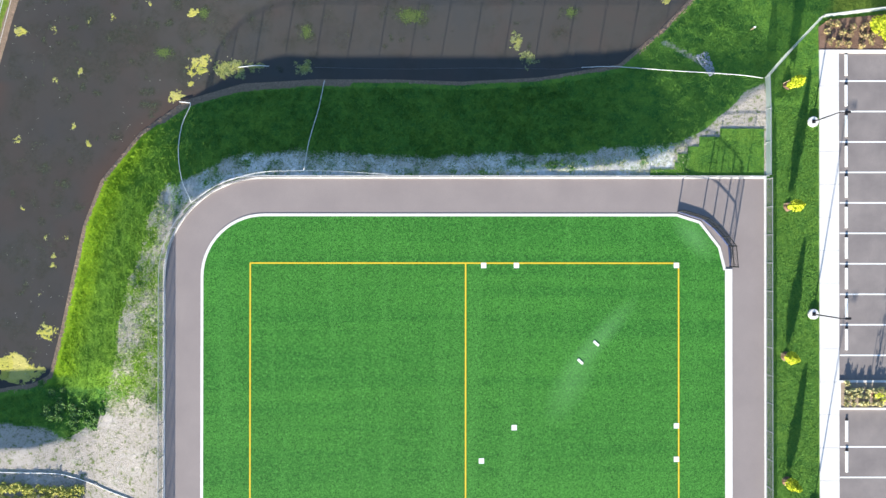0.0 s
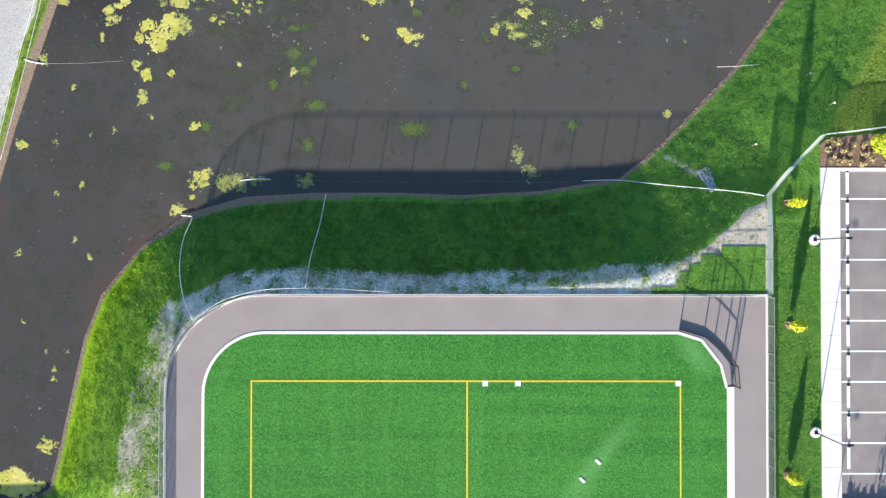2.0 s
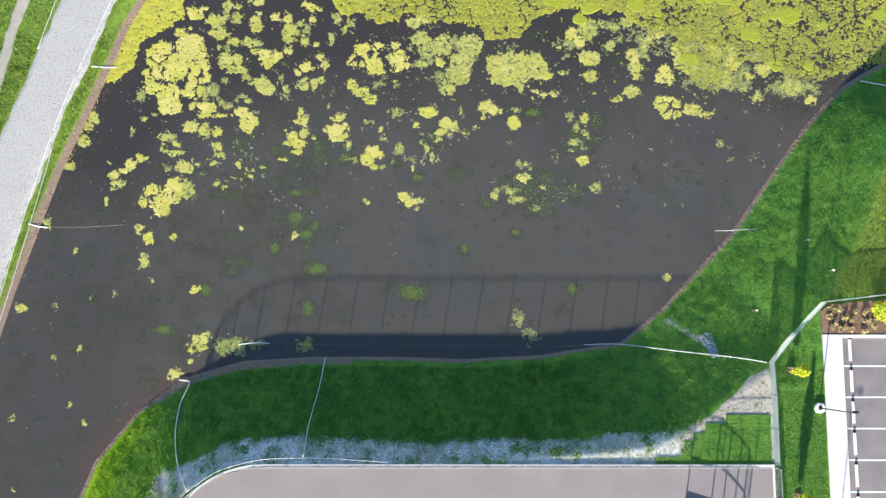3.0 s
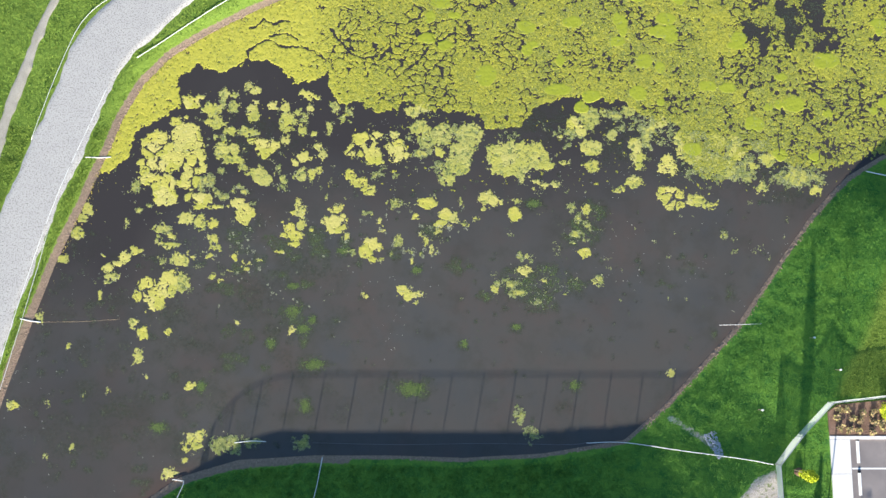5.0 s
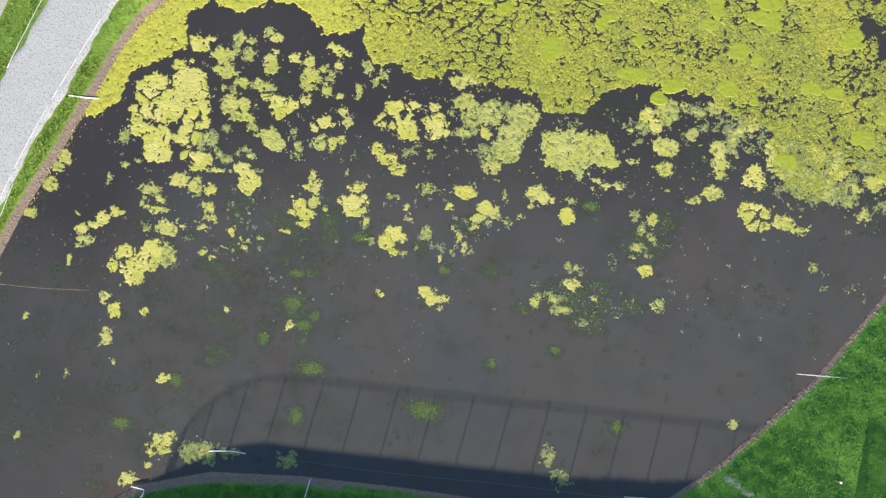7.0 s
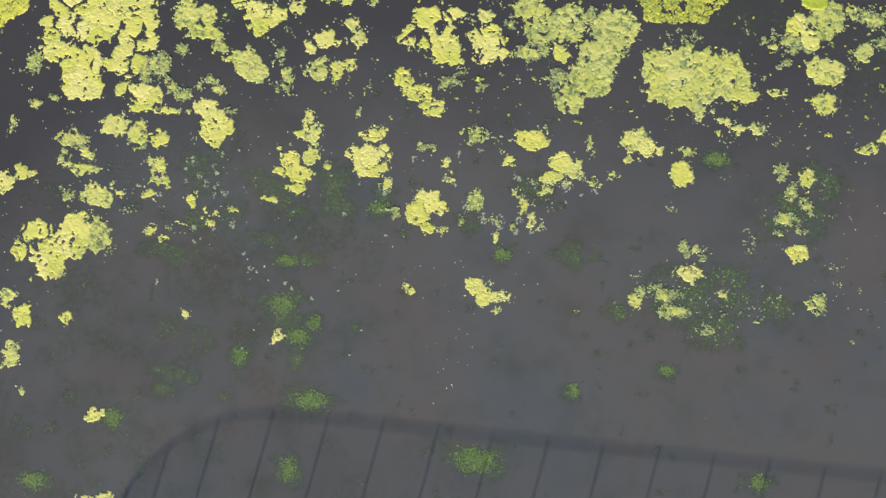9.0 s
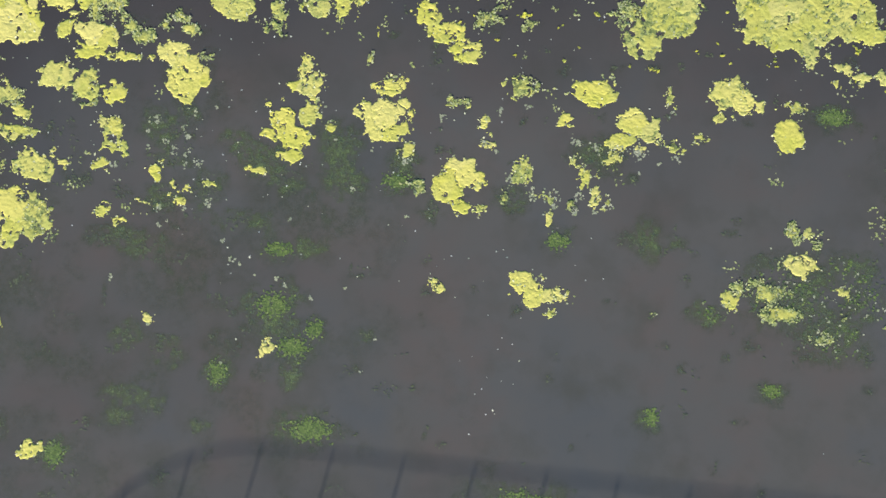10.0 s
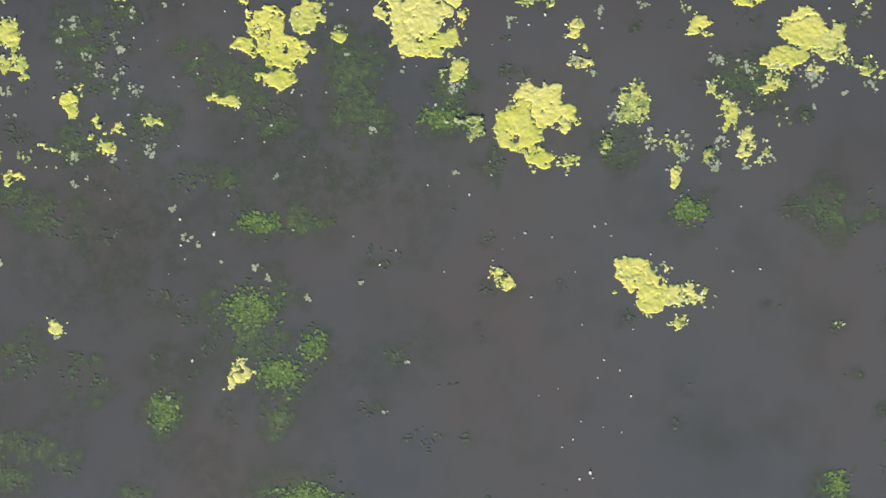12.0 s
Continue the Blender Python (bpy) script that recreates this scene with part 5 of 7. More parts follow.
island([(11.24, 45.34, 0.36, 0.23)], 471, 0.12, 0.18, warp=1.2)
island([(13.96, 47.3, 0.99, 0.87), (13.94, 46.42, 0.67, 0.5)], 474, 0.22, 0.4, warp=1.5)
island([(14.1, 44.32, 0.94, 0.82)], 477, 0.12, 0.18, warp=1.2)
island([(14.11, 42.5, 0.62, 0.59)], 480, 0.12, 0.18, warp=1.2)
island([(11.54, 42.85, 0.31, 0.23)], 483, 0.12, 0.18, warp=1.2)
island([(15.29, 47.58, 0.4, 0.41)], 486, 0.22, 0.4, warp=1.5)
island([(15.9, 45.44, 0.49, 0.46)], 489, 0.22, 0.4, warp=1.5)
island([(17.65, 47.85, 0.63, 0.46)], 492, 0.22, 0.4, warp=1.5)
island([(18.19, 44.68, 0.63, 0.59), (18.41, 43.52, 0.67, 0.63), (18.35, 42.51, 0.49, 0.41)], 495, 0.12, 0.18, warp=1.2)
island([(21.12, 43.13, 0.58, 0.41), (20.94, 42.43, 0.58, 0.59), (21.66, 42.33, 0.44, 0.54)], 498)
island([(22.65, 45.04, 0.8, 0.77), (22.63, 43.89, 0.58, 0.73), (23.22, 43, 0.45, 0.32)], 501, 0.12, 0.18, warp=1.2)
island([(20.75, 46.66, 0.49, 0.64)], 504, 0.12, 0.18, warp=1.2)
island([(27.69, 43.68, 0.8, 0.68)], 507)
island([(24.46, 43.18, 0.8, 0.68), (25.83, 42.61, 1.07, 0.81), (26.58, 42.06, 0.8, 0.59)], 510, 0.22, 0.4, warp=1.5)
island([(25.92, 44.94, 0.89, 0.59), (27.28, 45.32, 0.58, 0.36)], 513, 0.12, 0.18, warp=1.2)
island([(29.17, 42.57, 0.62, 0.36)], 516, 0.12, 0.18, warp=1.2)
island([(30.7, 43.19, 0.71, 0.59)], 519, 0.12, 0.18, warp=1.2)
island([(16.64, 40.29, 0.53, 0.36), (18.02, 40.93, 0.71, 0.49)], 522, 0.12, 0.18, warp=1.2)
island([(21.34, 39.77, 1.06, 0.63), (21.61, 39.03, 0.89, 0.62), (20.86, 40.3, 0.53, 0.4)], 525, cracks=1.0)
island([(23.59, 39.25, 0.97, 0.54), (24.73, 38.79, 0.8, 0.27)], 528, 0.12, 0.18, warp=1.2)
island([(-32.8, 38.42, 0.44, 0.54), (-33.19, 37.47, 0.44, 0.41), (-33.59, 36.12, 0.62, 0.58)], 531, 0.12, 0.18, warp=1.2)
island([(-34.76, 33.74, 0.57, 0.36)], 534, 0.12, 0.18, warp=1.2)
island([(-29.28, 37.04, 0.22, 0.49)], 537, 0.22, 0.4, warp=1.5)
island([(-25.82, 36.52, 0.62, 0.4), (-26.16, 35.54, 0.31, 0.49)], 540, 0.22, 0.4, warp=1.5)
island([(-25.14, 34.98, 0.88, 0.31), (-24.83, 35.86, 0.35, 0.18)], 543, 0.12, 0.18, warp=1.2)
island([(-23.65, 37.53, 0.71, 0.58), (-22.34, 37.13, 0.49, 0.67)], 546, 0.12, 0.18, warp=1.2)
island([(-21.12, 36.95, 0.44, 0.4)], 549)
island([(-21.12, 35.59, 0.42, 0.33), (-20.81, 34.81, 0.57, 0.27), (-20.36, 34.48, 0.21, 0.16)], 552, 0.12, 0.18, warp=1.2)
island([(-21.43, 34, 0.54, 0.27)], 555, 0.12, 0.18, warp=1.2)
island([(-24.03, 33.71, 0.92, 0.53), (-22.82, 33.93, 0.31, 0.22)], 558, 0.12, 0.18, warp=1.2)
island([(-25.64, 33.54, 0.35, 0.35)], 561, 0.22, 0.4, warp=1.5)
island([(-28.14, 34.51, 0.53, 0.31), (-29.15, 33.87, 0.48, 0.4), (-29.81, 33.3, 0.57, 0.31), (-30.63, 32.86, 0.48, 0.35)], 564)
island([(-30.29, 32.09, 0.66, 0.4)], 567, 0.22, 0.4, warp=1.5)
island([(-27.01, 30.9, 0.96, 1.05), (-26.07, 29.94, 0.78, 0.96), (-27.58, 30.31, 0.61, 0.53)], 570, cracks=1.0)
island([(-25.14, 31.37, 0.87, 1.06), (-24.54, 32.06, 0.57, 0.62)], 573, cracks=1.0)
island([(-23.75, 31.52, 0.57, 0.88)], 576, 0.22, 0.4, warp=1.5)
island([(-31.26, 30.43, 0.22, 0.31)], 579)
island([(-13.34, 38.9, 0.35, 0.41), (-13.52, 38.12, 0.43, 0.33), (-12.86, 38.24, 0.35, 0.41)], 582, 0.12, 0.18, warp=1.2)
island([(-13.94, 36.65, 0.54, 0.54), (-13.53, 35.88, 0.67, 0.51), (-13.58, 35.16, 0.48, 0.32), (-14.75, 35.97, 0.38, 0.19)], 585)
island([(-13.06, 36.96, 0.4, 0.54)], 588, 0.12, 0.18, warp=1.2)
island([(-12.17, 36.5, 0.19, 0.16)], 591)
island([(-9.84, 38.38, 0.48, 0.33), (-9.38, 38.62, 0.27, 0.22)], 594)
island([(-10.81, 37.35, 0.35, 0.38), (-9.87, 36.93, 0.88, 0.76), (-9.12, 37.42, 0.38, 0.52), (-10.07, 36.31, 0.48, 0.32)], 597, cracks=1.0)
island([(-8.87, 35.84, 0.32, 0.32)], 600, 0.12, 0.18, warp=1.2)
island([(-6.53, 35.1, 0.69, 0.62), (-6.92, 34.46, 0.64, 0.54), (-5.87, 34.9, 0.45, 0.35), (-6.45, 33.73, 0.32, 0.4), (-7.16, 34.17, 0.37, 0.29)], 603)
island([(-5.62, 33.74, 0.24, 0.21)], 606, 0.22, 0.4, warp=1.5)
island([(-3.93, 35.37, 0.4, 0.59)], 609, 0.22, 0.4, warp=1.5)
island([(-2.77, 33.52, 0.19, 0.27)], 612)
island([(-2.99, 34.52, 0.4, 0.19)], 615, 0.22, 0.4, warp=1.5)
island([(-1.85, 35.98, 0.16, 0.22)], 618, 0.22, 0.4, warp=1.5)
island([(-1.39, 35.36, 0.29, 0.46)], 621, 0.12, 0.18, warp=1.2)
island([(-0.94, 34.84, 0.32, 0.27), (-0.99, 34.45, 0.21, 0.16)], 624, 0.12, 0.18, warp=1.2)
island([(-0.37, 34.38, 0.19, 0.27)], 627, 0.22, 0.4, warp=1.5)
island([(-3.55, 30.88, 0.48, 0.4), (-3.13, 30.44, 0.34, 0.45)], 630, crumbs=2, warp=0.5, shed=0.25)
island([(-2.77, 31.06, 0.18, 0.13)], 633)
island([(-2.26, 30.43, 0.47, 0.29)], 636, 0.12, 0.18, warp=1.2)
island([(-2.29, 29.71, 0.16, 0.26)], 639, 0.12, 0.18, warp=1.2)
island([(-1.8, 30.63, 0.13, 0.11)], 642, 0.12, 0.18, warp=1.2)
island([(0.38, 37.98, 0.67, 0.54), (-0.21, 37.13, 0.64, 0.3)], 645)
island([(1.11, 37.59, 0.4, 0.49), (0.81, 36.8, 0.32, 0.22)], 648, 0.12, 0.18, warp=1.2)
island([(-1.27, 38.98, 0.72, 0.54), (-1.88, 39.11, 0.38, 0.3)], 651, crumbs=2, warp=0.5, shed=0.25)
island([(-2.42, 37.72, 0.27, 0.35)], 654)
island([(-5.72, 37.16, 0.27, 0.32)], 657, 0.12, 0.18, warp=1.2)
island([(-4.38, 38.86, 0.4, 0.49)], 660, 0.22, 0.4, warp=1.5)
island([(-5.64, 36.33, 0.21, 0.16)], 663, 0.12, 0.18, warp=1.2)
island([(1.76, 39.02, 0.24, 0.43)], 666, 0.22, 0.4, warp=1.5)
island([(4.23, 39.46, 0.75, 0.6), (3.96, 38.48, 0.35, 0.19)], 669, 0.12, 0.18, warp=1.2)
island([(4.89, 39.17, 0.48, 0.41), (5.44, 39.07, 0.35, 0.3)], 672)
island([(6.99, 39.06, 0.45, 0.33)], 675, 0.22, 0.4, warp=1.5)
island([(6.81, 37.95, 0.51, 0.62)], 678, crumbs=2, warp=0.5, shed=0.25)
island([(2.07, 37.06, 0.43, 0.35)], 681, 0.22, 0.4, warp=1.5)
island([(3.1, 37.52, 0.29, 0.24)], 684, 0.22, 0.4, warp=1.5)
island([(-0.28, 36.36, 0.32, 0.32)], 687, 0.12, 0.18, warp=1.2)
island([(7.6, 32.79, 0.53, 0.4)], 690)
island([(7.96, 34.03, 0.32, 0.27)], 693, 0.22, 0.4, warp=1.5)
island([(4.85, 30.84, 0.32, 0.37)], 696, 0.12, 0.18, warp=1.2)
island([(13.13, 34.38, 0.58, 0.45)], 699)
island([(13.45, 38.36, 0.4, 0.54)], 702, 0.12, 0.18, warp=1.2)
island([(9.45, 31.74, 0.21, 0.24)], 705, 0.12, 0.18, warp=1.2)
island([(14.15, 31.61, 0.26, 0.32)], 708, 0.12, 0.18, warp=1.2)
island([(-19.08, 33.9, 0.37, 0.3), (-18.93, 34.3, 0.15, 0.12)], 711)
island([(-20.94, 32.19, 0.32, 0.24)], 714, 0.12, 0.18, warp=1.2)
island([(-17.84, 32.97, 0.25, 0.22), (-18.3, 33.36, 0.15, 0.19)], 717)
island([(-20.31, 31.69, 0.22, 0.16)], 718)
island([(-16.78, 33.68, 0.21, 0.12)], 719, 0.12, 0.18, warp=1.2)
island([(-19.33, 32.65, 0.24, 0.08)], 720, 0.12, 0.18, warp=1.2)
island([(-24.85, 27.06, 0.37, 0.34)], 723)
island([(-14.97, 34.37, 0.35, 0.19)], 726)
island([(-13.6, 27.14, 0.29, 0.26)], 729)
island([(-22.71, 22.17, 0.34, 0.36)], 732)
island([(-6.95, 30.34, 0.24, 0.21)], 735, 0.12, 0.18, warp=1.2)
island([(-18.69, 27.91, 0.21, 0.16)], 738, 0.12, 0.18, warp=1.2)
island([(-22.5, 17.55, 0.5, 0.4), (-21.6, 17.75, 0.5, 0.45), (-22.8, 16.6, 0.35, 0.3), (-21.9, 16.95, 0.6, 0.4)], 822, 0.15, 0.1, warp=1.8)
island([(-19.9, 17.1, 0.75, 0.55), (-20.0, 16.4, 0.5, 0.4), (-19.2, 16.7, 0.6, 0.4)], 823, 0.25, 0.6, "pale grey-green algae clump in the shaded water", warp=1.8)
SCRAPS = [(-38.88, 20.5, 0.4, 0.35), (-35.4, 20.5, 0.22, 0.3), (-33.1, 16.7, 0.35, 0.4), (-35.2, 16.0, 0.22, 0.25), (-33.6, 11.7, 0.25, 0.3), (-38.85, 10.4, 0.45, 0.4), (-32.2, 10.1, 0.25, 0.3), (-26.65, 22.9, 0.28, 0.25), (-30.1, 21.7, 0.2, 0.25),
          (-32.3, 21.2, 0.2, 0.2), (-35.4, -0.2, 0.28, 0.35), (-35.5, -1.0, 0.25, 0.25), (-36.2, 1.6, 0.16, 0.16), (-34.2, 1.5, 0.16, 0.16), (-38.2, 4.1, 0.2, 0.2), (-36.7, -3.8, 0.18, 0.18), (-36.2, -6.6, 0.4, 0.3)]
PATCHES = [(-28.1, 27.8, 0.45, 0.45), (-27.1, 27.0, 0.54, 0.54), (-27.5, 24.8, 0.45, 0.72), (29.7, 40.5, 0.77, 0.62), (34.9, 40.2, 0.62, 0.46), (-23.0, 15.5, 0.3, 0.3), (-24.3, 14.5, 0.67, 0.45), (-38.6, 20.4, 0.46, 0.46), (-36.7, 28.3, 0.4, 0.6),
           (-38.9, -10.5, 2.0, 1.2), (-37.0, -10.9, 1.0, 0.7), (-35.9, -7.2, 0.9, 0.55), (-33.7, 25.9, 0.31, 0.31), (20.8, 23.4, 0.36, 0.36)]
for i, c in enumerate(SCRAPS):
    island([(c[0], c[1], c[2] * 0.8, c[3] * 0.8)], 1400 + 7 * i, 0.2, 0.35, crumbs=5)
rng = np.random.default_rng(3)
for i, c in enumerate(PATCHES):
    island(lobed(*c, 600 + i), 1600 + 7 * i, rng.choice([0.0, 0.1, 0.25]), rng.choice([0.0, 0.1, 0.25]), warp=1.8)

tagged(leaves("algae_flakes", np.concatenate(FRINGE), 0.1, FLAKES, None, 0.12, 66, 0.6), "pale flakes along the rims of the algae patches", "algae", kind="stuff")

whole_v, whole_f, whole_a, base_i = [], [], [], 0
for px, py, h, bits, old in CRUMBS:
    if bits.any():
        i = np.arange(h.size).reshape(h.shape)
        cell = bits[:-1, :-1] | bits[:-1, 1:] | bits[1:, 1:] | bits[1:, :-1]
        q = np.stack([i[:-1, :-1], i[:-1, 1:], i[1:, 1:], i[1:, :-1]], -1)[cell]
        used, back = np.unique(q, return_inverse=True)
        gx_, gy_ = np.meshgrid(px, py)
        whole_v.append(np.stack([gx_.ravel()[used], gy_.ravel()[used], WATER + h.ravel()[used]], -1))
        whole_a.append(old.ravel()[used])
        whole_f.append(back.reshape(-1, 4) + base_i)
        base_i += len(used)
for verts, faces, ages in CHIPS:
    whole_v.append(verts)
    whole_f.append(faces + base_i)
    whole_a.append(ages)
    base_i += len(verts)
tagged(sheet("algae_crumbs", np.concatenate(whole_v), np.concatenate(whole_f), ALGAE, {"age": np.concatenate(whole_a)}, True), "small yellow-green algae crumbs floating round the patches", "algae", kind="stuff")

# the broad mat that closes the pond's far end: smooth yellow cushions in a crumbly olive crust
MAT_EDGE = [(-31.0, 41.8), (-29.3, 43.3), (-28.5, 46.0), (-26.2, 47.1), (-24.5, 48.4), (-24.9, 50.9), (-23.2, 52.4), (-21.1, 51.3), (-18.6, 52.7), (-16.2, 52.6), (-14.9, 51.4), (-13.5, 50.5), (-11.8, 50.8), (-10.8, 51.8), (-10.6, 50.1), (-9.6, 48.6), (-7.5, 48.6), (-6.3, 47.6), (-4.3, 47.9), (-2.8, 48.7), (-1.6, 47.9), (1.0, 47.7), (3.6, 47.4), (4.2, 46.0), (6.5, 46.1), (7.9, 46.3), (8.6, 48.0), (11.6, 49.1), (14.8, 49.2), (15.5, 48.5), (16.8, 48.8), (18.1, 48.0), (20.0, 46.6), (22.1, 46.4), (22.7, 43.4), (24.5, 41.0), (26.3, 41.0), (27.7, 43.2), (29.6, 44.2), (32.4, 42.6), (34.5, 42.1), (37.1, 42.3), (40.1, 43.3)]
MAT_RING = MAT_EDGE + [(52, 46), (52, 68), (-36, 68), (-36, 43)]
CUSHIONS = [(4.2, 51.3, 1.05, 1.15), (14.1, 49.3, 0.95, 0.65), (18.6, 49.6, 0.9, 0.75), (21.9, 55.5, 0.8, 1.0), (19.3, 52.7, 0.9, 0.8), (17.3, 56.2, 0.55, 1.2), (36.6, 52.8, 1.3, 0.8), (33.3, 48.5, 1.15, 0.85),
            (23.6, 44.2, 0.9, 0.7), (29.5, 46.6, 1.0, 0.8), (31.8, 43.6, 0.8, 0.6), (35.0, 43.3, 0.7, 0.6), (11.0, 49.9, 1.4, 0.6), (25.2, 50.3, 0.9, 0.6)]
rng = np.random.default_rng(31)
for k in range(64):
    q = (rng.uniform(-3, 47), rng.uniform(47.5, 65), rng.uniform(0.4, 1.1), rng.uniform(0.35, 0.8))
    if math.hypot((q[0] - 34.0) / 6.0, (q[1] - 56.5) / 3.2) > 1:
        CUSHIONS.append(q)
mx, my = np.arange(-36, 52, 0.075), np.arange(40, 67, 0.075)
ax, ay = np.meshgrid(mx, my)
inside = -distance(ax, ay, SHORE)
rx_, ry_ = ragged(ax, ay, 70, 1.5)
e = -distance(rx_, ry_, MAT_RING) + 0.28 * cloudy(ax / 0.9, ay / 0.9, 71)
HOLES = [(31.2, 54.9, 1.5, 1.2), (29.6, 55.8, 0.9, 0.7), (33.3, 55.7, 1.2, 1.2), (36.5, 54.3, 1.3, 0.7), (33.0, 57.6, 1.4, 1.0), (30.6, 58.8, 0.9, 0.8), (36.2, 57.6, 1.5, 1.4)]
MURKY = [(35.5, 58.2, 4.0, 2.4), (32.0, 51.5, 2.8, 1.8), (22.6, 48.6, 2.2, 1.0), (34.0, 55.8, 5.0, 2.0)]
hole, murky = (np.max([1 - np.hypot((rx_ - x_) / (1.25 * a_), (ry_ - y_) / (1.25 * b_)) for x_, y_, a_, b_ in ovals], 0) for ovals in (HOLES, MURKY))
hole = 0.8 * hole - 0.08 + 0.9 * cloudy(ax / 0.9, ay / 0.9, 79, 5) + 0.5 * cloudy(ax / 0.3, ay / 0.3, 88, 3)
murky = smooth(0.0, 0.5, murky + 0.4 * cloudy(ax / 1.2, ay / 1.2, 80))
e = np.minimum(e, 0.9) - 1.8 * smooth(45, 50.5, ax + 2 * cloudy(ax / 3, ay / 3, 81)) - 1.8 * smooth(62, 66.3, ay + 1.5 * cloudy(ax / 3, ay / 3, 82))
e = e - 1.8 * np.clip(hole * 3.0, 0, 1)
cushion = np.zeros(ax.shape)
wx_, wy_ = ragged(ax, ay, 91, 0.8)
for cx, cy, a, b in CUSHIONS:
    i0, i1 = np.searchsorted(my, (cy - 2, cy + 2))
    j0, j1 = np.searchsorted(mx, (cx - 2.5, cx + 2.5))
    r = np.hypot((wx_[i0:i1, j0:j1] - cx) / a, (wy_[i0:i1, j0:j1] - cy) / b)
    cushion[i0:i1, j0:j1] = np.maximum(cushion[i0:i1, j0:j1], 1 - smooth(0.88, 1.02, r))
e = np.maximum(e, 0.5 * cushion - 0.1 * (cushion == 0))
solid = smooth(-4, -13, ax + 3 * cloudy(ax / 5, ay / 5, 78))
fuzzy = smooth(17, 24, ax + 2 * cloudy(ax / 4, ay / 4, 75)) * (1 - smooth(46, 50, ay + 1.5 * cloudy(ax / 3, ay / 3, 73)))
loose = np.clip(0.13 + 0.08 * smooth(4, 14, ax) + 0.12 * fuzzy + 0.2 * murky + 0.24 * cloudy(ax / 3, ay / 3, 74), 0.0, 0.45) * (1 - cushion) * (1 - 0.95 * solid)
f, flake, _, h = crust(np.where(e > 0.34, 0.34, e), ax, ay, 72, loose, 0.0, 1.0, 1 - 0.8 * solid)
h = np.where(h > 0.01, h - 0.7 * solid * (h - 0.02), h)
_, speck = plates(ax + 0.12 * cloudy(ax / 0.3, ay / 0.3, 85, 3), ay + 0.12 * cloudy(ax / 0.3, ay / 0.3, 86, 3), 0.32, 87)
wx_, wy_ = ax + 0.9 * cloudy(ax / 1.6, ay / 1.6, 92), ay + 0.9 * cloudy(ax / 1.6, ay / 1.6, 93)
gap, _ = plates(wx_ * 0.6, wy_, 2.6, 94)
lead = smooth(0.1, 0.5, cloudy(ax / 4, ay / 4, 76)) * smooth(0.8, 2.4, inside) * (1 - 0.6 * solid)
under = (f < 0) & (e > 0.2) & (cloudy(ax / 0.7, ay / 0.7, 97, 3) > -0.45 + 0.3 * loose)
h = np.where(under, 0.004 + 0.005 * rough(ax * 6, ay * 6, 98), h)
slit, _ = plates(wx_ * 0.55, wy_, 0.7, 95)
band = smooth(7, 1, np.abs(ax + 1 - 0.4 * (ay - 52))) * smooth(47.5, 50, ay)
nick = smooth(0.02, 0.32, cloudy(ax / 2.2, ay / 2.2, 96) + 0.28 * band) * (1 - cushion) * (1 - 0.8 * solid)
cut = np.maximum(1 - smooth(-0.03, 0.04, gap - 0.06 * lead + 0.03), (1 - smooth(0.4, 1.3, slit / 0.036)) * nick) * smooth(0.3, 0.8, e)
LEADS = [[(-20.5, 51.3), (-18.6, 52.7), (-18.3, 53.9), (-16.7, 54.7), (-14.8, 53.8), (-12.6, 54.1)], [(-16.2, 55.2), (-14.5, 55.3), (-12.9, 54.1), (-10.8, 52.3)], [(-18.3, 55.9), (-16.7, 56.7), (-14.0, 56.6)], [(-10.5, 55.9), (-9.2, 53.7), (-7.6, 53.0), (-4.9, 53.7)], [(-4.3, 50.9), (-2.2, 52.6), (-0.6, 54.8), (1.0, 55.4)]]
for line in LEADS:
    rift = np.full(ax.shape, 9.0)
    for p, q in zip(line, line[1:]):
        d = np.subtract(q, p)
        k = np.clip(((0.65 * wx_ + 0.35 * ax - p[0]) * d[0] + (0.65 * wy_ + 0.35 * ay - p[1]) * d[1]) / (d @ d), 0, 1)
        rift = np.minimum(rift, np.hypot(0.65 * wx_ + 0.35 * ax - p[0] - k * d[0], 0.65 * wy_ + 0.35 * ay - p[1] - k * d[1]))
    cut = np.maximum(cut, 1 - smooth(0.02, 0.13, rift - 0.12 * cloudy(ax / 0.8, ay / 0.8, 99)))
h = np.where(inside < 0.02, -0.06, h - 0.05 * cut + 0.012 * cushion + 0.012 * (speck - 0.5) * (1 - cushion))
shabby = 1 - solid
age = np.clip(0.02 + 0.2 * shabby + 0.35 * fuzzy + (0.15 + 0.45 * shabby) * cloudy(ax / 2.6, ay / 2.6, 83) + (0.2 + 0.55 * shabby) * (speck - 0.5) + (0.1 + 0.5 * shabby) * (flake - 0.5), 0, 1) * (1 - cushion)
age = np.clip(age + 0.6 * murky * (1 - cushion), 0, 1)
age = np.clip(age + 0.6 * smooth(0.0, 0.3, cloudy(ax / 3.0, ay / 2.4, 84, 4)) * smooth(4, 12, ax) * (1 - cushion), 0, 1)
age = np.where(under, np.clip(0.75 + 0.5 * (speck - 0.5), 0, 1), age)
mat = relief("algae_mat", mx, my, WATER + h, CRUST, keep=h > -0.01, attributes={"age": age, "lush": cushion})
rng = np.random.default_rng(67)
leaf_here = np.argwhere((h > 0.0) & (cushion < 0.3) & (ay < 63) & (rng.uniform(0, 1, h.shape) > 0.85 * solid))
leaf_here = leaf_here[rng.permutation(len(leaf_here))[:90000]]
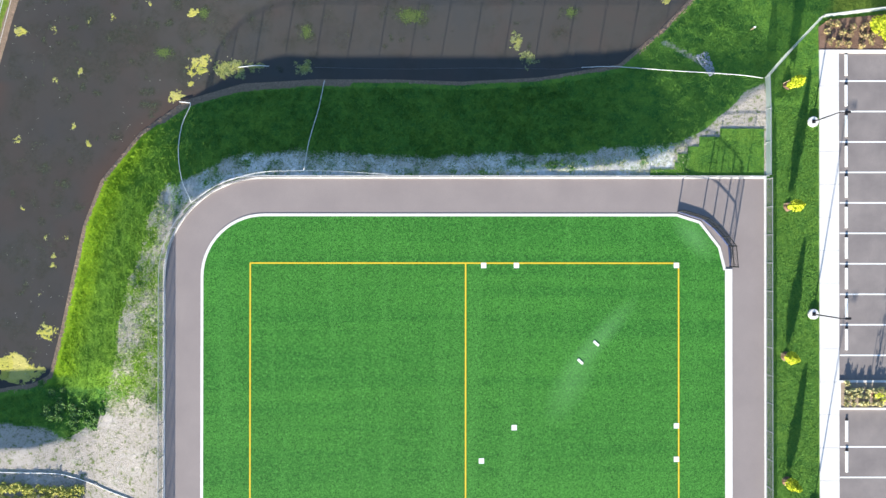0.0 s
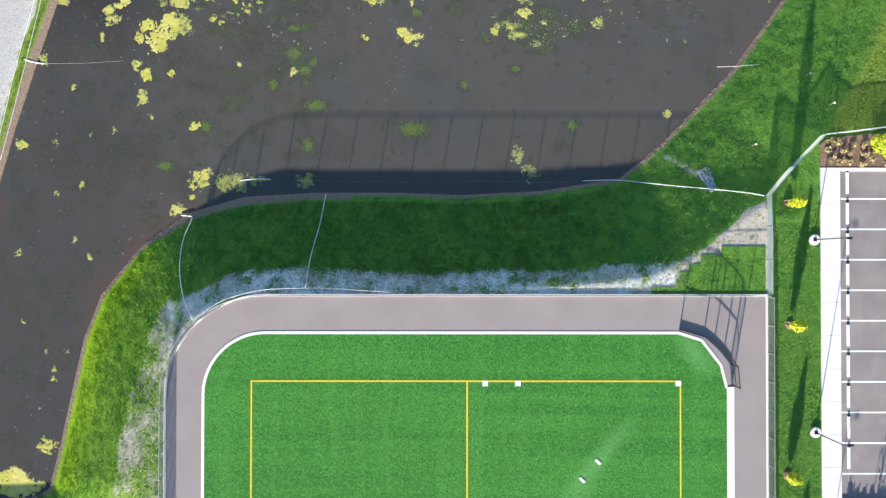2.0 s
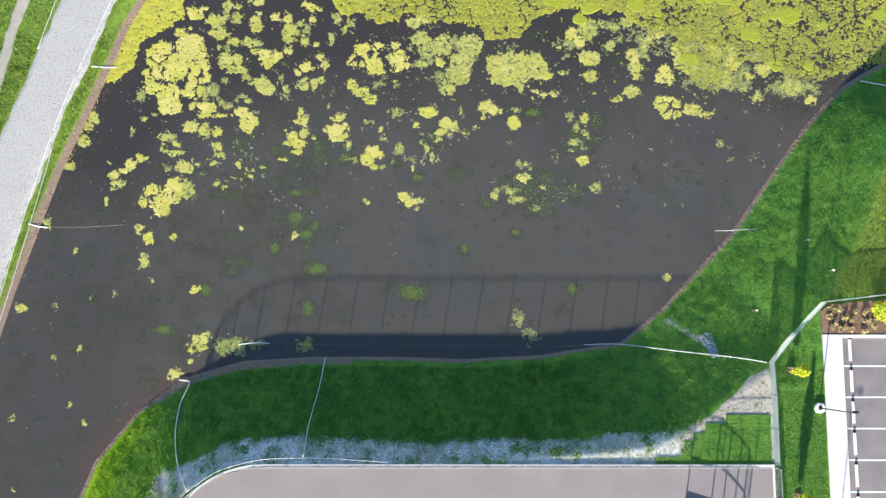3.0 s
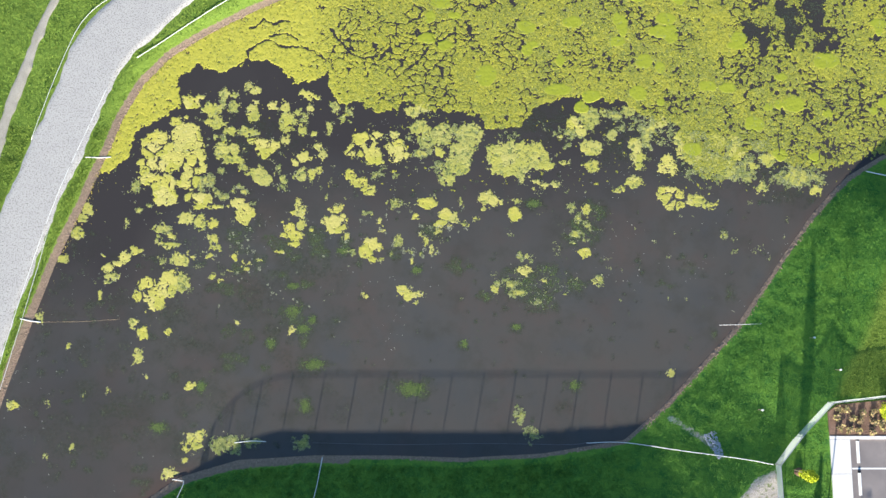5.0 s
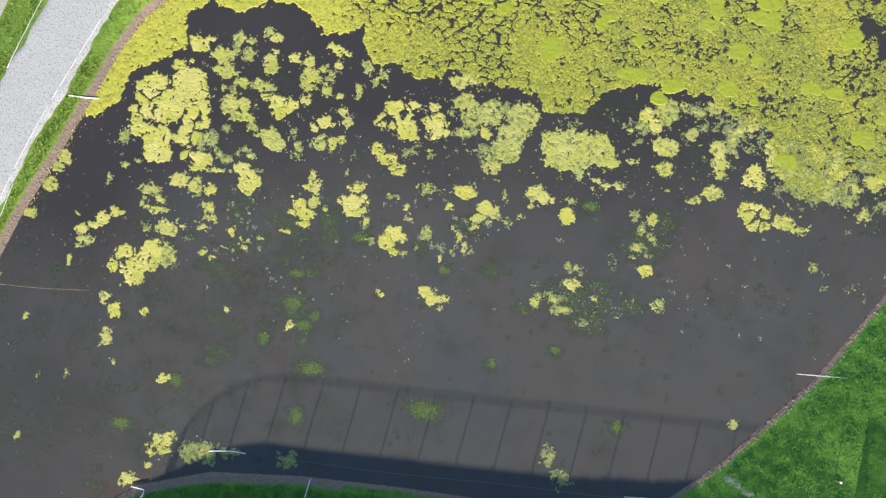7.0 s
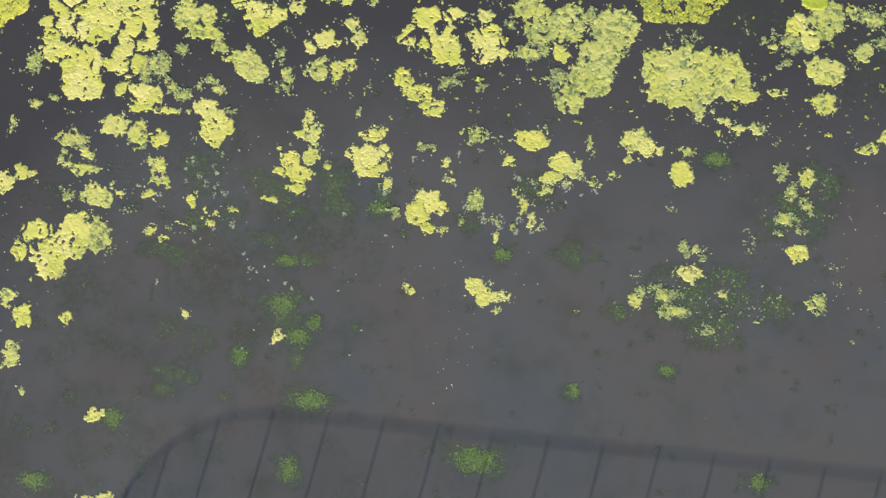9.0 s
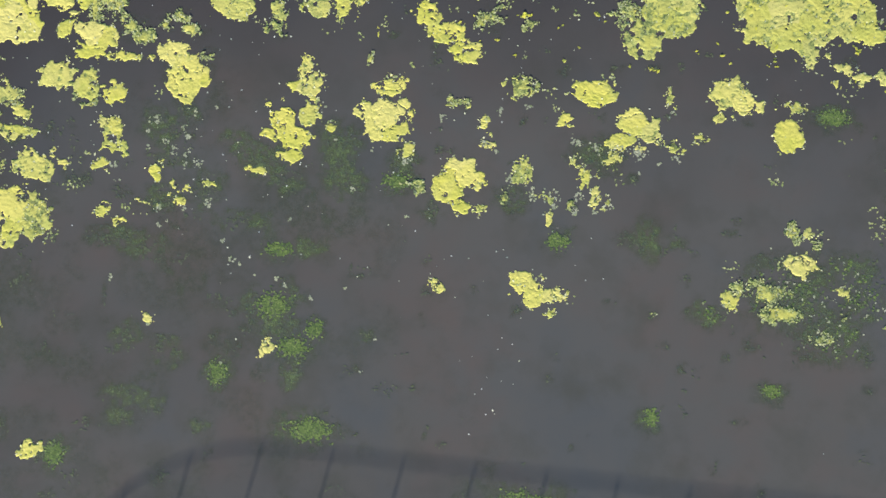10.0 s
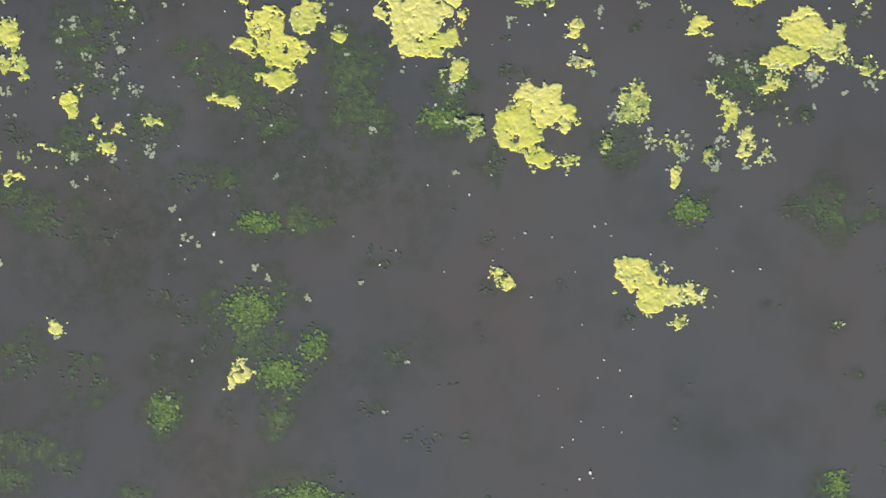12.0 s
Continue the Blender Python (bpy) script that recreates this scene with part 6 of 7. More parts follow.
c = np.stack([mx[leaf_here[:, 1]], my[leaf_here[:, 0]], WATER + h[leaf_here[:, 0], leaf_here[:, 1]] + 0.012], -1) + rng.uniform(-0.04, 0.04, (len(leaf_here), 3)) * (1, 1, 0.2)
tagged(leaves("mat_leaves", c, 0.14, MATLEAF, None, 0.14, 68, 0.5), "small yellow and olive leaves strewn over the algae mat", "algae", kind="stuff")
tagged(mat, "cracked yellow and olive algae mat covering the pond end", "algae", kind="stuff")

# ---- leafy weed on and under the surface ----
WEED_A = [(-22.46, 40.75, 0.58, 0.73), (-21.6, 41.07, 0.71, 0.73), (-20.51, 41.88, 0.58, 0.5), (-20.62, 39.77, 0.8, 0.63), (-18.85, 40.6, 0.67, 0.41), (-18.1, 40.04, 0.58, 0.54), (-15.26, 42.23, 0.36, 0.64), (-14.72, 40.46, 0.35, 0.54), (-5.78, 41.67, 0.76, 0.59), (-4.21, 41.62, 0.49, 0.32), (-3.03, 45.19, 0.4, 0.37), (-1.97, 43.7, 0.98, 0.55), (1.37, 46.14, 0.72, 0.64), (6.38, 45.54, 0.89, 0.46), (11.85, 44.53, 0.54, 0.46), (16.55, 47.58, 0.99, 0.64), (19.35, 46.05, 0.99, 0.91), (19, 44.64, 0.71, 0.64), (21.56, 46.52, 0.63, 0.91), (23.86, 45.63, 1.34, 0.91)]
WEED_B = [(27.51, 44.43, 1.07, 0.73), (29.73, 44.68, 1.16, 0.82), (24.57, 41.38, 0.62, 0.27), (-28.12, 38.17, 0.49, 0.36), (-27.18, 38.77, 0.35, 0.23), (-4.13, 38.91, 0.44, 0.54), (-6.69, 37.95, 0.44, 0.22), (-25.38, 36.44, 0.54, 0.38), (-25.83, 35.71, 0.48, 0.38), (-22.3, 36.76, 0.59, 0.49), (-22.02, 40.79, 0.49, 0.5), (-20.98, 40.2, 0.54, 0.28), (-20.36, 39.57, 0.7, 0.39), (-22.37, 40.34, 0.54, 0.39), (-19.33, 40.09, 0.38, 0.33), (-18.12, 40.21, 0.43, 0.28), (-17.43, 39.04, 0.54, 0.33)]
WEED_C = [(-15.29, 40.5, 0.22, 0.39), (-10.71, 39.59, 0.22, 0.38), (-7.16, 38.03, 0.27, 0.22), (-4.49, 34.23, 0.32, 0.32), (-1.82, 34.23, 0.21, 0.32), (2.8, 34.71, 0.19, 0.21), (5.99, 31.43, 1.32, 0.47), (6.85, 30.6, 0.95, 0.37), (8.76, 29.74, 0.79, 0.37), (7.38, 33.97, 0.42, 0.43), (8.45, 33.82, 0.42, 0.37), (9.59, 30.88, 0.24, 0.37), (12.11, 38.5, 0.59, 0.54), (12.58, 37.46, 0.64, 0.54), (12.27, 36.08, 0.74, 0.43), (13.54, 37.02, 0.64, 0.64), (12.19, 35.27, 0.37, 0.21)]
WEED_E = [(11.32, 30.66, 0.52, 0.21), (-19.3, 17.0, 2.05, 0.82), (-12.6, 17.0, 1.13, 0.72), (-16.8, 17.1, 1.33, 0.51), (7.0, 19.4, 0.72, 1.03), (8.2, 18.0, 0.92, 1.03), (14.6, 31.8, 0.54, 0.54), (-8.5, 34.5, 0.7, 0.42), (27.2, 42.6, 3.6, 1.8), (33.4, 41.5, 3.0, 1.2), (24.6, 42.9, 2.4, 1.8), (19.4, 45.9, 2.6, 1.5), (12.2, 45.6, 1.6, 0.8), (-0.4, 42.6, 0.8, 1.2)]
WEED_F = [(26.3, 36.0, 0.4, 0.4), (27.1, 34.5, 0.5, 0.3), (13.2, 35.6, 0.4, 0.4)]
SUNK_D = [(-14.75, 32.1, 0.75, 0.3), (-19.0, 30.7, 0.6, 0.6), (-13.6, 34.0, 0.6, 0.45), (-11.2, 34.4, 0.75, 0.9), (-12.4, 31.4, 0.6, 0.3), (-19.4, 27.1, 0.6, 0.6), (-17.7, 26.65, 0.6, 0.45), (-13.3, 28.75, 0.6, 0.9), (-12.5, 26.2, 0.3, 0.45),
          (22.8, 32.8, 0.68, 0.47), (20.8, 31.3, 0.73, 0.26), (26.4, 30.6, 0.26, 0.47), (24.85, 26.8, 0.31, 0.52)]
SUNK_A = [(7.6, 31.5, 1.7, 1.1), (9.4, 29.8, 1.1, 0.7), (10.5, 31.6, 1.3, 0.9), (12.2, 31.3, 0.8, 0.5), (4.2, 30.4, 0.6, 0.45), (9.7, 32.7, 0.8, 0.6), (12.9, 36.3, 1.3, 1.0), (14.0, 38.2, 1.0, 0.8),
          (-12.6, 27.3, 0.78, 0.54), (-11.5, 24.1, 1.07, 0.54), (-15.5, 26.0, 0.48, 0.54), (-13.6, 31.2, 0.72, 0.36), (-2.6, 21.9, 1.37, 0.72), (6.8, 27.5, 0.48, 0.3), (-11.8, 28.1, 0.42, 0.48), (-13.6, 28.9, 0.9, 0.6),
          (-2.3, 32.7, 0.54, 0.42), (8.6, 38.9, 0.72, 0.42), (-21.7, 22.1, 0.48, 0.54), (-25.4, 18.5, 0.9, 0.48), (12.1, 22.2, 0.54, 0.48), (-12.3, 20.4, 0.54, 0.72), (2.1, 26.0, 0.36, 0.42), (-9.1, 34.5, 0.75, 0.36)]
SUNK_E = [(-18.91, 35.81, 0.75, 0.75), (-17.9, 36.39, 0.45, 0.45), (-18.44, 34.61, 0.67, 0.52), (-16.11, 35.63, 0.45, 0.3), (-18.52, 32.9, 0.6, 0.6), (-16.81, 33.31, 0.52, 0.67), (-15.4, 34.92, 0.52, 0.45), (-14.63, 34.85, 0.75, 0.45), (-13.77, 34.08, 0.6, 0.45), (-11.64, 35.46, 0.75, 0.9), (-15.67, 32.12, 0.6, 0.37), (-14.62, 32.23, 0.6, 0.3), (-20.1, 31.06, 0.6, 0.37), (-19.06, 30.71, 0.37, 0.45), (-11.94, 31.37, 0.67, 0.22), (-13.4, 28.43, 0.67, 0.75), (-12.53, 26.16, 0.42, 0.45), (-17.69, 26.72, 0.6, 0.37), (-17.96, 24.27, 0.33, 0.37), (-19.07, 24.74, 0.67, 0.33), (-19.24, 23.84, 0.52, 0.3), (-12.89, 29.23, 0.3, 0.3)]
SUNK_F = [(-7.47, 33.43, 0.37, 0.42), (-4.36, 34.13, 0.6, 0.45), (-0.93, 36.4, 0.75, 0.6), (1.29, 32.96, 0.45, 0.67), (2.54, 33.24, 0.33, 0.33), (-8.86, 35.13, 0.52, 0.6), (-15.97, 23.9, 0.3, 0.3), (-9.62, 28.09, 0.45, 0.22)]
FLAKE_A = [(-19.56, 35.51, 0.12, 0.18), (-19.24, 36.02, 0.18, 0.27), (-19.48, 34.9, 0.07, 0.12), (-18.06, 35.82, 0.12, 0.21), (-17.89, 35.48, 0.12, 0.12), (-18.82, 35.2, 0.15, 0.15), (-18.39, 34.85, 0.27, 0.21), (-17.91, 34.67, 0.09, 0.21), (-17.89, 34.28, 0.07, 0.15), (-17.34, 34.42, 0.21, 0.15), (-17.69, 36.57, 0.07, 0.21), (-16.87, 36.81, 0.07, 0.07), (-19.56, 36.06, 0.09, 0.12), (-17.79, 34.91, 0.07, 0.12), (-18.76, 32.42, 0.24, 0.12), (-17.7, 32.53, 0.09, 0.12), (-18.66, 31.69, 0.12, 0.09), (-18.31, 31.93, 0.07, 0.07), (-16.75, 32.85, 0.15, 0.22), (-20.82, 33.98, 0.12, 0.12), (-20.64, 33.27, 0.18, 0.12), (-12.85, 36.04, 0.12, 0.12), (-12.45, 37.25, 0.15, 0.24)]
FLAKE_B = [(-7.47, 37.29, 0.15, 0.24), (-5.68, 36.46, 0.18, 0.15), (-5.18, 36.12, 0.12, 0.09), (-5.15, 37.84, 0.15, 0.15), (-4.04, 38.14, 0.21, 0.09), (-8.88, 35.36, 0.3, 0.22), (-8.57, 36.09, 0.18, 0.21), (-8.63, 34.46, 0.12, 0.09), (-8.52, 33.09, 0.09, 0.06), (-4.44, 35.04, 0.18, 0.3), (-3.49, 34.52, 0.18, 0.27), (-2.67, 34.61, 0.33, 0.24), (-2.55, 34.08, 0.15, 0.12), (-1.87, 36.85, 0.27, 0.21), (-1.62, 34.64, 0.18, 0.3), (-1.72, 34.02, 0.18, 0.21), (-0.89, 33.98, 0.12, 0.09), (-0.32, 34.39, 0.18, 0.21), (0.72, 36.57, 0.37, 0.27), (-1.1, 36.69, 0.21, 0.21), (1.36, 38.19, 0.15, 0.15), (1.95, 38.48, 0.15, 0.09), (1.57, 36.27, 0.09, 0.06)]
FLAKE_C = [(0.78, 35.8, 0.06, 0.06), (0.02, 36.81, 0.18, 0.15), (2.23, 36.57, 0.24, 0.18), (-10.87, 34, 0.12, 0.09), (-11.8, 35.96, 0.06, 0.06), (-10.26, 35.68, 0.09, 0.09), (-15.95, 31.33, 0.09, 0.09), (-15.52, 30.62, 0.13, 0.13), (-15.14, 30.55, 0.13, 0.13), (-14.51, 30.12, 0.06, 0.09), (-13.59, 29.99, 0.12, 0.18), (-12.09, 29.39, 0.09, 0.12), (-13.19, 29.8, 0.07, 0.12), (-10.72, 29.91, 0.04, 0.04), (-9.78, 26.59, 0.06, 0.06), (-15.4, 26.37, 0.06, 0.07), (-18.56, 27.63, 0.06, 0.06), (-13.28, 32.52, 0.06, 0.07), (-20.33, 29.44, 0.07, 0.13), (-9.23, 27.95, 0.09, 0.04)]
SUNK_B = [(10, 46.5, 4, 2), (17, 44.6, 4, 2.5), (24, 42.8, 4, 2.5), (31, 41.5, 4, 2), (33, 56.2, 4.6, 3.0), (-18, 45, 5, 3), (-12, 33, 3, 2),
          (12.7, 37.3, 2.4, 1.9), (8.3, 31.1, 3.6, 1.9), (-22.4, 26.2, 3.08, 1.54), (-29.2, 19.9, 2.56, 1.54), (-24.6, 28.7, 2.56, 1.54), (-18.4, 25.2, 1.03, 1.03), (-27.1, 17.7, 2.05, 1.23), (-31.9, 22.1, 1.54, 1.03), (-4.1, 22.7, 1.54, 0.92), (23.6, 32.6, 1.03, 0.62), (26.7, 30.8, 0.72, 0.82),
          (11.0, 20.2, 1.03, 0.82), (31.8, 39.7, 2.05, 0.92), (11.8, 31.3, 1.54, 1.54), (-33.1, 16.7, 2.05, 1.03), (-19.7, 20.2, 1.23, 0.82), (-15.4, 27.2, 0.82, 0.72), (-12.2, 20.4, 0.82, 0.62), (34.3, 39.2, 1.54, 0.72), (-17.5, 30.0, 2.6, 2.2), (-18.0, 37.0, 2.5, 2.0), (-14.4, 34.6, 1.4, 0.8), (-11.8, 34.9, 1.3, 1.0)]


rng = np.random.default_rng(88)
SUNK_C = []
for k in range(330):
    q = (rng.uniform(-37, -5), rng.uniform(16, 36))
    if rng.uniform() < 1.15 - 0.035 * (q[0] + 37):
        SUNK_C.append((*q, rng.uniform(0.12, 0.6), rng.uniform(0.15, 0.5)))
for k in range(60):
    SUNK_C.append((rng.uniform(-40, -25), rng.uniform(-9, 17), rng.uniform(0.2, 0.8), rng.uniform(0.2, 0.6)))
for k in range(260):
    q = np.array([rng.uniform(-10, 35), rng.uniform(19, 43)])
    if distance(q[:1], q[1:], SHORE)[0] < -1.2:
        SUNK_C.append((*q, rng.uniform(0.1, 0.42), rng.uniform(0.1, 0.3)))
for k in range(16):
    SUNK_C.append((rng.uniform(5.0, 12.0), rng.uniform(29.0, 33.0), rng.uniform(0.3, 0.9), rng.uniform(0.3, 0.6)))


def spread(gx_, gy_, ovals):
    """How strongly each place is covered by soft ovals, 0 to 1."""
    out = np.zeros(gx_.shape)
    row, col = gy_[:, 0], gx_[0]
    for cx, cy, rx, ry in ovals:
        i0, i1 = np.searchsorted(row, (cy - 1.3 * ry, cy + 1.3 * ry))
        j0, j1 = np.searchsorted(col, (cx - 1.3 * rx, cx + 1.3 * rx))
        r = np.hypot((gx_[i0:i1, j0:j1] - cx) / rx, (gy_[i0:i1, j0:j1] - cy) / ry)
        out[i0:i1, j0:j1] = np.maximum(out[i0:i1, j0:j1], np.clip(1.25 - r, 0, 1))
    return out


mx, my = np.arange(-31, 38, 0.045), np.arange(15.8, 48.5, 0.045)
ax, ay = np.meshgrid(mx, my)
e = spread(*ragged(ax, ay, 501, 1.5), WEED_A + WEED_B + WEED_C + WEED_E)
e = np.maximum(0.9 * e, 0.6 * spread(*ragged(ax, ay, 502, 1.5), WEED_F))
bunch = cloudy(ax / 0.8, ay / 0.8, 505, 2)
wx_, wy_ = ax + 0.14 * cloudy(ax / 0.35, ay / 0.35, 513, 3), ay + 0.14 * cloudy(ax / 0.35, ay / 0.35, 514, 3)
_, flake = plates(wx_, wy_, 0.3, 515)
nib, bit = plates(wx_, wy_, 0.2, 516)
dense = 0.62 * e - 0.4 + 0.46 * bunch + 0.22 * cloudy(ax / 0.4, ay / 0.4, 506, 2)
fray = cloudy(wx_ / 0.2, wy_ / 0.2, 517, 5)
vein = np.abs(cloudy(wx_ / 0.45, wy_ / 0.45, 519, 3))
f = np.minimum(0.7 * dense + 0.3 * fray, 0.6 * vein - 0.015)
f = np.where((f < 0) & (bit < 0.16 * (dense + 0.15)), nib - 0.03, f)
f = np.where((e > 0.03) & (distance(ax, ay, SHORE) < -0.15) & (spread(ax, ay, LOBES) < 0.38), f, -1)
h = np.clip(np.where(f < 0, f * 0.5, 0.022 * (1 - np.exp(-f * 25))), -0.05, 0.035) + (f > 0.01) * (0.006 * rough(ax * 12, ay * 12, 509) + 0.01 * (flake - 0.5))
leaf_here = np.argwhere((f > -0.09) & (f < 0.06) & (dense > -0.2 + 0.12 * rough(ax * 3, ay * 3, 518)) & (e > 0.1))
weed = relief("pondweed", mx, my, WATER + h, ALGAE, keep=h > -0.008, attributes={"age": np.clip(0.85 + 0.2 * (1 - smooth(33, 38, ay)) + 0.4 * (bit - 0.5) + 0.5 * (flake - 0.5) + 0.4 * cloudy(ax / 1.0, ay / 1.0, 511) - 1.6 * np.clip(dense, 0, 0.4), 0, 1)})
tagged(weed, "loose crumbs and leaves of pale green pondweed on the water", "pondweed", kind="stuff")

rng = np.random.default_rng(61)
leaf_here = leaf_here[rng.permutation(len(leaf_here))[:9000]]
c = np.stack([mx[leaf_here[:, 1]], my[leaf_here[:, 0]], np.full(len(leaf_here), WATER + 0.02)], -1) + rng.uniform(-0.03, 0.03, (len(leaf_here), 3)) * (1, 1, 0.5)
tagged(leaves("weed_leaves", c, 0.115, PALEWEED, None, 0.1, 62, 0.55), "pale green pondweed leaves lying on the water", "pondweed", kind="stuff")

mx, my = np.arange(-41, 37, 0.16), np.arange(-11, 60, 0.16)
ax, ay = np.meshgrid(mx, my)
rx_, ry_ = ragged(ax, ay, 521, 2.0)
small_ = spread(rx_, ry_, [(x_, y_, 1.5 * a_, 1.5 * b_) for x_, y_, a_, b_ in SUNK_A + SUNK_D + SUNK_E + SUNK_F])
cover = np.clip(np.maximum(np.maximum(1.6 * small_, 0.95 * spread(rx_, ry_, SUNK_C)), 0.6 * np.maximum(spread(rx_, ry_, SUNK_B), 0.8 * spread(rx_, ry_, WEED_A + WEED_B))), 0, 0.95) * smooth(-0.45, 0.25, cloudy(ax / 0.7, ay / 0.7, 523))
haze = smooth(0.08, 0.4, cloudy(ax / 1.3, ay / 1.3, 525)) * (1 - smooth(-14, -2, ax)) * (1 - smooth(31, 38, ay)) * 0.28
cover = np.where(distance(ax, ay, SHORE) < -0.8, np.maximum(cover, haze), 0)
film = relief("sunken_weed", mx, my, np.full(ax.shape, WATER + 0.004), SUNKEN, keep=cover > 0.02, attributes={"cover": cover, "bright": np.clip(small_ * 1.2 - 0.15 + 0.3 * cloudy(ax / 0.5, ay / 0.5, 527), 0, 1)})
tagged(film, "dark green weed hanging just under the murky surface", "pondweed", kind="stuff")
rng = np.random.default_rng(77)
c = np.stack([rng.uniform(-40, 40, 3400), rng.uniform(-10, 47, 3400), np.full(3400, WATER + 0.012)], -1)
keep = (distance(c[:, 0], c[:, 1], SHORE) < -0.3) & (cloudy(c[:, 0] / 4, c[:, 1] / 4, 31) + 0.03 * (c[:, 1] - 36) * (c[:, 1] > 14) - 0.3 * (c[:, 1] < 14) - 0.012 * (c[:, 0] + 8) * (c[:, 0] < 14) > 0.05)
tagged(leaves("floating_flecks", c[keep], 0.075, FLECK, None, 0.1, 8, 0.7), "whitish dead leaves and flecks on the water", "leaves", kind="stuff")

# ---- grass blades on the banks ----
rng = np.random.default_rng(12)
n = 1700000
bx, by = rng.uniform(-46, 44, n), rng.uniform(-22, 46, n)
ok = (distance(bx, by, SHORE) > 0.7) & ((distance(bx, by, TERRACE) > 0.2) | ((bx > 29.1) & (bx < 33.4) & (by < 18)) | ((bx > 29.1) & (by > 18.6) & (by < 40)) | ((bx < -24.45) & (by < 6)) | ((bx > np.interp(by, [6.9, 7.48, 7.5, 8.1, 8.12, 8.85, 8.87, 9.48, 9.5, 10.35, 10.37], [18.6, 18.6, 20.75, 20.75, 21, 21, 21.9, 21.9, 22.9, 22.9, 24.8])) & (bx < 28.5) & (by > 6.95) & (by < 11.05)))
bx, by = bx[ok], by[ok]
ix, iy = np.clip(np.searchsorted(xs, bx), 0, len(xs) - 1), np.clip(np.searchsorted(ys, by), 0, len(ys) - 1)
on_sod = (bx > 18.6) & (bx < 28.5) & (by > 6.9) & (by < 11.1)
ok = (soil[iy, ix] < rng.uniform(0.1, 0.9, len(bx))) | (on_sod & (distance(bx, by, TERRACE) < -0.1))
path_area = PATH_R + PATH_L[::-1]
ok &= distance(bx, by, path_area) > 0.1
bx, by, on_sod = bx[ok], by[ok], on_sod[ok]
bz = land(bx, by) + 0.035 * (on_sod & (by < 11.08))
tuft = smooth(-0.35, 0.45, cloudy(bx / 0.32, by / 0.32, 41, 2) + 0.3 * cloudy(bx / 2.5, by / 2.5, 42, 2))
a, hgt = rng.uniform(0, 2 * np.pi, len(bx)), rng.uniform(0.4, 1.1, len(bx)) * (0.05 + 0.1 * tuft) * np.where(on_sod | (bx > 29) & (by < 17), 0.4, 1.0 - 0.5 * smooth(14, 19, bx) * (by > 8) + 0.45 * smooth(-24, -20, bx) * (1 - smooth(12, 17, bx)) * (by > 8))
lean = rng.normal(0, 0.11, (len(bx), 2))
w = 0.03
verts = np.stack([np.stack([bx - w * np.cos(a), by - w * np.sin(a), bz - 0.02], -1), np.stack([bx + w * np.cos(a), by + w * np.sin(a), bz - 0.02], -1), np.stack([bx + lean[:, 0], by + lean[:, 1], bz + hgt], -1)], 1).reshape(-1, 3)
tagged(sheet("grass_tufts", verts, np.arange(len(verts)).reshape(-1, 3), BLADES, {"dry": np.repeat(dry[iy, ix][ok], 3), "lime_lift": np.repeat(lime_lift[iy, ix][ok], 3)}), "short green grass tufts on the banks", "grass", kind="stuff")

# leafy tufts of weed that reach the surface, dimmer ones under it, and pale scraps afloat
def strewn(ovals, per, fewest, seed, wide=0.48, gap=-0.1):
    """Places strewn over soft ovals, in bunches."""
    rng_ = np.random.default_rng(seed)
    out = []
    for cx, cy, rx, ry in ovals:
        n = int(per * rx * ry) + fewest
        q = rng_.normal(0, wide, (n, 2)) * (rx, ry)
        out.append(np.stack([q[:, 0] + cx, q[:, 1] + cy, WATER + rng_.uniform(0.006, 0.01, n)], -1))
    out = np.concatenate(out)
    return out[(distance(out[:, 0], out[:, 1], SHORE) < -0.4) & (cloudy(out[:, 0] / 0.2, out[:, 1] / 0.2, seed, 2) > gap)]


tagged(leaves("dim_weed", strewn(SUNK_A + SUNK_D + SUNK_E + SUNK_F + [(36.4, 58.4, 2.2, 1.5), (33.5, 57.0, 2.0, 1.2)], 130, 6, 71, 0.45), 0.12, DIMWEED, None, 0.0, 72, 0.55), "dim olive weed just under the pond surface", "pondweed", kind="stuff")
tagged(leaves("weed_wisps", strewn(SUNK_C, 140, 4, 73, 0.45, 0.0), 0.12, DIMWEED, None, 0.0, 74, 0.5), "thin wisps of olive weed in the murky water", "pondweed", kind="stuff")
tagged(leaves("weed_leaf_tufts", np.concatenate([strewn(SUNK_A[8:], 900, 24, 64, 0.36, -0.5), strewn(SUNK_A[:8], 110, 10, 78, 0.5, 0.0)]), 0.12, GREENWEED, None, 0.05, 65, 0.6), "yellow-green weed tufts reaching the pond surface", "pondweed", kind="stuff")
rng = np.random.default_rng(81)
DRIFT = []
while len(DRIFT) < 190:
    q = np.array([rng.uniform(-33, 36), rng.uniform(30, 48)])
    if distance(q[:1], q[1:], SHORE)[0] < -1.0 and rng.uniform() < 0.25 + 0.05 * (q[1] - 30):
        DRIFT.append((*q, rng.uniform(0.1, 0.4), rng.uniform(0.1, 0.3)))
tagged(leaves("drifting_leaves", strewn(DRIFT, 130, 4, 82, 0.6, -0.2), 0.12, PALEWEED, None, 0.05, 83, 0.6), "pale green weed leaves drifting between the algae patches", "pondweed", kind="stuff")
tagged(leaves("pale_scraps", np.concatenate([strewn(FLAKE_A + FLAKE_B + FLAKE_C, 420, 5, 75, 0.5, -0.25), strewn(SUNK_A[:8], 70, 6, 79, 0.55, 0.15)]), 0.105, SCRAP, None, 0.05, 76, 0.7), "pale grey-green scraps of dead algae on the water", "algae", kind="stuff")

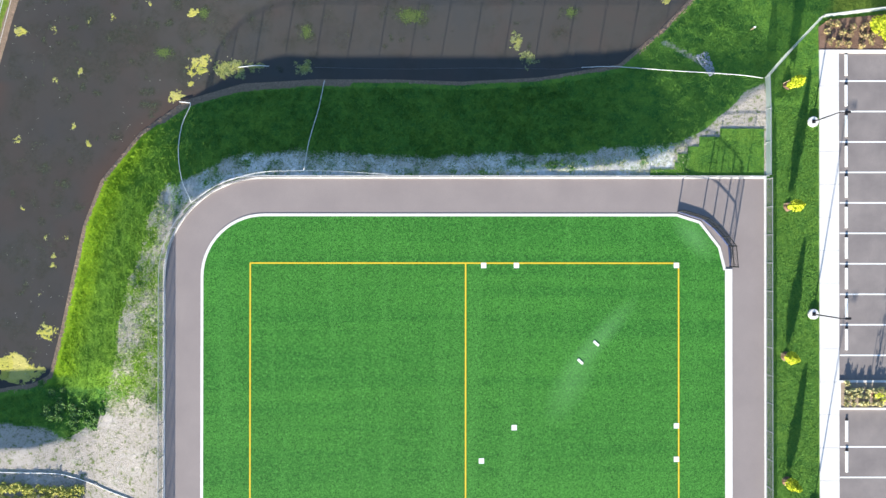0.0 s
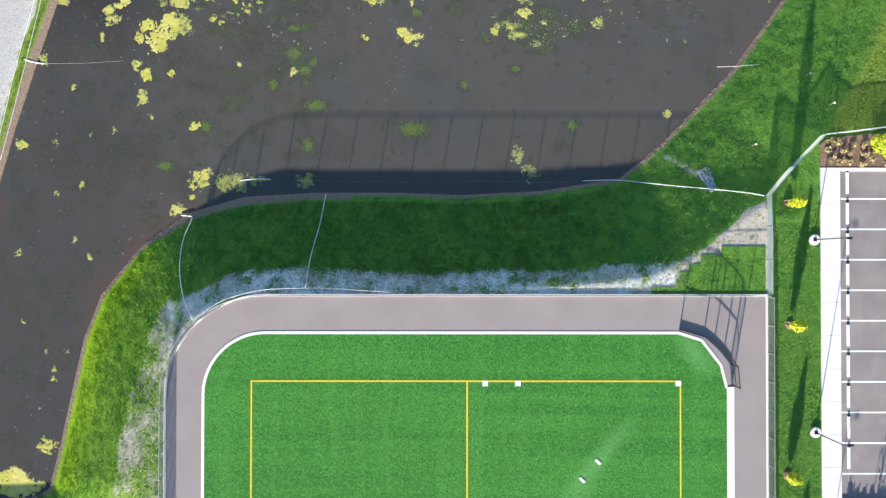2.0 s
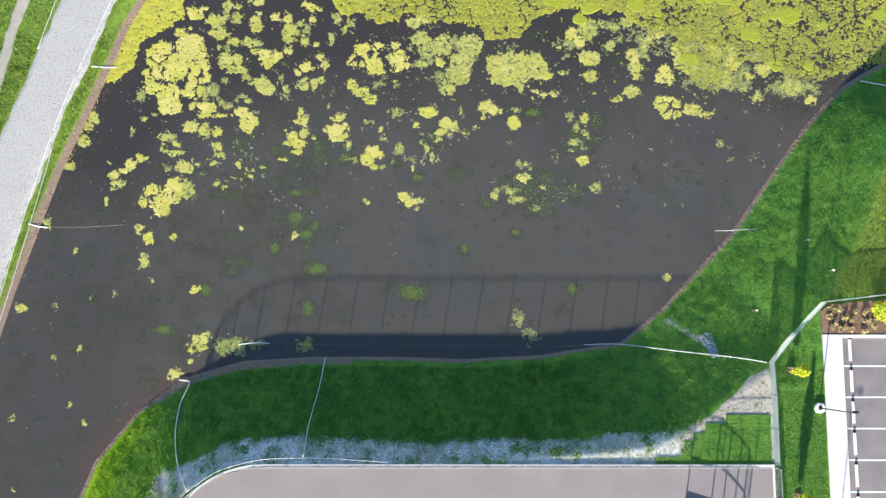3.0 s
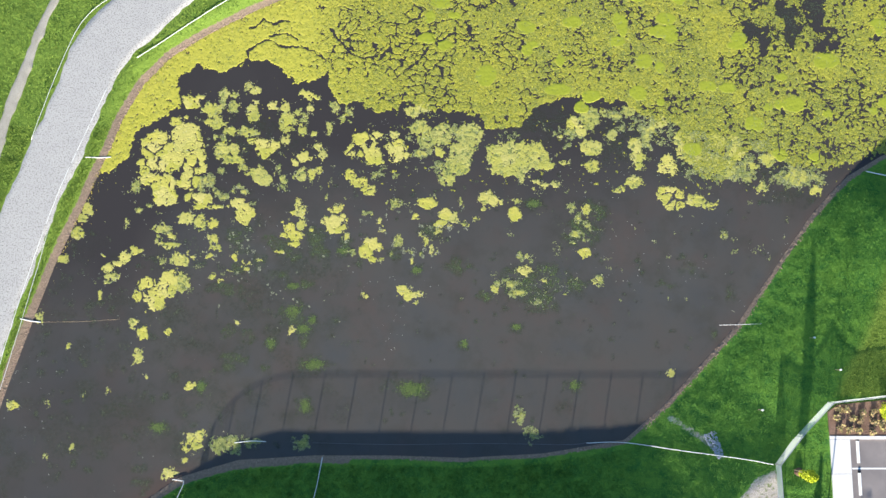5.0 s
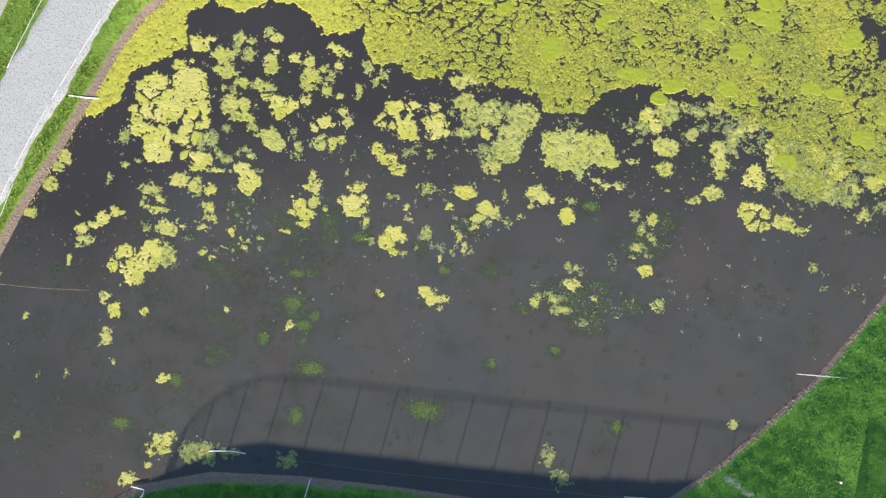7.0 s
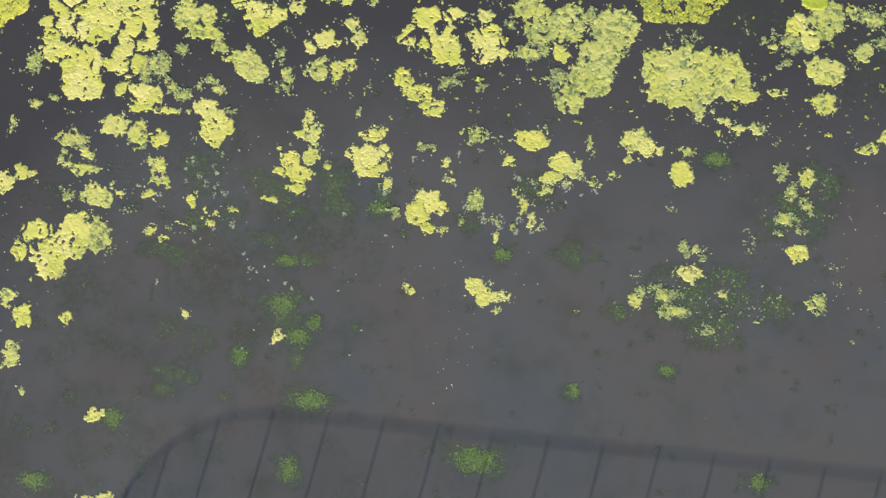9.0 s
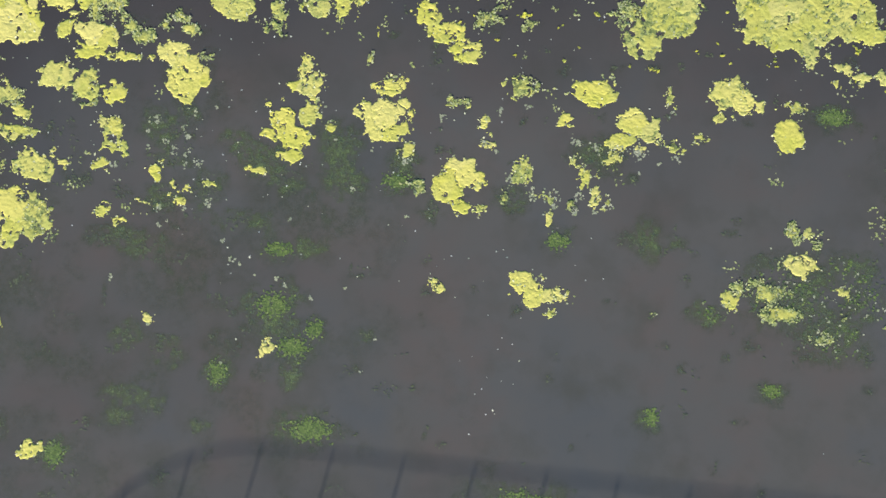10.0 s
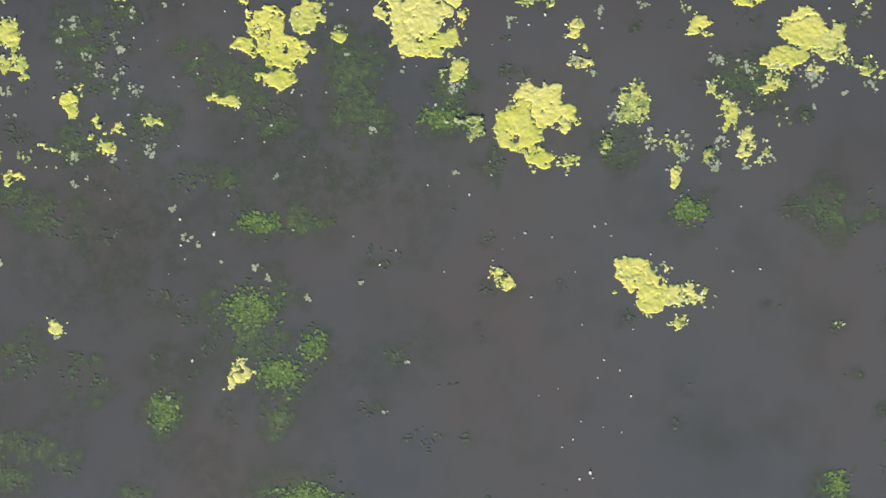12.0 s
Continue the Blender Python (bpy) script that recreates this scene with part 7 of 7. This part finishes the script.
# longer, uneven grass on the far bank
rng = np.random.default_rng(14)
n = 150000
bx, by = rng.uniform(-47, -14, n), rng.uniform(12, 66, n)
ok = (distance(bx, by, SHORE) > 0.65) & (distance(bx, by, path_area) > 0.12) & (distance(bx, by, FAR_BANK) < 0) & (cloudy(bx / 0.9, by / 0.9, 15) + rng.uniform(-0.5, 0.5, n) > -0.15)
bx, by = bx[ok], by[ok]
foot = np.interp(by, [38.0, 45.8, 51.0, 55.8, 59.0, 66.0], [-42.4, -40.55, -39.15, -37.65, -36.35, -33.5])
ok = np.abs(bx - foot) > 0.5
bx, by = bx[ok], by[ok]
bz, a = land(bx, by), rng.uniform(0, 2 * np.pi, len(bx))
hgt, lean, w = rng.uniform(0.05, 0.15, len(bx)), rng.normal(0, 0.16, (len(bx), 2)), 0.035
verts = np.stack([np.stack([bx - w * np.cos(a), by - w * np.sin(a), bz - 0.02], -1), np.stack([bx + w * np.cos(a), by + w * np.sin(a), bz - 0.02], -1), np.stack([bx + lean[:, 0], by + lean[:, 1], bz + hgt], -1)], 1).reshape(-1, 3)
tagged(sheet("rough_grass", verts, np.arange(len(verts)).reshape(-1, 3), BLADES, {"dry": np.repeat(rng.uniform(0.3, 1.0, len(bx)), 3)}), "rough olive-green grass beside the gravel path", "grass", kind="stuff")

# clods and pebbles along the waterline
line = np.array(curve_through([p for p in SHORE if -42 < p[0] < 47 and p[1] < 60], 0.06))
pick = rng.integers(0, len(line), 9000)
p = line[pick] + rng.normal(0, 0.2, (9000, 2))
dd = distance(p[:, 0], p[:, 1], SHORE)
p = p[(dd > -0.1) & (dd < np.where((p[:, 0] > -24) & (p[:, 0] < 18), 0.22, 0.42))]
n = len(p)
s_ = rng.uniform(0.03, 0.09, n)
a = rng.uniform(0, 6.28, (n, 1)) + np.arange(5) * 1.2566 + rng.uniform(-0.3, 0.3, (n, 5))
ring = np.stack([p[:, :1] + s_[:, None] * np.cos(a) * rng.uniform(0.7, 1.3, (n, 5)), p[:, 1:] + s_[:, None] * np.sin(a) * rng.uniform(0.7, 1.3, (n, 5)), np.zeros((n, 5))], -1)
top = np.concatenate([p + rng.uniform(-0.02, 0.02, (n, 2)), np.zeros((n, 1))], -1)[:, None]
zb = np.maximum(land(p[:, 0], p[:, 1]), WATER)
ring[..., 2] = zb[:, None] - 0.02
top[..., 0, 2] = zb + s_ * 0.55
verts = np.concatenate([ring, top], 1).reshape(-1, 3)
k = np.arange(n)[:, None] * 6
faces = np.concatenate([np.stack([k + i, k + (i + 1) % 5, k + 5], -1) for i in range(5)], 1).reshape(-1, 3)
tagged(sheet("shore_clods", verts, faces, CLODS), "brown clods and pebbles along the muddy waterline", "stones", kind="stuff")

# golden dead leaves washed against the far shore
p = np.stack([rng.uniform(-36, -8, 26000), rng.uniform(26, 62, 26000)], -1)
dd = distance(p[:, 0], p[:, 1], SHORE)
p = p[(dd < 0.12) & (dd > -0.25 - rng.exponential(0.35, len(dd))) & (p[:, 1] > 30 + rng.uniform(0, 9, len(dd))) & (cloudy(p[:, 0] / 0.8, p[:, 1] / 0.8, 16) > -0.25)]
tagged(leaves("shore_leaves", np.concatenate([p, np.full((len(p), 1), WATER + 0.05)], -1), 0.11, GOLDEN, None, 0.3, 17, 0.6), "golden dead leaves washed against the shore", "leaves", kind="stuff")

# straw and thin grass on the bare strips beside the track
p = np.stack([rng.uniform(-36, 22, 90000), rng.uniform(-20, 10, 90000)], -1)
ix, iy = np.clip(np.searchsorted(xs, p[:, 0]), 0, len(xs) - 1), np.clip(np.searchsorted(ys, p[:, 1]), 0, len(ys) - 1)
p = p[(soil[iy, ix] > 0.2) & ((p[:, 0] < -24.5) & (p[:, 1] > -14.5) | (p[:, 1] > 7.0)) & (distance(p[:, 0], p[:, 1], OUTER + [(28.7, -60)]) > 0.15) & (cloudy(p[:, 0] / 0.7, p[:, 1] / 0.7, 18) > -0.3)]
tagged(leaves("straw", np.concatenate([p, (land(p[:, 0], p[:, 1]) + 0.03)[:, None]], -1), 0.2, STRAW, None, 0.25, 19, 0.22), "dry straw and thin grass on bare soil", "straw", kind="stuff")
